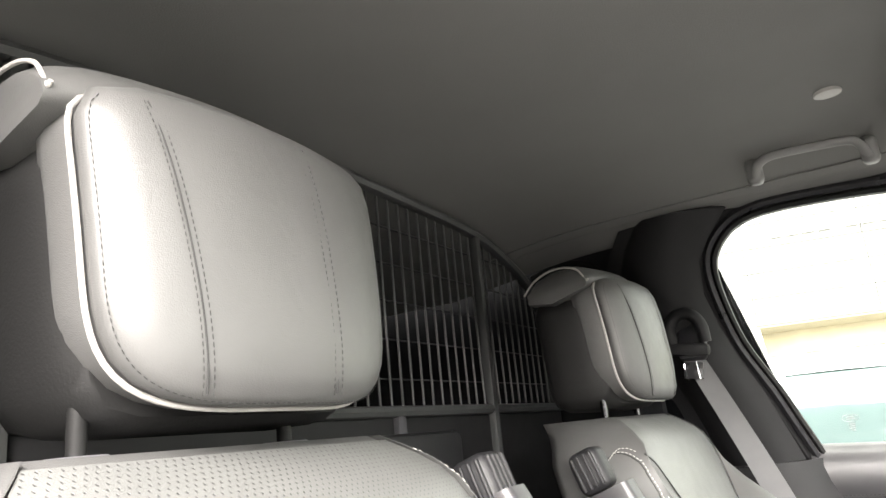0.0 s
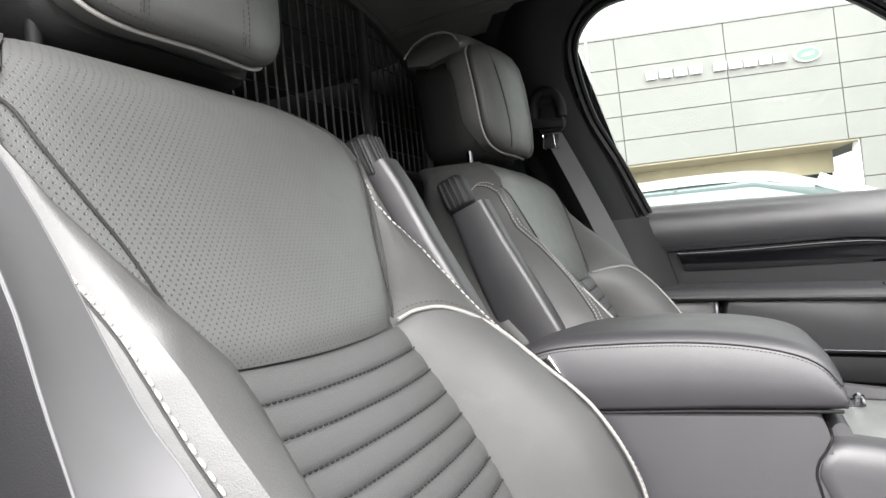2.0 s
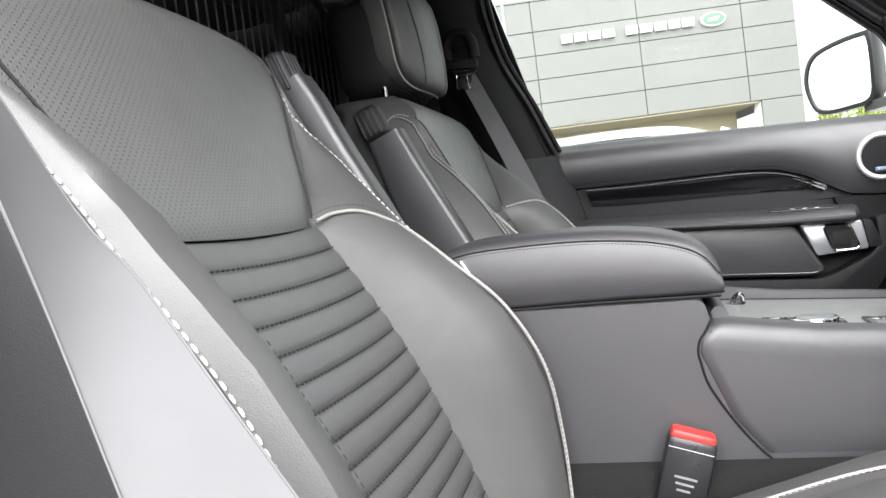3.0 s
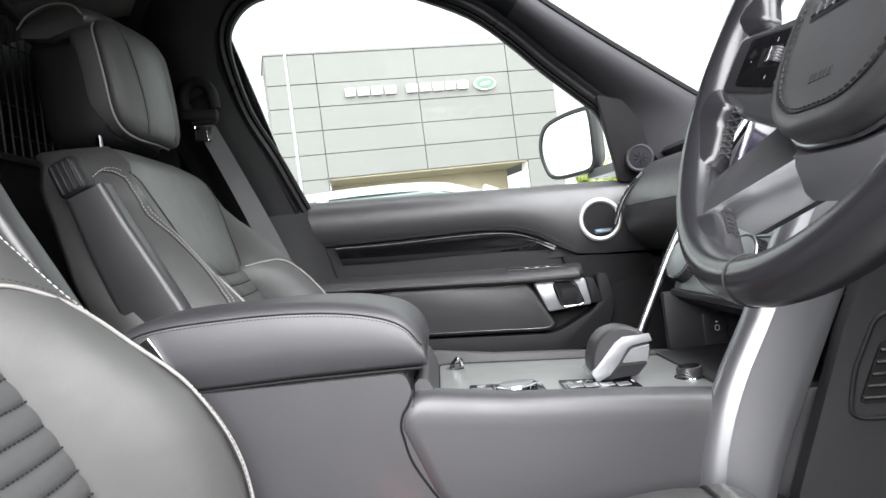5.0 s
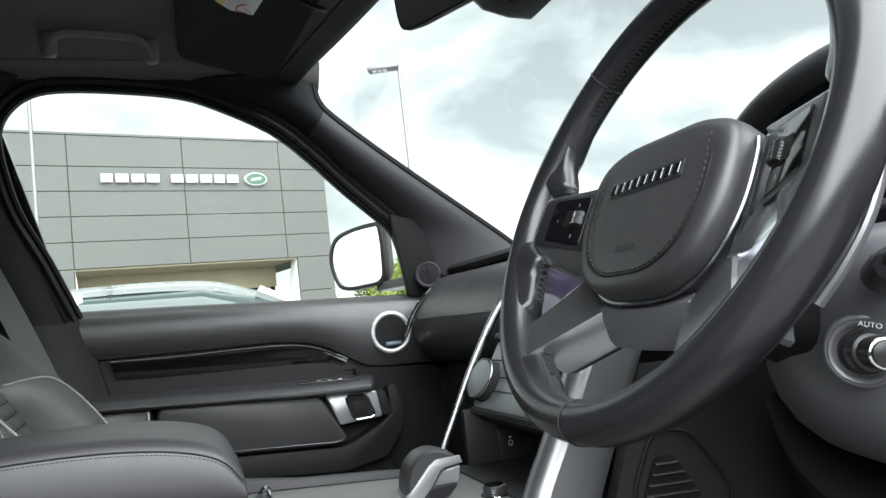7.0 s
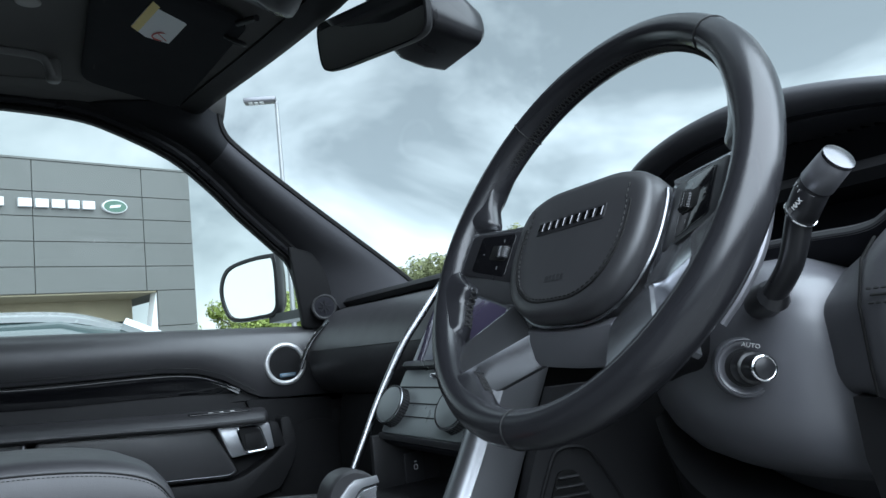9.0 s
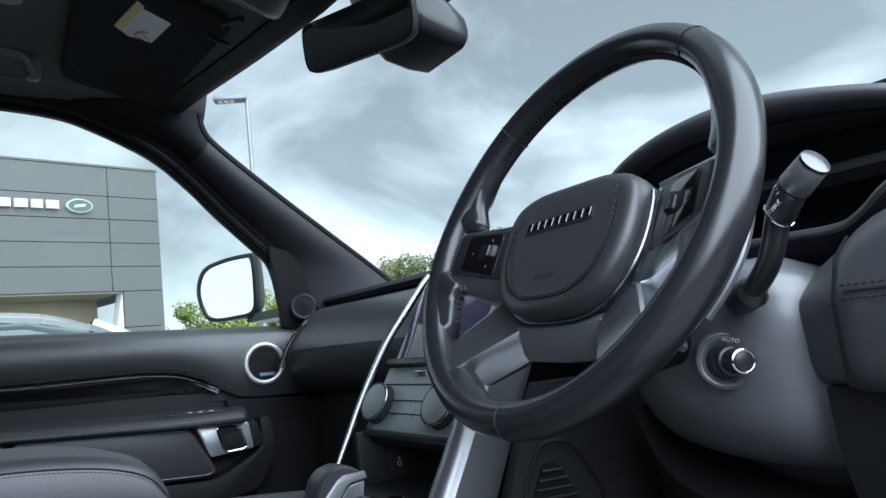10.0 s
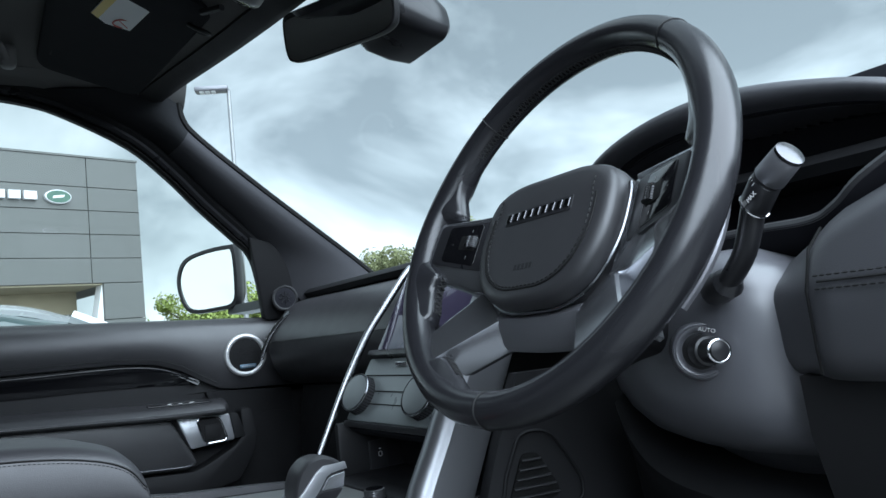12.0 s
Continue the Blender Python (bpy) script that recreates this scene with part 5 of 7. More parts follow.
    for y, k in ((-0.0555, 0.90), (-0.0535, 0.955), (-0.049, 0.99), (-0.042, 1.0), (-0.026, 1.0), (-0.019, 0.985), (-0.015, 0.93), (-0.013, 0.8)):
        rings.append([(cx + (u - cx) * k, y, cz + (w - cz) * k) for u, w in rounded(shape, 0.006, 3)])
    part("grip", loft(rings), LEATHER_SOFT, lever, "black leather grip", 50)
    part("selector_stem", tube([(0.312, -0.034, 0.882), (0.312, -0.034, 0.890), (0.314, -0.034, 0.900)], [0.019, 0.015, 0.018], 16), SATIN_BLACK, lever)

    def side(yy, sg):
        return lambda u, w, d: (u, yy + sg * d, w)
    band = [(0.2850, 0.9070), (0.2960, 0.9170), (0.3130, 0.9350), (0.3215, 0.9402), (0.3490, 0.9402), (0.3512, 0.9325), (0.3310, 0.9305), (0.3250, 0.9275), (0.3140, 0.9130), (0.3035, 0.9020), (0.2900, 0.8965)]
    for yy, sg in ((-0.0535, -1), (-0.0150, 1)):
        part("silver_band", prism(band, side(yy, sg), 0.0, 0.0045, 0.0012, 2), SILVER, lever, "bright silver band on the grip")
        part("side_inlay", prism(rounded([(0.3170, 0.9125), (0.3265, 0.9250), (0.3305, 0.9275), (0.3490, 0.930), (0.3455, 0.9120)], 0.003, 2), side(yy, sg), 0.0, 0.0032, 0.001, 1), SPOKE_METAL, lever)
        part("lower_cheek", prism(rounded([(0.2935, 0.8985), (0.305, 0.9035), (0.3155, 0.9120), (0.3455, 0.9110), (0.333, 0.8985), (0.298, 0.8965)], 0.003, 2), side(yy, sg), -0.002, 0.0022, 0.0012, 1), SATIN_BLACK, lever)
    # ignition knob and the small switch
    kb = part("terrain_knob", disc(top(0.389, -0.046, 0), (0, 0, 1), 0.0130, 0.012, 28, 0.002), KNURL, root, "knurled black round knob")
    part("knob_cap", disc(top(0.389, -0.046, 0.0118), (0, 0, 1), 0.0108, 0.0012, 24), GLOSS_BLACK, kb)
    part("knob_ring", ring(top(0.389, -0.046, 0.001), (0, 0, 1), 0.0150, 0.0012, 28, 6), CHROME, kb)
    sw = part("latch_loop", tube(spline([top(0.143, 0.070, 0.0), top(0.146, 0.072, 0.007), top(0.151, 0.075, 0.0105), top(0.155, 0.078, 0.008), top(0.156, 0.079, 0.0)], 5), 0.0030, 8), CHROME, root, "small chrome latch loop")
    part("latch_socket", disc(top(0.147, 0.074, -0.001), (0, 0, 1), 0.011, 0.002, 20), SATIN_BLACK, sw)
    # storage lip beyond the plate
    part("far_bin", box((0.16, 0.175, 0.88), (0.12, 0.06, 0.02), 0.006), PLASTIC, root)
    # padded lid
    mid_lid = -0.012
    hw = 0.122
    prof_x = [(-0.175, 0.012), (-0.165, 0.020), (-0.125, 0.032), (-0.06, 0.034), (0.0, 0.032), (0.05, 0.026), (0.085, 0.017), (0.105, 0.006), (0.117, -0.010), (0.121, -0.026), (0.119, -0.036)]
    rings = []
    smooth = [(p.x, p.z) for p in spline([(x, 0, t) for x, t in prof_x], 4)]
    for x, t in smooth:
        zt = 0.99 + t
        zb = 0.951 - 0.02 * max(0, x - 0.02)
        zt = max(zt, zb + 0.004)
        hgt = zt - zb
        half = [(hw * 0.5, zt + 0.002), (hw * 0.85, zt), (hw - 0.010, zt - 0.002), (hw - 0.003, zt - min(0.006, hgt * 0.2)), (hw, zt - min(0.013, hgt * 0.4)), (hw + 0.001, zb + hgt * 0.4), (hw, zb + min(0.005, hgt * 0.2)), (hw - 0.005, zb)]
        rings.append([(x, mid_lid + y * 0.93, z - 0.007 * min(1, max(0, (z - zb) / hgt - 0.2))) for y, z in half] + [(x, mid_lid - y, z) for y, z in half[::-1]])
    lid = part("armrest_lid", loft(rings), VINYL_GREY, root, "padded vinyl armrest lid with a stitched edge", 50)
    line = [(x, mid_lid - hw - 0.0003, 0.99 + t - 0.013) for x, t in prof_x[1:-2]] + [(0.1185, mid_lid - hw + 0.0005, 0.967)]
    fine = spline(line, 6)
    part("lid_stitching", stitches(fine, 0.0036, 0.0025, 0.0004), THREAD_DARK, lid)
    part("lid_seam", tube([p + Vector((0, 0.0005, 0.003)) for p in fine], 0.0008, 5), THREAD_DARK, lid)
    part("lid_gap", tube([(-0.17, mid_lid - hw + 0.001, 0.9505), (0.0, mid_lid - hw - 0.001, 0.9505), (0.117, mid_lid - hw - 0.001, 0.9478)], 0.0015, 6), RUBBER, root)
    part("hinge_clip", box((0, 0, 0), (0.013, 0.005, 0.036), 0.001, m=pose(-0.124, mid_lid - hw - 0.003, 0.988, 0, -28, 0)), CHROME, root, "small chrome hinge clip")
    # carpeted tunnel foot
    part("tunnel_carpet", box((0.05, mid, 0.668), (0.80, 0.30, 0.26), 0.03), CARPET, root, "black carpet at the console foot")
    return root


def thing_part(name, parent, label):
    """An Empty part that holds sub-parts."""
    e = new(name)
    e.parent = parent
    e["label"] = label
    return e


console()


# ---- dashboard ----
def dashboard():
    root = thing("dashboard", "black soft-touch dashboard with stitched panels", "dashboard")
    # top cover, full width
    ys = [-0.80 + 1.50 * i / 30 for i in range(31)]
    rows = []
    for y in ys:
        e = 0.05 * (abs(y - MID) / 0.75) ** 2
        rows.append([(1.02 - e * 2, y, 1.165), (0.90 - e, y, 1.188), (0.76 - e * 0.6, y, 1.204), (0.665, y, 1.206), (0.640, y, 1.201), (0.632, y, 1.192), (0.640, y, 1.182), (0.70, y, 1.176)])
    part("top_cover", sheet(rows, -0.006), PLASTIC_DARK, root, "dark grained dash top")
    # padded passenger panel
    rows = []
    for i in range(23):
        t = i / 22
        y = 0.690 - 0.565 * t
        k = -0.028 * (1 - t) ** 2
        a = 1 - t * 0.4
        c = 0.02 * (1 - abs(2 * t - 1) ** 6)
        rows.append([(0.68, y, 1.170), (0.636 + k + 0.034 * a, y, 1.171), (0.610 + k + 0.030 * a - c * 0.3, y, 1.164), (0.592 + k + 0.024 * a - c * 0.4, y, 1.148), (0.581 + k + 0.012 * a - c * 0.5, y, 1.122), (0.574 + k - c * 0.5, y, 1.096), (0.5725 + k - c * 0.5, y, 1.093), (0.576 + k - c * 0.5, y, 1.090),
                     (0.574 + k - c * 0.5, y, 1.07), (0.580 + k - c * 0.4, y, 1.04), (0.596 + k, y, 1.015), (0.625 + k, y, 1.003), (0.70, y, 1.0)])
    pad = part("passenger_panel", sheet(rows, -0.01), LEATHER_SOFT, root, "padded passenger panel with a stitched seam", 50)
    part("seam", tube([(r[6][0] - 0.0005, r[6][1], r[6][2]) for r in rows], 0.0010, 5), THREAD_DARK, pad)
    part("seam_stitching", stitches([(r[4][0] * 0.1 + r[5][0] * 0.9 - 0.001, r[5][1], 1.0985) for r in rows], 0.006, 0.004, 0.0005), THREAD_DARK, pad)
    rows = [[(0.66, y, 1.0), (0.615, y, 0.985), (0.60, y, 0.90), (0.605, y, 0.75), (0.66, y, 0.62)] for y in (0.69, 0.4, 0.13)]
    part("glovebox", sheet(rows, -0.01), PLASTIC_DARK, root, "black glovebox lid")
    # bright end vent
    line = spline([(0.514, 0.682, 1.056), (0.528, 0.675, 1.092), (0.547, 0.666, 1.122), (0.574, 0.648, 1.152)], 6)
    v = part("end_vent", tube(line, 0.0062, 10, flat=0.7), BAR_CHROME, root, "slim silver end vent")
    part("vent_channel", tube([p + Vector((-0.0040, -0.0016, 0)) for p in line[2:-2]], 0.0036, 8, flat=0.7), RUBBER, v)
    for i in range(4):
        p = line[4 + 3 * i]
        part("vent_vane", box(p + Vector((-0.0060, -0.0020, 0)), (0.003, 0.004, 0.0045), 0.001), BAR_CHROME, v)

    # centre stack
    def face(z, off=0.0):
        return 0.450 + 0.60 * (z - 1.001) + off
    nrm = Vector((-1, 0, 0.60)).normalized()

    def slab(y0, y1, z0, z1, off, depth, bev=0.002):
        poly = rounded([(y0, z0), (y1, z0), (y1, z1), (y0, z1)], 0.006)
        return prism(poly, lambda u, w, d: Vector((face(w), u, w)) + nrm * (off + d), 0.0, depth, bev)
    part("stack_frame", slab(-0.135, 0.112, 0.960, 1.19, -0.032, 0.02), FELT, root)
    part("touch_screen", slab(-0.120, 0.103, 1.060, 1.172, -0.012, 0.008), SCREEN, root, "dark switched-off touch screen, purple reflection in its colour")
    part("screen_ledge", slab(-0.130, 0.108, 1.050, 1.058, -0.010, 0.016), SATIN_BLACK, root)
    cl = part("climate_panel", slab(-0.130, 0.108, 0.968, 1.049, -0.012, 0.010), CLIMATE, root, "satin grey climate control panel")
    for z in (0.990, 1.006, 1.026):
        part("panel_line", box(Vector((face(z), -0.011, z)) + nrm * -0.0015, (0.0012, 0.23, 0.0012)), RUBBER, cl)
    part("hazard_switch", box(Vector((face(1.040), 0.005, 1.040)) + nrm * 0.0, (0.004, 0.03, 0.006), 0.001), CHROME, cl)
    ax = Vector((-0.86, -0.13, 0.49)).normalized()
    for y in (0.079, -0.090):
        c = Vector((0.434, y, 1.007)) - ax * 0.024
        d = part("climate_dial", disc(c, ax, 0.0268, 0.022, 40, 0.002), KNURL, root, "knurled round climate dial")
        for i in range(40):
            a = 2 * math.pi * i / 40
            e1 = ax.cross(Vector((0, 0, 1))).normalized()
            e2 = ax.cross(e1)
            q = c + (e1 * math.cos(a) + e2 * math.sin(a)) * 0.0268
            part("knurl", tube([q + ax * 0.008, q + ax * 0.0205], 0.0009, 4), SATIN_BLACK, d)
        part("dial_foot", disc(c - ax * 0.001, ax, 0.0290, 0.007, 40, 0.002), SATIN_BLACK, d)
        part("dial_ring", ring(c + ax * 0.0215, ax, 0.0262, 0.0018, 40, 8), BAR_CHROME, d, "chrome dial rim")
        part("dial_face", disc(c + ax * 0.0205, ax, 0.0250, 0.0030, 36, 0.0008), CLIMATE, d, "satin grey dial face")
    # cubby under it
    part("cubby_shelf", box((0.47, -0.012, 0.884), (0.14, 0.25, 0.012), 0.003), PLASTIC, root)
    part("cubby_back", box((0.525, -0.012, 0.925), (0.012, 0.25, 0.09), 0.003), PLASTIC_DARK, root)
    part("cubby_side", box((0.475, 0.119, 0.92), (0.11, 0.012, 0.085), 0.003), PLASTIC, root)
    part("cubby_roof", box((0.48, -0.012, 0.962), (0.10, 0.25, 0.008), 0.002), SATIN_BLACK, root)
    u = part("socket_panel", box((0.480, 0.112, 0.905), (0.030, 0.004, 0.052), 0.002), SATIN_BLACK, root, "small black charging socket panel")
    part("socket_mark", tube([(0.482, 0.1095, 0.907), (0.4845, 0.1095, 0.908), (0.4845, 0.1095, 0.913), (0.482, 0.1095, 0.914), (0.4795, 0.1095, 0.913), (0.4795, 0.1095, 0.908)], 0.0005, 5, True), WHITE_PRINT, u)
    part("socket_mark", box((0.482, 0.1095, 0.918), (0.003, 0.001, 0.0016)), WHITE_PRINT, u)
    # silver side bars
    path = [(0.570, 1.180), (0.551, 1.161), (0.516, 1.122), (0.484, 1.085), (0.452, 1.035), (0.429, 0.995), (0.408, 0.955), (0.391, 0.923), (0.372, 0.880)]
    line = spline([(x, 0.116, z) for x, z in path], 5)
    b = part("side_bar", tube(line, 0.0042, 10, flat=1.4), BAR_CHROME, root, "slim satin silver bar beside the stack")
    edge = spline([(0.343, 0, 0.72), (0.349, 0, 0.78), (0.360, 0, 0.841), (0.381, 0, 0.899), (0.412, 0, 0.954), (0.438, 0, 1.003), (0.4647, 0, 1.050), (0.51, 0, 1.125), (0.56, 0, 1.19)], 4)
    back = spline([(0.398, 0, 0.72), (0.411, 0, 0.78), (0.430, 0, 0.834), (0.457, 0, 0.890), (0.487, 0, 0.950), (0.513, 0, 1.000), (0.540, 0, 1.052), (0.585, 0, 1.13), (0.63, 0, 1.19)], 4)
    rings = []
    for p, q in zip(edge, back):
        prof = [(p.x + 0.010, -0.124), (p.x + 0.002, -0.129), (p.x, -0.137), (p.x + 0.0008, -0.145), (p.x + 0.005, -0.1525), (p.x + 0.011, -0.1570), (p.x + 0.017, -0.1583)]
        prof += [(p.x + 0.0175 + (q.x - p.x - 0.0175) * k, -0.1590 - 0.0012 * math.sin(math.pi * k)) for k in (0.0, 0.25, 0.5, 0.75, 0.97)]
        prof += [(q.x, -0.1575), (q.x + 0.001, -0.150), (q.x + 0.001, -0.124)]
        z0 = p.z
        rings.append([(x, y, z0 + (q.z - z0) * max(0.0, (x - p.x) / (q.x - p.x))) for x, y in prof])
    part("side_panel", loft(rings), BAR_PANEL, root, "broad satin silver panel with a rounded edge", 50)
    # knee panel with its triangular vent
    kp = part("knee_panel", prism([(0.41, 0.60), (0.435, 0.80), (0.484, 0.94), (0.518, 1.02), (0.80, 1.02), (0.80, 0.60)], lambda u, w, d: (u, -0.150 - d - 0.25 * (u - 0.45), w), 0.0, 0.016, 0.0), PLASTIC, root, "black side panel in the footwell")
    tri = rounded([(0.481, 0.870), (0.488, 0.905), (0.509, 0.951), (0.527, 0.954), (0.548, 0.949), (0.566, 0.921), (0.583, 0.889), (0.580, 0.867), (0.560, 0.862), (0.487, 0.863)], 0.010)
    def kput(off):
        return lambda u, w, d: (u, -0.168 - 0.25 * (u - 0.45) - off - d, w)
    part("vent_rim", tube([kput(0)(u, w, 0) for u, w in tri], 0.0022, 6, True), PLASTIC_DARK, kp)
    part("vent_hole", prism(rounded([(0.488, 0.876), (0.510, 0.929), (0.528, 0.929), (0.551, 0.888), (0.549, 0.876)], 0.006), kput(-0.0005), 0.0, 0.002), RUBBER, kp)
    for i in range(5):
        z = 0.8815 + i * 0.0100
        x0, x1 = 0.491 + 0.0042 * i, 0.550 - 0.0050 * max(0, i - 0.3)
        a = Vector(kput(0.002)(x0, z, 0)); bq = Vector(kput(0.002)(x1, z, 0))
        part("vent_slat", tube([a, bq], 0.0034, 8, flat=0.6), PLASTIC, kp)

    # instrument hood
    arch = spline([(0, -0.168, 1.170), (0, -0.180, 1.205), (0, -0.208, 1.236), (0, -0.262, 1.258), (0, -0.340, 1.271), (0, -0.42, 1.2725), (0, -0.50, 1.261), (0, -0.575, 1.240), (0, -0.625, 1.205), (0, -0.64, 1.17)], 5)
    rings, lining = [], []
    for p in arch:
        c = Vector((0, -0.41, 1.16))
        o = (Vector((0, p.y, p.z)) - c).normalized()
        x0 = 0.605 + 0.05 * ((p.y + 0.41) / 0.24) ** 2
        at = [(0.022, -0.0150), (0.006, -0.0125), (-0.004, -0.0070), (-0.007, 0.0), (-0.004, 0.0065), (0.006, 0.0105), (0.030, 0.0120)]
        rings.append([Vector((x0 + dx, p.y, p.z)) + o * h for dx, h in at] + [Vector((0.84, p.y, p.z)) - o * 0.02, Vector((0.84, p.y, p.z)) - o * 0.05])
        lining.append([Vector((x0 + 0.020, p.y, p.z)) - o * 0.0165, Vector((x0 + 0.05, p.y, p.z)) - o * 0.0180, Vector((0.715, p.y, p.z)) - o * 0.030])
    hood = part("instrument_hood", loft(rings), DASH_VINYL, root, "black hood over the instruments", 60)
    part("hood_lining", sheet(lining, 0.002), FELT, hood)
    part("lining_edge", tube([r[0].lerp(r[1], 0.4) for r in lining], 0.0009, 5), PLASTIC, hood)
    part("instrument_screen", box((0.708, -0.41, 1.195), (0.012, 0.42, 0.17), 0.004), FELT, root, "dark instrument display")
    part("instrument_surround", sheet([[(0.70, -0.64, 1.13), (0.600, -0.64, 1.130)], [(0.70, -0.41, 1.12), (0.585, -0.41, 1.125)], [(0.70, -0.20, 1.13), (0.625, -0.20, 1.135)]], -0.006), FELT, root)
    lip = spline([(0.575, -0.36, 1.136), (0.560, -0.482, 1.136), (0.530, -0.549, 1.133), (0.510, -0.581, 1.139), (0.500, -0.615, 1.158), (0.505, -0.70, 1.195), (0.53, -0.79, 1.215)], 6)
    part("lip_band", sheet([[p, p + Vector((0.006, 0, -0.010)), Vector((0.575, p.y, 1.103))] for p in lip], -0.004), FELT, root)
    part("lower_lip", tube(lip, 0.0042, 8), VINYL_GREY, root)

    # driver's lower panel, rounding away towards the door and underneath
    swell = [(-0.27, 0.600), (-0.32, 0.556), (-0.37, 0.518), (-0.42, 0.4960), (-0.46, 0.489), (-0.485, 0.4895), (-0.503, 0.494), (-0.517, 0.503), (-0.527, 0.516), (-0.533, 0.535), (-0.535, 0.57)]
    fall = [(0.10, 1.104), (0.05, 1.112), (0.018, 1.109), (0.006, 1.102), (0.0, 1.088), (-0.002, 1.07), (-0.003, 1.05), (-0.002, 1.03), (0.0, 1.01), (0.005, 0.996), (0.014, 0.983), (0.030, 0.970), (0.058, 0.958), (0.10, 0.948), (0.14, 0.90), (0.17, 0.75)]
    flow = spline([(x, y, 0) for y, x in swell], 3)
    rows = [[(min(p.x + d, 0.70), p.y, z - 0.017 * min(1.0, max(0.0, (-0.485 - p.y) / 0.038)) * max(0.0, z - 1.06) / 0.05) for d, z in fall] for p in flow]
    lower = part("driver_panel", sheet(rows, -0.01), COLUMN_GREY, root, "grey-black panel beside the steering column", 60)

    def panel_x(y):
        return lerp_table(sorted((p.y, p.x) for p in flow), y)
    crease = [(panel_x(y) - 0.0005, y, 1.0925 + 0.36 * (y + 0.478)) for y in [-0.478 - 0.004 * i for i in range(13)]]
    part("panel_crease", tube(crease, 0.0007, 5), RUBBER, lower)
    part("under_crease", tube([(panel_x(y) + 0.0125, y, 0.985) for y in [-0.455 - 0.005 * i for i in range(11)]], 0.0006, 5), PLASTIC, lower)
    seat_c = Vector((0.4752, -0.4740, 1.0412))
    ax = Vector((-0.82, -0.57, 0.03)).normalized()
    side_way = Vector((0, 0, 1)).cross(ax).normalized()
    up_way = ax.cross(side_way)
    rings = [[seat_c + ax * h + (side_way * math.cos(2 * math.pi * q / 44) + up_way * math.sin(2 * math.pi * q / 44)) * r for q in range(44)] for r, h in ((0.0275, -0.030), (0.0250, -0.012), (0.0232, -0.002), (0.0227, 0.001), (0.0219, 0.0032), (0.0208, 0.0038), (0.0199, 0.0030), (0.0192, 0.0038), (0.0176, 0.0034), (0.0163, 0.0022), (0.0150, 0.0004), (0.006, 0.0002))]
    part("switch_bezel", loft(rings), COLUMN_GREY, lower, "round dished bezel of the light switch", 50)
    part("switch_dish", disc(seat_c + ax * 0.0001, ax, 0.0146, 0.0012, 40, 0.0004), PLASTIC, lower)
    ax = Vector((-0.47, -0.88, 0.03)).normalized()
    kn = part("light_switch", disc(seat_c, ax, 0.0096, 0.0300, 36, 0.0015), SATIN_BLACK, lower, "black light switch with a bright tip")
    part("switch_shoulder", disc(seat_c + ax * 0.002, ax, 0.0125, 0.012, 36, 0.003), SATIN_BLACK, kn)
    part("switch_ring", ring(seat_c + ax * 0.0303, ax, 0.0083, 0.0015, 40, 8), CHROME, kn)
    part("switch_cap", disc(seat_c + ax * 0.0310, ax, 0.0075, 0.002, 28, 0.0006), SATIN_BLACK, kn)
    text_on("auto_mark", "AUTO", 0.0047, Matrix.Translation(seat_c + Vector((-0.0016, -0.0090, 0.0163))) @ pose(0, 0, 0, 90, 0, -55) @ pose(0, 0, 0, 0, 0, -14), WHITE_PRINT, lower)
    part("print_bar", box(seat_c + Vector((0.0070, -0.0165, 0.0085)), (0.0008, 0.002, 0.002)), WHITE_PRINT, lower)
    part("small_emblem", box((0.511, -0.420, 0.984), (0.003, 0.014, 0.004), 0.001), PLASTIC_DARK, lower)
    # outboard end panel
    rings = []
    for y, xf, zt in ((-0.505, 0.532, 1.086), (-0.511, 0.514, 1.096), (-0.526, 0.501, 1.104), (-0.552, 0.485, 1.114), (-0.570, 0.472, 1.122), (-0.580, 0.466, 1.127), (-0.592, 0.463, 1.133), (-0.64, 0.459, 1.150), (-0.70, 0.456, 1.165), (-0.79, 0.453, 1.18)):
        rings.append(rounded([(xf + 0.012, 1.017), (xf + 0.001, 1.030), (xf - 0.002, 1.080), (xf + 0.010, zt - 0.014), (xf + 0.034, zt + 0.002), (0.76, zt + 0.03), (0.76, 1.0), (0.58, 1.008)], 0.010, 3))
        rings[-1] = [(x, y, z) for x, z in rings[-1]]
    endp = part("end_panel", loft(rings), DASH_VINYL, root, "stitched soft end panel at the door", 50)
    line = [(lerp_table([(-0.79, 0.4508), (-0.70, 0.4538), (-0.64, 0.4568), (-0.592, 0.4608), (-0.58, 0.4638)], y), y, 1.0855) for y in [-0.583 - 0.01 * i for i in range(20)]]
    part("pad_edge", tube([(0.4725, -0.5715, 1.022), (0.4700, -0.5715, 1.040), (0.4685, -0.5715, 1.080), (0.4795, -0.5715, 1.1085), (0.500, -0.5715, 1.1235)], 0.0011, 6), RUBBER, endp)
    part("end_seam", tube(line, 0.0009, 5), THREAD_DARK, endp)
    part("end_stitching", stitches([(x - 0.001, y, z - 0.005) for x, y, z in line], 0.0055, 0.0042, 0.0008), THREAD_DARK, endp)
    part("end_stitching", stitches([(x - 0.001, y, z + 0.004) for x, y, z in line], 0.0055, 0.0042, 0.0008), THREAD_DARK, endp)
    part("knee_bolster", sheet([[(0.50, y, 1.02), (0.503, y, 0.98), (0.52, y, 0.93), (0.56, y, 0.80), (0.70, y, 0.60)] for y in (-0.545, -0.62, -0.70, -0.79)], -0.012), PLASTIC_DARK, root, "dark knee bolster")
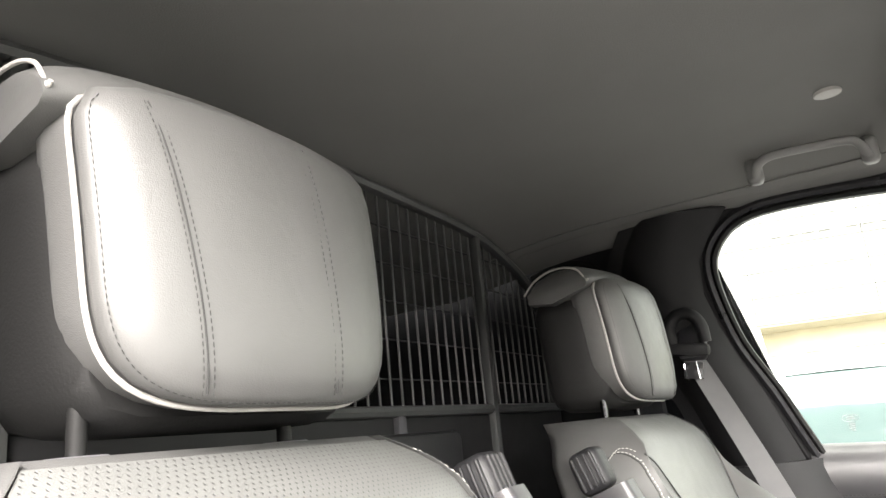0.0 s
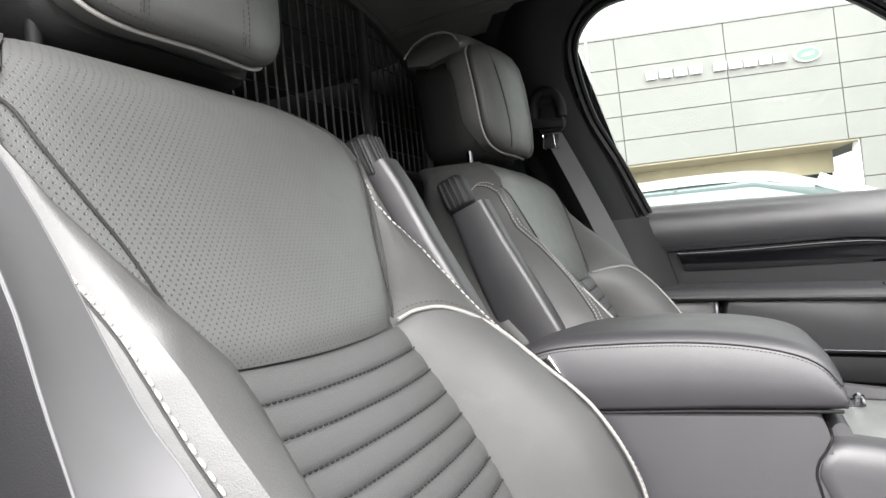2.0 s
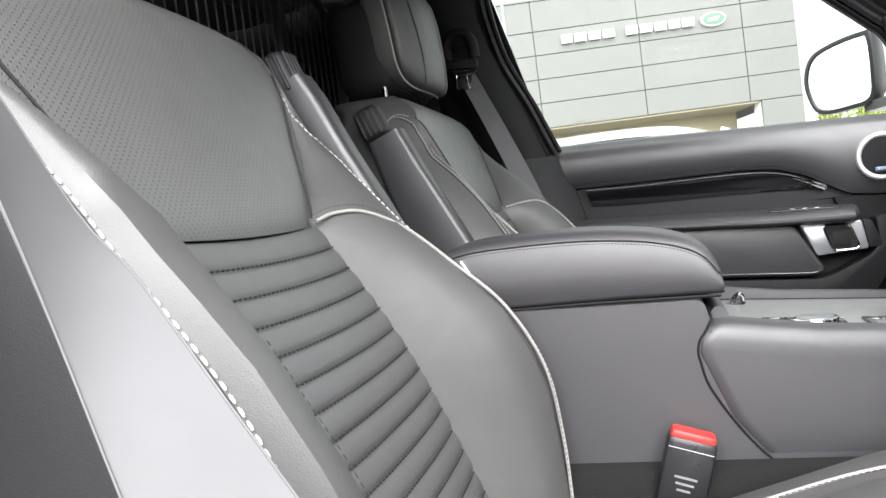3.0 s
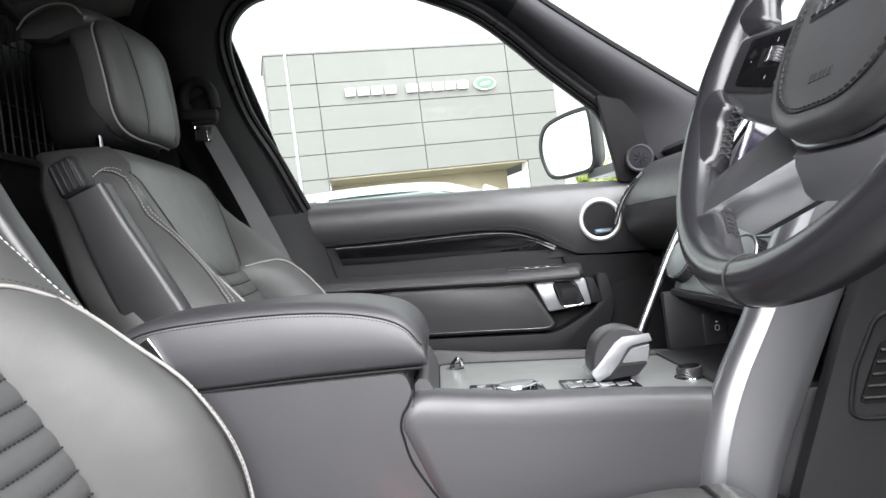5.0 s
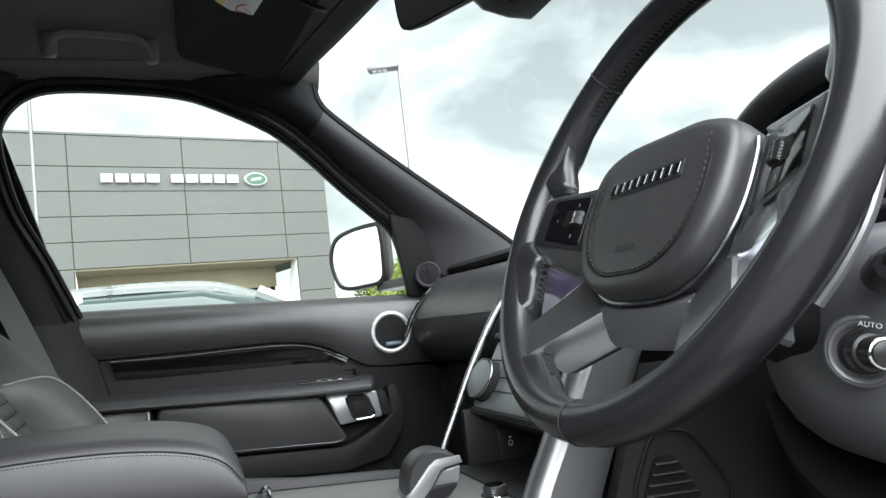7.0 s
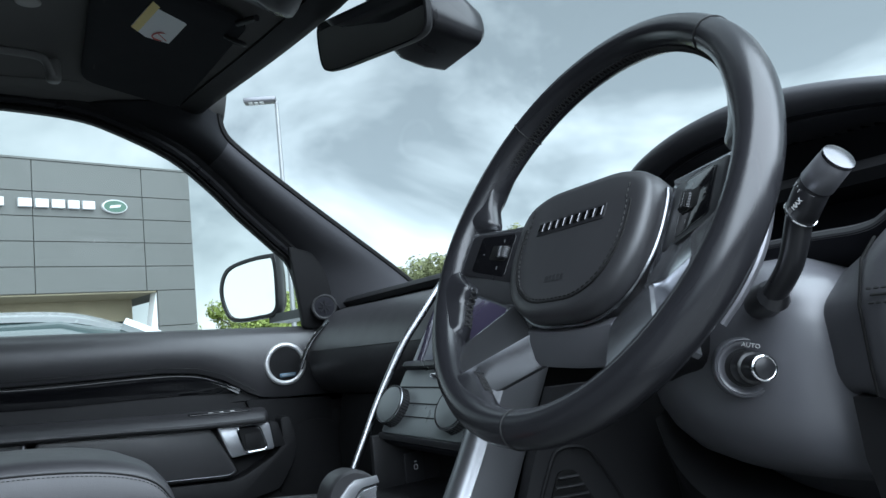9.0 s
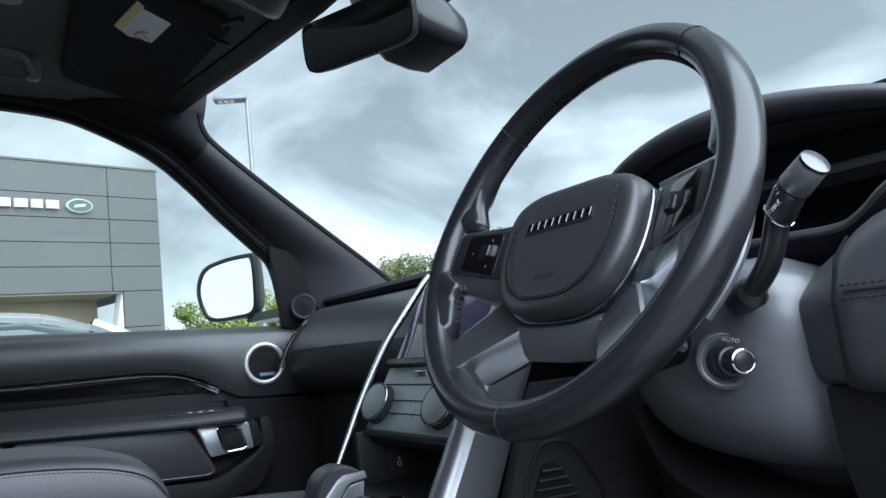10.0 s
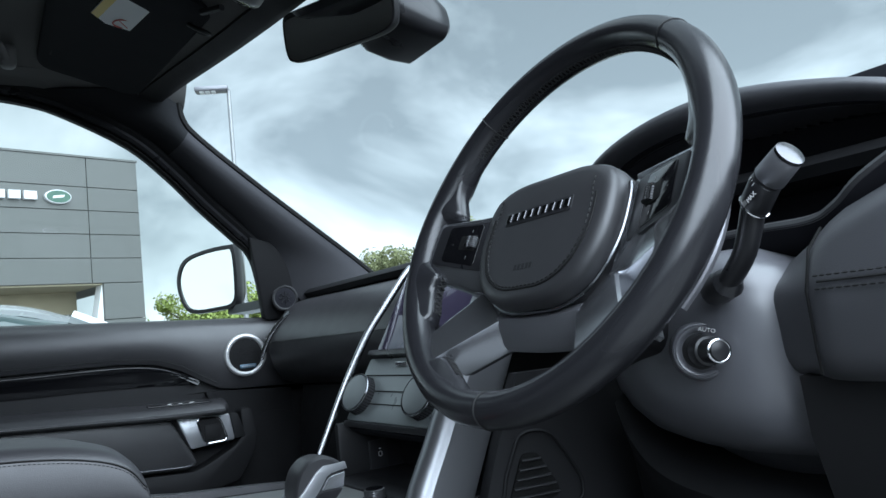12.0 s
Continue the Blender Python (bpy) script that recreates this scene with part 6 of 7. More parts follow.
    # upper edge of the knee panel, curving round under the column
    rim = spline([(0.572, -0.285, 0.985), (0.563, -0.308, 0.950), (0.556, -0.345, 0.922), (0.550, -0.40, 0.909), (0.548, -0.47, 0.906), (0.550, -0.545, 0.912)], 5)
    rows = [[(0.66, p.y, p.z + 0.03), (0.60, p.y, p.z + 0.008), (p.x + 0.006, p.y, p.z + 0.003), (p.x, p.y, p.z - 0.004), (p.x + 0.004, p.y, p.z - 0.014), (0.59, p.y, p.z - 0.06), (0.64, p.y, 0.60)] for p in rim]
    part("column_underside", sheet(rows, -0.006), PLASTIC_DARK, root, "dark moulded edge under the column", 60)
    return root


dashboard()


# ---- steering wheel ----
WC, WN, WP = Vector((0.383, -0.400, 1.172)), Vector((-0.886, 0, 0.463)), Vector((0.463, 0, 0.886))


def wheel_at(u, v, n=0.0):
    return WC + Vector((0, 1, 0)) * u + WP * v + WN * n


def steering_wheel():
    root = thing("steering_wheel", "black leather multifunction steering wheel with satin spokes", "steering wheel")
    R, n = 0.1712, 96

    def rim_ring(a, grow=0.0, k=14):
        # fatter thumb grips where the upper spokes join, leaner at the foot
        deg = math.degrees(a) % 360
        bulge = 0.0028 * sum(math.exp(-((deg - g) / 14) ** 2) for g in (22, 158)) + 0.0016 * sum(math.exp(-((deg - g) / 20) ** 2) for g in (325, 215))
        out = []
        for j in range(k):
            b = 2 * math.pi * j / k
            rr = 0.0141 + grow + bulge * (1 if math.cos(b) < 0 else 0.3)
            rad = R - bulge * 0.4 + rr * math.cos(b)
            out.append(wheel_at(rad * math.cos(a), rad * math.sin(a), -0.008 + (0.0165 + grow) * math.sin(b)))
        return out
    bm = bmesh.new()
    vs = [[bm.verts.new(p) for p in rim_ring(2 * math.pi * i / n)] for i in range(n)]
    for i in range(n):
        a, b = vs[i], vs[(i + 1) % n]
        for j in range(14):
            bm.faces.new((a[j], a[(j + 1) % 14], b[(j + 1) % 14], b[j]))
    rim = part("rim", bm, WHEEL_LEATHER, root, "black leather rim with cross stitching", 80)
    for deg in (47, 130, 268):
        a = radians(deg)
        part("rim_seam", tube(rim_ring(a, 0.0, 24), 0.0007, 6, True), THREAD_DARK, rim)
    # cross stitching inside the rim
    bm = bmesh.new()
    for i in range(92):
        a, a2 = radians(12 + 1.7 * i), radians(13.15 + 1.7 * i)
        for s in (-1, 1):
            p = wheel_at((R - 0.0150) * math.cos(a), (R - 0.0150) * math.sin(a), -0.008 - 0.0035 * s)
            q = wheel_at((R - 0.0150) * math.cos(a2), (R - 0.0150) * math.sin(a2), -0.008 + 0.0035 * s)
            tube([p, q], 0.0006, 5, bm=bm)
    tagged(part("cross_stitching", bm, THREAD_DARK, rim, recalc=False), kind="stuff")

    def plate(poly, n0, n1, bev, name, mat, parent, label="", rr=0.006):
        return part(name, prism(rounded(poly, rr), lambda u, v, d: wheel_at(u, v, d), n0, n1, bev), mat, parent, label)

    # airbag cover
    def hub_at(u, v, n=0.0):
        return wheel_at(u * 0.965, v, n + 0.004)

    hub_poly = rounded([(-0.052, 0.040), (0.052, 0.040), (0.083, 0.026), (0.085, -0.026), (0.068, -0.064), (0.035, -0.082), (-0.035, -0.082), (-0.068, -0.064), (-0.085, -0.026), (-0.083, 0.026)], 0.022, 5)
    rings = []
    for d, s in ((-0.070, 0.95), (-0.045, 0.985), (-0.028, 1.0), (-0.019, 0.985), (-0.014, 0.94), (-0.0125, 0.85), (-0.0115, 0.5)):
        rings.append([hub_at(u * s, -0.02 + (v + 0.02) * s, d) for u, v in hub_poly])
    hub = part("airbag_cover", loft(rings), LEATHER_SOFT, root, "black stitched airbag cover with a bright name bar", 50)
    inset = [(u * 0.75, -0.020 + (v + 0.020) * 0.76) for u, v in hub_poly]
    low = [p for p in inset if p[1] < 0.012]
    brk = max(range(len(low)), key=lambda i: (Vector(low[i]) - Vector(low[i - 1])).length)
    low = low[brk:] + low[:brk]
    ends = (-1, 1) if low[0][0] < 0 else (1, -1)
    low = [(ends[0] * 0.058, 0.030), (ends[0] * 0.061, 0.022)] + low + [(ends[1] * 0.061, 0.022), (ends[1] * 0.058, 0.030)]

    def on_cover(u, v, lift):
        s = max(abs(u) / 0.085, abs(v + 0.02) / 0.061)
        n = lerp_table([(0.0, -0.0113), (0.5, -0.0115), (0.85, -0.0125), (0.94, -0.014), (0.985, -0.019), (1.0, -0.028)], s)
        return hub_at(u, v, n + lift)
    path = spline([on_cover(u, v, 0.0006) for u, v in low[1:-1]], 3)
    part("cover_stitching", stitches(path, 0.0050, 0.0036, 0.0007), THREAD_DARK, hub)
    part("cover_seam", tube(spline([on_cover(u * 1.06, -0.02 + (v + 0.02) * 1.045, 0.0001) for u, v in low[3:-3]], 3), 0.0009, 5), RUBBER, hub)
    part("name_bar", prism(rounded([(-0.040, -0.0055), (0.047, -0.0055), (0.047, 0.0085), (-0.040, 0.0085)], 0.002), hub_at, -0.013, -0.0108, 0.0005), SATIN_BLACK, hub, "recessed name bar with raised bright bars")
    for i in range(9):
        u = 0.0415 - i * 0.0095
        part("raised_bar", prism([(u - 0.0030, -0.0025), (u + 0.0034, -0.0025), (u + 0.0030, 0.0055), (u - 0.0034, 0.0055)], hub_at, -0.0112, -0.0100, 0.0004, 1), CAP_METAL, hub)
    for i in range(5):
        part("faint_bar", prism([(0.012 - i * 0.005, -0.052), (0.0155 - i * 0.005, -0.052), (0.0155 - i * 0.005, -0.047), (0.012 - i * 0.005, -0.047)], hub_at, -0.0125, -0.0112), PLASTIC, hub)
    # bright rim round the cover
    loop = [hub_at(u * 1.012, -0.02 + (v + 0.02) * 1.012, -0.030) for u, v in hub_poly if v < 0.02]
    k = max(range(len(loop)), key=lambda i: (loop[i] - loop[i - 1]).length)
    loop = loop[k:] + loop[:k]
    part("bright_edge", tube(loop, 0.0017, 8), BAR_CHROME, hub, "thin chrome edge round the cover")
    # switch packs and upper spokes, rising from the hub out to the rim
    def dished(base, rise, start):
        return lambda u, v, n: wheel_at(u, v, base + rise * max(0.0, abs(u) - start) + n)
    up_at = dished(-0.030, 0.34, 0.084)
    for s in (1, -1):
        frame_poly = rounded([(s * 0.078, 0.027), (s * 0.150, 0.021), (s * 0.163, 0.018), (s * 0.166, -0.034), (s * 0.150, -0.042), (s * 0.122, -0.049), (s * 0.098, -0.056), (s * 0.072, -0.062)], 0.006)
        up = part("upper_spoke", prism(frame_poly, up_at, -0.016, 0.0, 0.004), SPOKE_METAL, root, "satin metal spoke carrying the switches")
        part("switch_pack", prism(rounded([(s * 0.086, 0.020), (s * 0.152, 0.015), (s * 0.153, -0.027), (s * 0.086, -0.035)], 0.005), up_at, -0.002, 0.0026, 0.0012), SATIN_BLACK, up, "black switch pack with a ribbed roller")
        part("pack_field", prism(rounded([(s * 0.102, 0.016), (s * 0.140, 0.013), (s * 0.141, -0.024), (s * 0.102, -0.029)], 0.004), up_at, 0.002, 0.0033, 0.0005), GLOSS_BLACK, up)
        part("roller_well", prism(rounded([(s * 0.106, 0.004), (s * 0.124, 0.003), (s * 0.124, -0.012), (s * 0.106, -0.013)], 0.002), up_at, 0.003, 0.0038, 0.0003), RUBBER, up)
        part("roller", tube([up_at(s * 0.110, 0.001, 0.002), up_at(s * 0.110, -0.010, 0.002)], 0.0062, 14), KNURL, up, "ribbed bright roller")
        for i in range(5):
            part("roller_rib", tube([up_at(s * (0.1055 + 0.0022 * i), 0.0012, 0.0082 - 0.0007 * abs(i - 2)), up_at(s * (0.1055 + 0.0022 * i), -0.0102, 0.0082 - 0.0007 * abs(i - 2))], 0.0006, 5), CHROME, up)
        for u, v, a, b in ((0.113, 0.0085, 0.0003, 0.003), (0.113, -0.020, 0.0003, 0.003), (0.132, -0.006, 0.0003, 0.001)):
            part("switch_mark", prism([(s * (u - a), v - b / 2), (s * (u + a), v - b / 2), (s * (u + a), v + b / 2), (s * (u - a), v + b / 2)], up_at, 0.0033, 0.0034), GREY_PRINT, up)
        # lower satin spokes: two facets meeting in a ridge
        def local(p):
            return wheel_at(s * p[0], p[1], p[2])
        T, H, HB = Vector((0.079, -0.053, -0.029)), Vector((0.0475, -0.0850, -0.030)), Vector((0.047, -0.101, -0.052))
        U, E, LB = Vector((0.122, -0.108, -0.006)), Vector((0.0880, -0.1295, -0.002)), Vector((0.086, -0.132, -0.036))
        rows = []
        for i in range(5):
            k = i / 4
            a, b, c = T.lerp(U, k), H.lerp(E, k), HB.lerp(LB, k)
            da, dc = (a - b).normalized(), (c - b).normalized()
            rows.append([local(p) for p in (a + Vector((0.004, 0.003, -0.036)), a + Vector((0.0012, 0.001, -0.0015)), a - da * 0.0012, b + da * 0.0010, b + (da + dc) * 0.0002, b + dc * 0.0010, c - dc * 0.0012, c + Vector((0, 0, -0.0025)), c + Vector((0, 0.004, -0.010)))])
        part("lower_spoke", sheet(rows if s > 0 else [r[::-1] for r in rows], -0.004), SPOKE_METAL, root, "satin metal lower spoke with a ridge", 16)
        # leather swelling of the rim round both spoke ends
        INNER = [(-84, 0.160), (-74, 0.1560), (-66, 0.1515), (-60, 0.1495), (-57, 0.1500), (-55, 0.154), (-53.5, 0.1590), (-52, 0.1620), (-37, 0.1620), (-35.5, 0.157), (-34, 0.151), (-31, 0.1485), (-26, 0.1480), (-22, 0.1465), (-19, 0.1415), (-17, 0.1385), (-14, 0.1450), (-10, 0.155), (-6, 0.162)]
        TOP = [(-84, -0.005), (-66, -0.008), (-58, -0.008), (-53, -0.004), (-37, -0.004), (-32, -0.008), (-22, -0.007), (-17, -0.003), (-6, -0.004)]
        THUMB = [(6, 0.164), (8, 0.153), (9.5, 0.1425), (11, 0.1380), (13, 0.1405), (16, 0.1460), (20, 0.1505), (26, 0.1545), (36, 0.164)]
        THUMB_TOP = [(6, -0.013), (12, -0.014), (17, -0.008), (23, -0.003), (36, 0.001)]
        for first, count, step, table, height in ((6, 41, 0.75, THUMB, THUMB_TOP), (-84, 105, 0.75, INNER, TOP)):
            rows = []
            for i in range(count):
                d = first + step * i
                soft = 1.0 if table is THUMB else 0.5
                ri = sum(lerp_table(table, d + q * soft) for q in (-2.4, -1.2, 0.0, 1.2, 2.4)) / 5
                nt = sum(lerp_table(height, d + q) for q in (-4, -2, 0, 2, 4)) / 5
                ca, sa = s * math.cos(radians(d)), math.sin(radians(d))
                span = 0.1665 - ri
                prof = [(0.172, 0.0), (0.1690, 0.0055), (0.1665, 0.0062)] + [(0.1665 - span * q, 0.0062 + (nt - 0.0062) * (0.6 * q + 0.4 * q * q)) for q in (0.2, 0.4, 0.6, 0.8, 0.93)] + [(ri + 0.0004, nt - 0.0022), (ri, nt - 0.006), (ri + 0.001, nt - 0.012), (max(ri + 0.006, 0.158), -0.0232), (0.168, -0.0240)]
                rows.append([wheel_at(ca * r, sa * r, n) for r, n in prof])
            g = part("rim_gusset", loft(rows if s > 0 else [r[::-1] for r in rows]), WHEEL_LEATHER, root, "leather swelling where the spokes meet the rim", 75)
        bm = bmesh.new()
        for lo, hi in ((-32, -17), (-67, -57)):
            d = lo
            while d < hi:
                r0, r1 = lerp_table(INNER, d) + 0.0003, lerp_table(INNER, d + 1.6) + 0.0003
                for n0, n1 in ((-0.0185, -0.0105), (-0.0105, -0.0185)):
                    p = [wheel_at(s * r * math.cos(radians(q)), r * math.sin(radians(q)), n) for r, q, n in ((r0, d, n0), (r1, d + 1.6, n1))]
                    tube(p, 0.0011, 5, bm=bm)
                d += 2.2
        tagged(part("gusset_stitching", bm, THREAD_DARK, g, recalc=False), kind="stuff")
    # bridge gets a darker metal than the spokes, for its dim reflection
    rows = []
    for i in range(13):
        u = 0.0505 - 0.101 * i / 12
        w = 0.0025 * (1 - (u / 0.05) ** 2)
        rows.append([wheel_at(u, v - w, n) for v, n in ((-0.070, -0.052), (-0.0765, -0.040), (-0.0800, -0.0345), (-0.0835, -0.0330), (-0.0865, -0.0350), (-0.093, -0.0415), (-0.0995, -0.0470), (-0.101, -0.0500), (-0.098, -0.058))])
    part("bottom_bridge", sheet(rows, -0.004), GREY_METAL, root, "satin bridge under the airbag cover, dim reflection in its colour", 40)
    # paddle behind the rim
    loop = spline([wheel_at(-0.160, 0.02, -0.032), wheel_at(-0.166, -0.015, -0.032), wheel_at(-0.165, -0.045, -0.032), wheel_at(-0.157, -0.070, -0.032), wheel_at(-0.146, -0.090, -0.032)], 6)
    part("shift_paddle", tube(loop, 0.0022, 8, flat=1.6), GREY_METAL, root, "satin silver shift paddle")
    # column shroud
    rings = []
    for d, s in ((-0.055, 0.7), (-0.062, 0.95), (-0.075, 1.0), (-0.13, 1.0), (-0.20, 1.0), (-0.26, 1.0)):
        prof = rounded([(-0.040, -0.052), (0.045, -0.052), (0.052, 0.0), (0.045, 0.042), (-0.040, 0.042), (-0.046, 0.0)], 0.020, 4)
        rings.append([wheel_at(u * s, -0.02 + v * s, d) for u, v in prof])
    part("column_shroud", loft(rings), PLASTIC, root, "black steering column shroud", 50)
    return root


steering_wheel()


def stalk():
    root = thing("wiper_stalk", "black wiper stalk with a satin silver tip", "control stalk")
    a, b, c, d, e = [Vector(p) for p in ((0.478, -0.492, 1.087), (0.459, -0.519, 1.092), (0.441, -0.560, 1.141), (0.437, -0.574, 1.155), (0.432, -0.5975, 1.1695))]
    part("stalk_base", tube([a, a.lerp(b, 0.5), b, b + Vector((0, -0.004, 0.004))], [0.011, 0.0125, 0.012, 0.008], 14), SATIN_BLACK, root)
    part("stalk_arm", tube(spline([b, b.lerp(c, 0.5) + Vector((0, -0.003, -0.004)), c], 5), 0.0088, 14, flat=0.9), SATIN_BLACK, root)
    t = (e - d).normalized()
    part("stalk_collar", tube([c - t * 0.002, c + t * 0.002, d, d + t * 0.002], [0.0085, 0.0108, 0.0108, 0.0100], 18), SATIN_BLACK, root, "printed black collar")
    part("collar_ring", ring(c + t * 0.001, t, 0.0107, 0.0008, 24, 6), CHROME, root)
    part("stalk_barrel", tube([d, d + t * 0.0015, d.lerp(e, 0.12), d.lerp(e, 0.16)], [0.0098, 0.0102, 0.0106, 0.0102], 20), SATIN_BLACK, root)
    part("stalk_tip", tube([d.lerp(e, 0.15), d.lerp(e, 0.19), d.lerp(e, 0.86), d.lerp(e, 0.90)], [0.0104, 0.0112, 0.0104, 0.0098], 22), GREY_METAL, root, "dark satin end sleeve")
    part("stalk_cap", tube([d.lerp(e, 0.89), d.lerp(e, 0.91), d.lerp(e, 0.98), e, e + t * 0.0008], [0.0098, 0.0104, 0.0101, 0.0086, 0.0040], 24), CAP_METAL, root, "bright domed end cap")
    side = Vector((-1, -0.25, 0.2)).normalized()
    nz = (side - t * side.dot(t)).normalized()
    right = t.cross(nz).normalized()
    rot = Matrix((t, -right, nz)).transposed().to_4x4()
    text_on("max_mark", "MAX", 0.0042, Matrix.Translation(c.lerp(d, 0.58) + nz * 0.0107 + right * 0.0025) @ rot, WHITE_PRINT, root)
    part("print_bar", box((0, 0, 0), (0.003, 0.003, 0.0006), m=Matrix.Translation(c.lerp(d, 0.22) + nz * 0.0107) @ rot), GREY_PRINT, root)
    for k in (-0.0060, -0.0035, -0.0005):
        part("print_tick", box((0, 0, 0), (0.0026, 0.0005, 0.0006), m=Matrix.Translation(c.lerp(d, 0.95) + nz * (0.0106 - abs(k) * 0.25) + right * k) @ rot), WHITE_PRINT, root)



stalk()


# ---- fittings under the roof ----
def grab_handle():
    root = thing("grab_handle", "grey roof grab handle over the passenger door", "grab handle")
    pts = spline([(-0.098, 0.462, 1.598), (-0.093, 0.456, 1.612), (-0.082, 0.450, 1.620), (-0.060, 0.447, 1.6225), (0.0, 0.447, 1.619), (0.030, 0.447, 1.616), (0.046, 0.450, 1.609), (0.056, 0.462, 1.589)], 5)
    part("grip", tube(pts, 0.0075, 10, flat=0.8), TRIM_LIGHT, root)
    for x, z in ((-0.099, 1.600), (0.058, 1.590)):
        part("handle_mount", box((x, 0.470, z + 0.010), (0.024, 0.026, 0.042), 0.009, 3), TRIM_LIGHT, root)


grab_handle()


def ceiling_button():
    root = thing("ceiling_microphone", "small pale round cover on the headliner", "ceiling cover")
    z = headliner_z(0.02, 0.31)
    part("cover", disc((0.023, 0.318, z + 0.002), (0, 0.05, -1), 0.0175, 0.006, 28, 0.002), PIPING, root)


ceiling_button()


def sun_visor():
    root = thing("sun_visor", "dark fabric sun visor folded against the headliner", "sun visor")

    def put(u, v, d):
        return Vector((u, v, headliner_z(u, v) - 0.010 - d))
    out = rounded([(0.100, 0.150), (0.305, 0.150), (0.270, 0.545), (0.100, 0.500)], 0.03, 5)
    c = (0.19, 0.34)
    rings = []
    for d, s in ((-0.004, 0.95), (0.0, 1.0), (0.008, 1.0), (0.012, 0.96), (0.0135, 0.85), (0.014, 0.4)):
        rings.append([put(c[0] + (u - c[0]) * s, c[1] + (v - c[1]) * s, d) for u, v in out])
    part("visor_pad", loft(rings), VISOR, root)
    lab = part("warning_label", prism([(0.159, 0.285), (0.179, 0.182), (0.229, 0.222), (0.211, 0.331)], put, 0.0135, 0.0150), WHITE_LABEL, root, "white and yellow airbag warning sticker")
    part("yellow_band", prism([(0.159, 0.285), (0.179, 0.182), (0.190, 0.1907), (0.170, 0.295)], put, 0.0151, 0.0156), YELLOW_LABEL, lab)
    cc = put(0.203, 0.287, 0.0158)
    part("warning_circle", ring(cc, (0, 0, 1), 0.014, 0.0012, 28, 5), RED_PRINT, lab)
    part("warning_bar", tube([put(0.195, 0.278, 0.0156), put(0.211, 0.296, 0.0156)], 0.001, 5), RED_PRINT, lab)
    for i in range(4):
        part("print_bar", prism([(0.193 + i * 0.007, 0.220 + 0.005 * i), (0.197 + i * 0.007, 0.223 + 0.005 * i), (0.194 + i * 0.007, 0.248 + 0.004 * i), (0.190 + i * 0.007, 0.245 + 0.004 * i)], put, 0.0151, 0.0154), GREY_PRINT, lab)
    part("seam", tube([put(0.118, 0.17 + 0.01 * i, 0.014) for i in range(29)], 0.0012, 5), RUBBER, root)
    cl = part("visor_clip", tube(spline([put(0.280, 0.205, 0.016), put(0.288, 0.192, 0.024), put(0.302, 0.188, 0.024), put(0.308, 0.202, 0.018), put(0.296, 0.212, 0.016)], 5), 0.0035, 8), PLASTIC, root, "black plastic visor clip")
    part("visor_rod", tube([put(0.288, 0.16, 0.012), put(0.305, 0.12, 0.012)], 0.005, 8), PLASTIC, cl)


sun_visor()


def overhead_console():
    root = thing("overhead_console", "black overhead console with map lamps", "overhead console")
    out = rounded([(0.10, -0.115), (0.335, -0.115), (0.350, 0.095), (0.10, 0.095)], 0.03, 5)
    rings = []
    for d, s in ((0.0, 1.0), (0.010, 1.0), (0.020, 0.95), (0.024, 0.85), (0.025, 0.4)):
        rings.append([Vector((0.22 + (u - 0.22) * s, -0.01 + (v + 0.01) * s, headliner_z(u, v) + 0.002 - d)) for u, v in out])
    part("console_shell", loft(rings), SATIN_BLACK, root)
    for y in (-0.075, 0.055):
        part("map_lamp", box((0.27, y, headliner_z(0.27, y) - 0.024), (0.045, 0.035, 0.004), 0.002), PLASTIC, root)
    part("console_switch", box((0.305, 0.03, headliner_z(0.305, 0.03) - 0.0245), (0.016, 0.022, 0.004), 0.0015), SILVER, root)


overhead_console()


def rear_view_mirror():
    root = thing("rear_view_mirror", "frameless black rear-view mirror on the windscreen", "rear-view mirror")
    a, b = Vector((0.384, 0.092, 1.516)), Vector((0.452, -0.108, 1.501))
    mid = a.lerp(b, 0.5)
    ux = (b - a).normalized()
    nrm = Vector((-0.93, -0.33, -0.13)).normalized()
    nrm = (nrm - ux * nrm.dot(ux)).normalized()
    uz = nrm.cross(ux).normalized()
    if uz.z < 0:
        uz = -uz
    w, h = (b - a).length / 2, 0.0365
    out = rounded([(-w, -h * 0.75), (-w * 0.8, -h), (w * 0.8, -h), (w, -h * 0.7), (w, h * 0.8), (w * 0.9, h), (-w * 0.9, h), (-w, h * 0.8)], 0.026, 5)
    rings = []
    for d, s in ((0.0, 0.965), (0.001, 1.0), (-0.006, 1.01), (-0.016, 0.95), (-0.026, 0.72), (-0.030, 0.4)):
        rings.append([mid + ux * (u * s) + uz * (v * s) + nrm * d for u, v in out])
    part("mirror_case", loft(rings), PLASTIC_DARK, root)
    bm = bmesh.new()
    bm.faces.new([bm.verts.new(mid + ux * (u * 0.965) + uz * (v * 0.95) + nrm * 0.0015) for u, v in out])
    part("mirror_face", bm, MIRROR, root, "dark reflecting mirror face")
    part("mirror_stem", tube([mid - nrm * 0.025, mid - nrm * 0.04 + Vector((0, 0, 0.03)), Vector((0.455, -0.02, 1.572))], 0.012, 10), SATIN_BLACK, root)


rear_view_mirror()


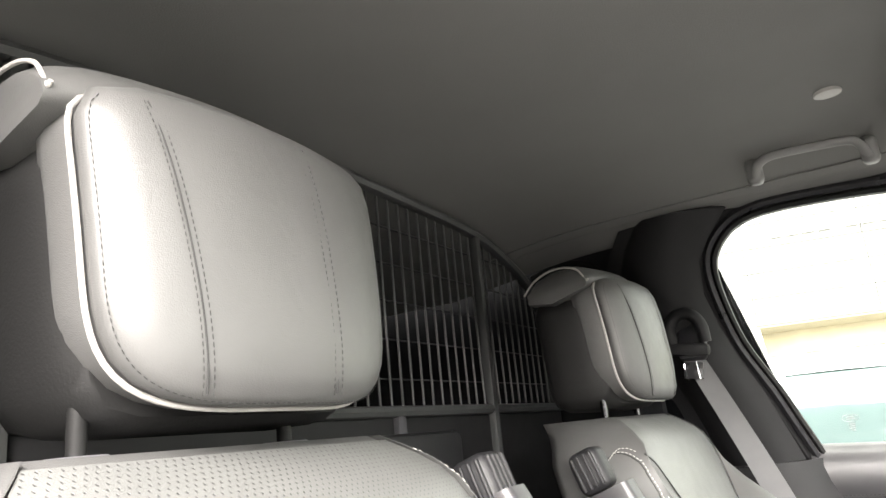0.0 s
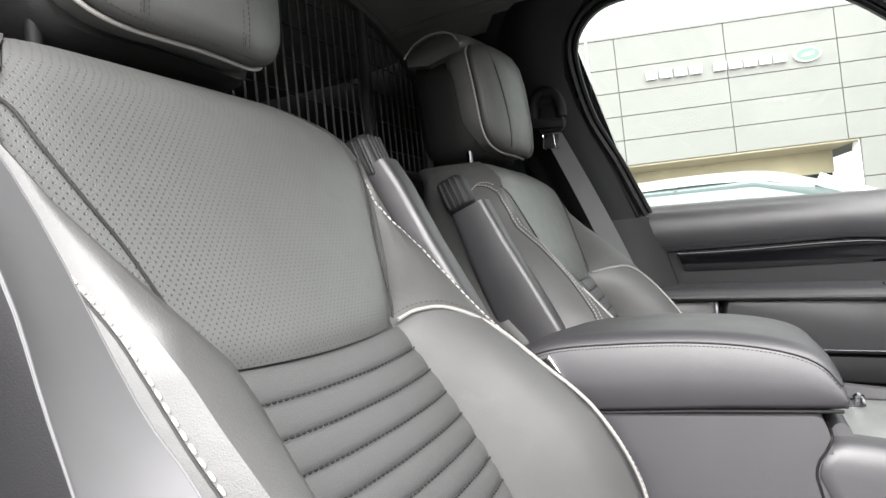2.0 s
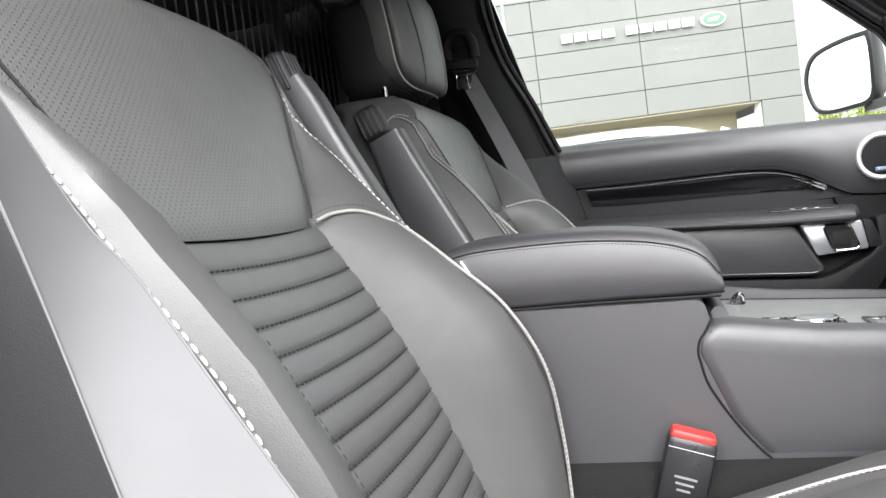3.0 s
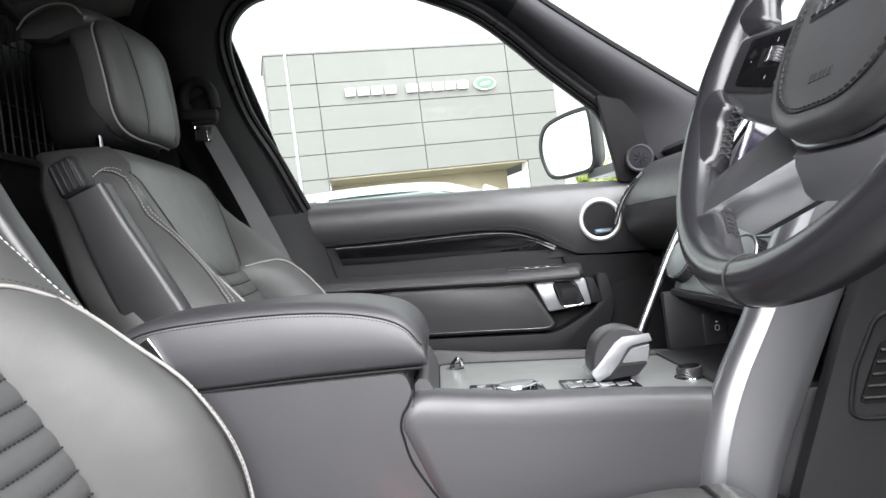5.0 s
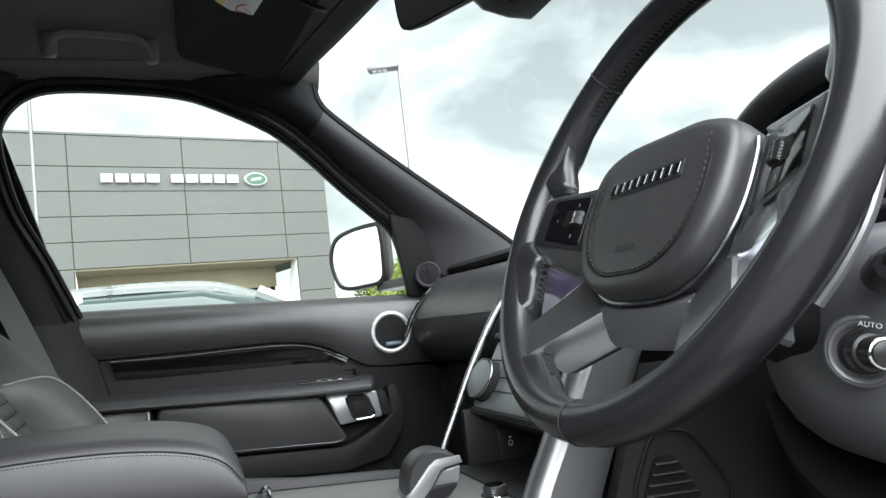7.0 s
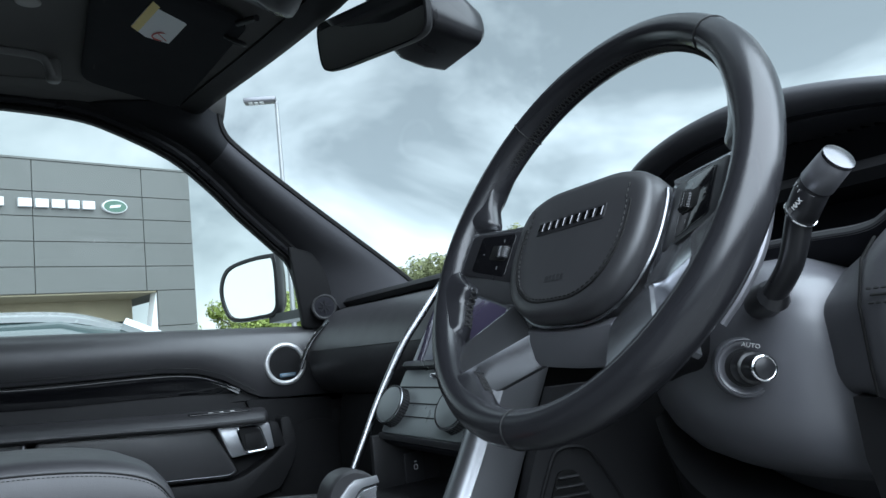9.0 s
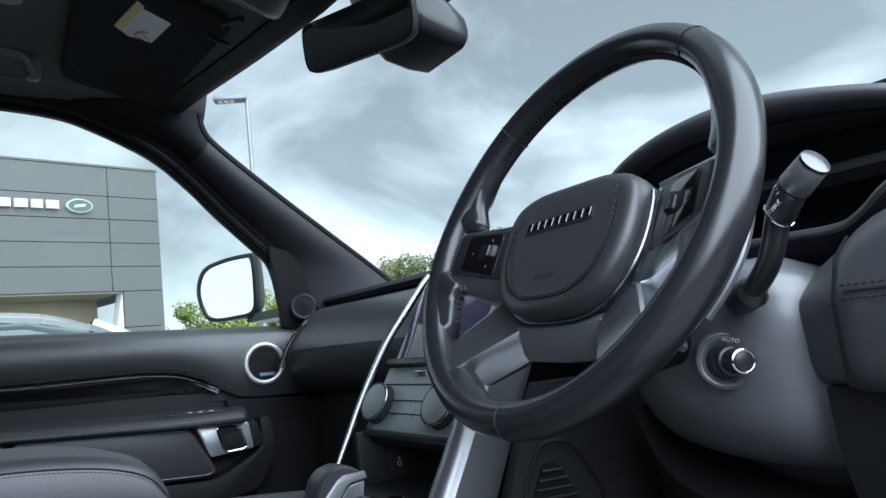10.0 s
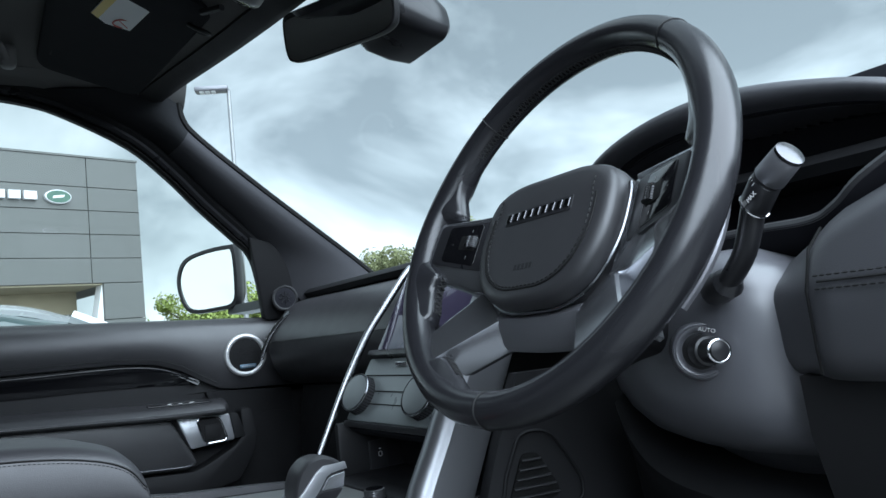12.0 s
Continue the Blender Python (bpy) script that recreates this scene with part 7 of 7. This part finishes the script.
def sensor_housing():
    root = thing("sensor_housing", "smooth black sensor housing behind the mirror", "sensor housing")
    rings = []
    for x, z0, z1, w, y in ((0.440, 1.545, 1.575, 0.050, -0.07), (0.462, 1.492, 1.565, 0.070, -0.08), (0.490, 1.466, 1.548, 0.078, -0.085), (0.525, 1.455, 1.525, 0.078, -0.088), (0.555, 1.452, 1.500, 0.075, -0.09), (0.560, 1.458, 1.490, 0.07, -0.09)):
        prof = rounded([(-w, z0), (w, z0), (w, z1), (-w, z1)], 0.5 * min(z1 - z0, 0.05), 6)
        rings.append([(x, y + u, z) for u, z in prof])
    part("cover", loft([[(x, (y + 0.085) * 0.82 - 0.012, z + 0.027) for x, y, z in r] for r in rings]), SATIN_BLACK, root)
    part("cover_foot", box((0.50, -0.035, 1.56), (0.10, 0.09, 0.02), 0.006), PLASTIC_DARK, root)


sensor_housing()


# ---- outside ----
def ground():
    bm = bmesh.new()
    s = 900
    n = 12
    vs = [[bm.verts.new((-s + 2 * s * i / n, -s + 2 * s * j / n, 0)) for j in range(n + 1)] for i in range(n + 1)]
    for i in range(n):
        for j in range(n):
            bm.faces.new((vs[i][j], vs[i + 1][j], vs[i + 1][j + 1], vs[i][j + 1]))
    tagged(part("ground", bm, ASPHALT), "grey asphalt car park", "ground", kind="structure")


ground()


def unseen_wall_behind():
    # added out of view: blocks low sky light coming through the open doorway
    bm = box((0, -9.0, 1.3), (60, 0.4, 2.6))
    tagged(part("light_cut_wall", bm, UNSEEN_WALL), "unseen dark wall added behind the camera to cut low light", "wall", kind="structure")


unseen_wall_behind()


def dealership():
    A, B = Vector((-4.95, 24.0, 0)), Vector((5.35, 26.6, 0))
    L = (B - A).length
    e = (B - A).normalized()
    out = Vector((e.y, -e.x, 0))
    top, soffit = 8.25, 3.85

    def put(s, z, d):
        return A + e * s + out * d + Vector((0, 0, z))
    root = thing("dealership_building", "grey-clad two-storey showroom with a raised white sign", "building")
    part("core", prism([(0, soffit), (L, soffit), (L, top - 0.06), (0, top - 0.06)], put, -9.0, -0.06), JOINT, root, "dark backing behind the cladding")
    cols = [0.0, 1.72, 5.32, 8.84, L]
    rows = [soffit, 4.72, 5.55, 6.38, 7.20, top]
    for c0, c1 in zip(cols, cols[1:]):
        for r0, r1 in zip(rows, rows[1:]):
            part("cladding_panel", prism([(c0 + 0.011, r0 + 0.011), (c1 - 0.011, r0 + 0.011), (c1 - 0.011, r1 - 0.011), (c0 + 0.011, r1 - 0.011)], put, -0.06, 0.0, 0.008, 1), PANEL, root)
    for c0, c1 in ((0.0, 1.72), (9.2, L)):
        for r0, r1 in ((0.0, 1.3), (1.3, 2.58), (2.58, soffit)):
            part("cladding_panel", prism([(c0 + 0.011, r0 + 0.011), (c1 - 0.011, r0 + 0.011), (c1 - 0.011, r1 - 0.011), (c0 + 0.011, r1 - 0.011)], put, -0.5, 0.0, 0.008, 1), PANEL, root)
    part("pier", prism([(1.72, 0), (2.05, 0), (1.75, soffit)], put, -1.2, -0.1), RENDER_WHITE, root)
    part("pier", prism([(9.2, 0), (8.5, 0), (9.2, soffit)], put, -0.6, -0.1), RENDER_WHITE, root, "pale raking entrance fin")
    part("soffit_band", prism([(1.72, 3.0), (9.2, 3.0), (9.2, soffit), (1.72, soffit)], put, -2.6, -2.4), SOFFIT, root, "timber-lined entrance soffit")
    part("soffit_board", prism([(1.72, soffit - 0.05), (9.2, soffit - 0.05), (9.2, soffit), (1.72, soffit)], put, -2.6, -0.1), SOFFIT, root)
    part("shopfront", prism([(1.72, 0), (9.2, 0), (9.2, 3.0), (1.72, 3.0)], put, -2.8, -2.6), TINTED, root, "dark showroom glazing")
    for i in range(6):
        s = 1.9 + i * 1.4
        part("mullion", prism([(s, 0), (s + 0.06, 0), (s + 0.06, 3.0), (s, 3.0)], put, -2.6, -2.52), RENDER_WHITE, root)
    part("parapet_cap", prism([(-0.03, top), (L + 0.03, top), (L + 0.03, top + 0.07), (-0.03, top + 0.07)], put, -9.0, 0.03), PANEL, root)
    sign = thing("showroom_sign", "raised white sign bars and an oval emblem on grey cladding", "sign")
    s = 2.66
    wide = [0.45, 0.49, 0.49, 0.49, -0.30, 0.49, 0.49, 0.49, 0.45, 0.49]
    for w in wide:
        if w < 0:
            s += -w
            continue
        part("sign_bar", prism([(s, 6.65), (s + w - 0.10, 6.65), (s + w - 0.10, 6.93), (s, 6.93)], put, 0.0, 0.16, 0.01, 1), SIGN_WHITE, sign)
        s += w
    c = 7.85
    ov = [(c + 0.42 * math.cos(a), 6.79 + 0.24 * math.sin(a)) for a in [2 * math.pi * i / 40 for i in range(40)]]
    part("emblem_edge", prism(ov, put, 0.0, 0.14, 0.02, 1), SIGN_WHITE, sign, "white oval emblem edge")
    ov = [(c + 0.375 * math.cos(a), 6.79 + 0.205 * math.sin(a)) for a in [2 * math.pi * i / 40 for i in range(40)]]
    part("emblem_face", prism(ov, put, 0.14, 0.15), SIGN_GREEN, sign, "green oval emblem face")
    part("emblem_bar", prism([(c - 0.2, 6.72), (c + 0.16, 6.77), (c + 0.2, 6.86), (c - 0.16, 6.81)], put, 0.15, 0.16), SIGN_WHITE, sign)
    wing = thing("side_building", "pale lower showroom wing behind the grey front", "building")
    part("wall", box((-9.5, 29.0, 4.0), (9.0, 6.0, 8.0)), RENDER_WHITE, wing)
    part("parapet", box((-9.5, 29.0, 8.05), (9.1, 6.1, 0.1)), GALV, wing)


dealership()


def street_lamp(x, y, h, arm, turn, label):
    root = thing("street_lamp", label, "street lamp", "car park lamps")
    part("column", tube([(x, y, 0), (x, y, 1.0), (x, y, h)], [0.07, 0.05, 0.035], 12), GALV, root, "galvanised steel column")
    part("base_door", box((x, y - 0.08, 0.5), (0.10, 0.03, 0.4), 0.01), GALV, root)
    d = Vector((math.cos(turn), math.sin(turn), 0))
    if arm:
        part("lamp_head", box((0, 0, 0), (arm, 0.24, 0.09), 0.025, m=Matrix.Translation(Vector((x, y, h + 0.03)) + d * (arm * 0.5)) @ Matrix.Rotation(turn, 4, "Z")), GREY_METAL, root, "flat grey lamp head")
        for i in range(3):
            part("lens", box((0, 0, 0), (arm * 0.13, 0.16, 0.02), 0.004, m=Matrix.Translation(Vector((x, y, h - 0.02)) + d * (arm * (0.45 + 0.17 * i))) @ Matrix.Rotation(turn, 4, "Z")), WHITE_LABEL, root)
    return root


street_lamp(4.20, 12.0, 5.88, 0.60, radians(155), "tall galvanised car park lamp with a flat head")
street_lamp(-2.80, 16.0, 9.5, 0.6, radians(0), "tall pale galvanised lamp column before the showroom")
street_lamp(21.0, 9.0, 6.6, 0.6, radians(100), "distant galvanised car park lamp")


def hatchback(x, y, paint, label, flip=1, scale=1.0):
    """A parked car: body shell, glass band, roof, wheels, lamps."""
    root = thing("parked_car", label, "car", "parked cars")

    def sec(px, zlo, zhi, w, tuck):
        p = [(-w, zlo), (w, zlo), (w + 0.02, zlo + 0.25), (w, zhi - 0.08), (w - tuck, zhi), (-(w - tuck), zhi), (-w, zhi - 0.08), (-w - 0.02, zlo + 0.25)]
        return [Vector((x + flip * px * scale, y + u * scale, v * scale)) for u, v in rounded(p, 0.06, 3)]
    body = [(-2.25, 0.45, 0.75, 0.70, 0.06), (-2.2, 0.30, 0.92, 0.80, 0.06), (-1.9, 0.24, 1.0, 0.88, 0.07), (-1.0, 0.22, 1.0, 0.90, 0.07), (0.0, 0.22, 0.99, 0.90, 0.07), (0.9, 0.22, 0.97, 0.90, 0.07), (1.5, 0.24, 0.92, 0.88, 0.08), (2.0, 0.28, 0.82, 0.80, 0.08), (2.2, 0.38, 0.68, 0.66, 0.06)]
    part("body", loft([sec(*b) for b in body]), paint, root, sharp=50)
    cab = [(-2.0, 0.96, 0.98, 0.74, 0.02), (-1.75, 0.96, 1.24, 0.72, 0.10), (-1.35, 0.96, 1.40, 0.72, 0.14), (-0.6, 0.96, 1.455, 0.72, 0.16), (0.1, 0.96, 1.44, 0.72, 0.16), (0.5, 0.96, 1.33, 0.72, 0.14), (0.95, 0.96, 1.10, 0.74, 0.06), (1.2, 0.95, 0.97, 0.76, 0.02)]
    part("glasshouse", loft([sec(*c) for c in cab]), CAR_GLASS, root, "dark glass band", sharp=50)
    rows = []
    for px, w, z in spline([(-1.68, 0.55, 1.30), (-1.3, 0.60, 1.415), (-0.6, 0.61, 1.472), (0.1, 0.60, 1.455), (0.46, 0.57, 1.355)], 6):
        rows.append([Vector((x + flip * px * scale, y + w * s * scale, (z - 0.05 * abs(s) ** 3) * scale)) for s in (-1.08, -0.8, -0.4, 0, 0.4, 0.8, 1.08)])
    part("roof", sheet(rows, 0.03), paint, root)
    for sg in (-1, 1):
        for pts in (((0.42, 0.62, 1.36), (1.18, 0.76, 0.97)), ((-0.55, 0.66, 1.41), (-0.50, 0.74, 0.98)), ((-1.62, 0.60, 1.31), (-1.98, 0.72, 0.99))):
            part("pillar", tube([(x + flip * a * scale, y + sg * b * scale, c * scale) for a, b, c in pts], 0.04, 6), paint, root)
        for wx in (-1.35, 1.38):
            c = Vector((x + flip * wx, y + sg * 0.80, 0.33))
            wh = part("wheel", ring(c, (0, 1, 0), 0.24, 0.09, 28, 10, 1.0), TYRE, root)
            part("wheel_rim", disc(c + Vector((0, -0.04, 0)), (0, sg, 0), 0.19, 0.10, 24, 0.02), SILVER, wh)
        part("headlight", box((x + flip * 2.06, y + sg * 0.60, 0.72), (0.18, 0.24, 0.12), 0.04), CAR_GLASS, root)
        part("tail_light", box((x - flip * 2.17, y + sg * 0.68, 0.82), (0.12, 0.20, 0.16), 0.04), RED, root)
        part("wing_mirror", box((x + flip * 0.72, y + sg * 0.99, 1.0), (0.12, 0.16, 0.11), 0.035), paint, root)
    return root


hatchback(0.05, 4.2, CAR_SILVER, "pale silver parked car in the next bay")


def tree(x, y, h, spread, seed, label, leaf, size=1.0):
    rng = random.Random(seed)
    root = thing("tree", label, "tree", "trees beyond the car park")
    part("trunk", tube([(x, y, 0), (x + 0.05, y, h * 0.2), (x, y + 0.1, h * 0.45), (x + 0.1, y, h * 0.8)], [0.22, 0.17, 0.12, 0.05], 8), BARK, root)
    for i in range(6):
        a = rng.uniform(0, 6.28)
        z = h * rng.uniform(0.25, 0.6)
        part("limb", tube([(x, y, z), (x + math.cos(a) * spread * 0.4, y + math.sin(a) * spread * 0.4, z + h * 0.12), (x + math.cos(a) * spread * 0.8, y + math.sin(a) * spread * 0.8, z + h * 0.28)], [0.08, 0.05, 0.02], 6), BARK, root)
    verts, faces = [], []
    clumps = [(Vector((x + rng.gauss(0, spread * 0.45), y + rng.gauss(0, spread * 0.45), h * rng.uniform(0.3, 0.97))), spread * rng.uniform(0.16, 0.34)) for _ in range(56)]
    for c, r in clumps:
        for _ in range(330):
            d = Vector((rng.gauss(0, 1), rng.gauss(0, 1), rng.gauss(0, 1))).normalized()
            p = c + d * r * rng.uniform(0.55, 1.05)
            a, b = Vector((rng.gauss(0, 1), rng.gauss(0, 1), rng.gauss(0, 1))).normalized(), d
            t = a.cross(b).normalized()
            s = rng.uniform(0.06, 0.13) * size
            k = len(verts)
            verts += [p - t * s, p + a * s * 0.5, p + t * s, p - a * s * 0.5]
            faces.append((k, k + 1, k + 2, k + 3))
    me = bpy.data.meshes.new("crown")
    me.from_pydata([tuple(v) for v in verts], [], faces)
    me.materials.append(leaf)
    ob = new("crown", me)
    ob.parent = root
    return root


tree(16.8, 21.5, 4.6, 1.9, 3, "green leafy tree beyond the car park", LEAF_FAR, 0.8)
tree(19.2, 20.5, 4.9, 2.0, 4, "green leafy tree beside another", LEAF_FAR, 0.8)
tree(9.2, 32.5, 3.9, 2.2, 6, "pale green shrub tree beside the showroom", LEAF_PALE, 0.8)
tree(12.0, 34.0, 3.6, 2.2, 7, "pale green shrub tree at the edge of the car park", LEAF_PALE, 0.8)


tree(22.0, 38.0, 5.9, 2.6, 12, "pale green leafy tree far beyond the windscreen", LEAF_FAR, 1.15)
tree(25.6, 35.8, 6.7, 2.8, 13, "tall pale green leafy tree far beyond the windscreen", LEAF_FAR, 1.15)


def hedge():
    rng = random.Random(11)
    verts, faces = [], []
    for _ in range(9000):
        p = Vector((rng.uniform(-30, 60), 44 + rng.gauss(0, 0.8), rng.uniform(0, 1) ** 0.7 * (2.0 + 0.6 * math.sin(rng.uniform(0, 6)))))
        a = Vector((rng.gauss(0, 1), rng.gauss(0, 1), rng.gauss(0, 1))).normalized()
        t = a.cross(Vector((0.3, 0.5, 0.8))).normalized()
        s = rng.uniform(0.15, 0.35)
        k = len(verts)
        verts += [p - t * s, p + a * s * 0.6, p + t * s, p - a * s * 0.6]
        faces.append((k, k + 1, k + 2, k + 3))
    me = bpy.data.meshes.new("hedge")
    me.from_pydata([tuple(v) for v in verts], [], faces)
    me.materials.append(LEAF_PALE)
    tagged(new("hedge", me), "distant green hedge at the car park edge", "hedge", kind="stuff")


hedge()
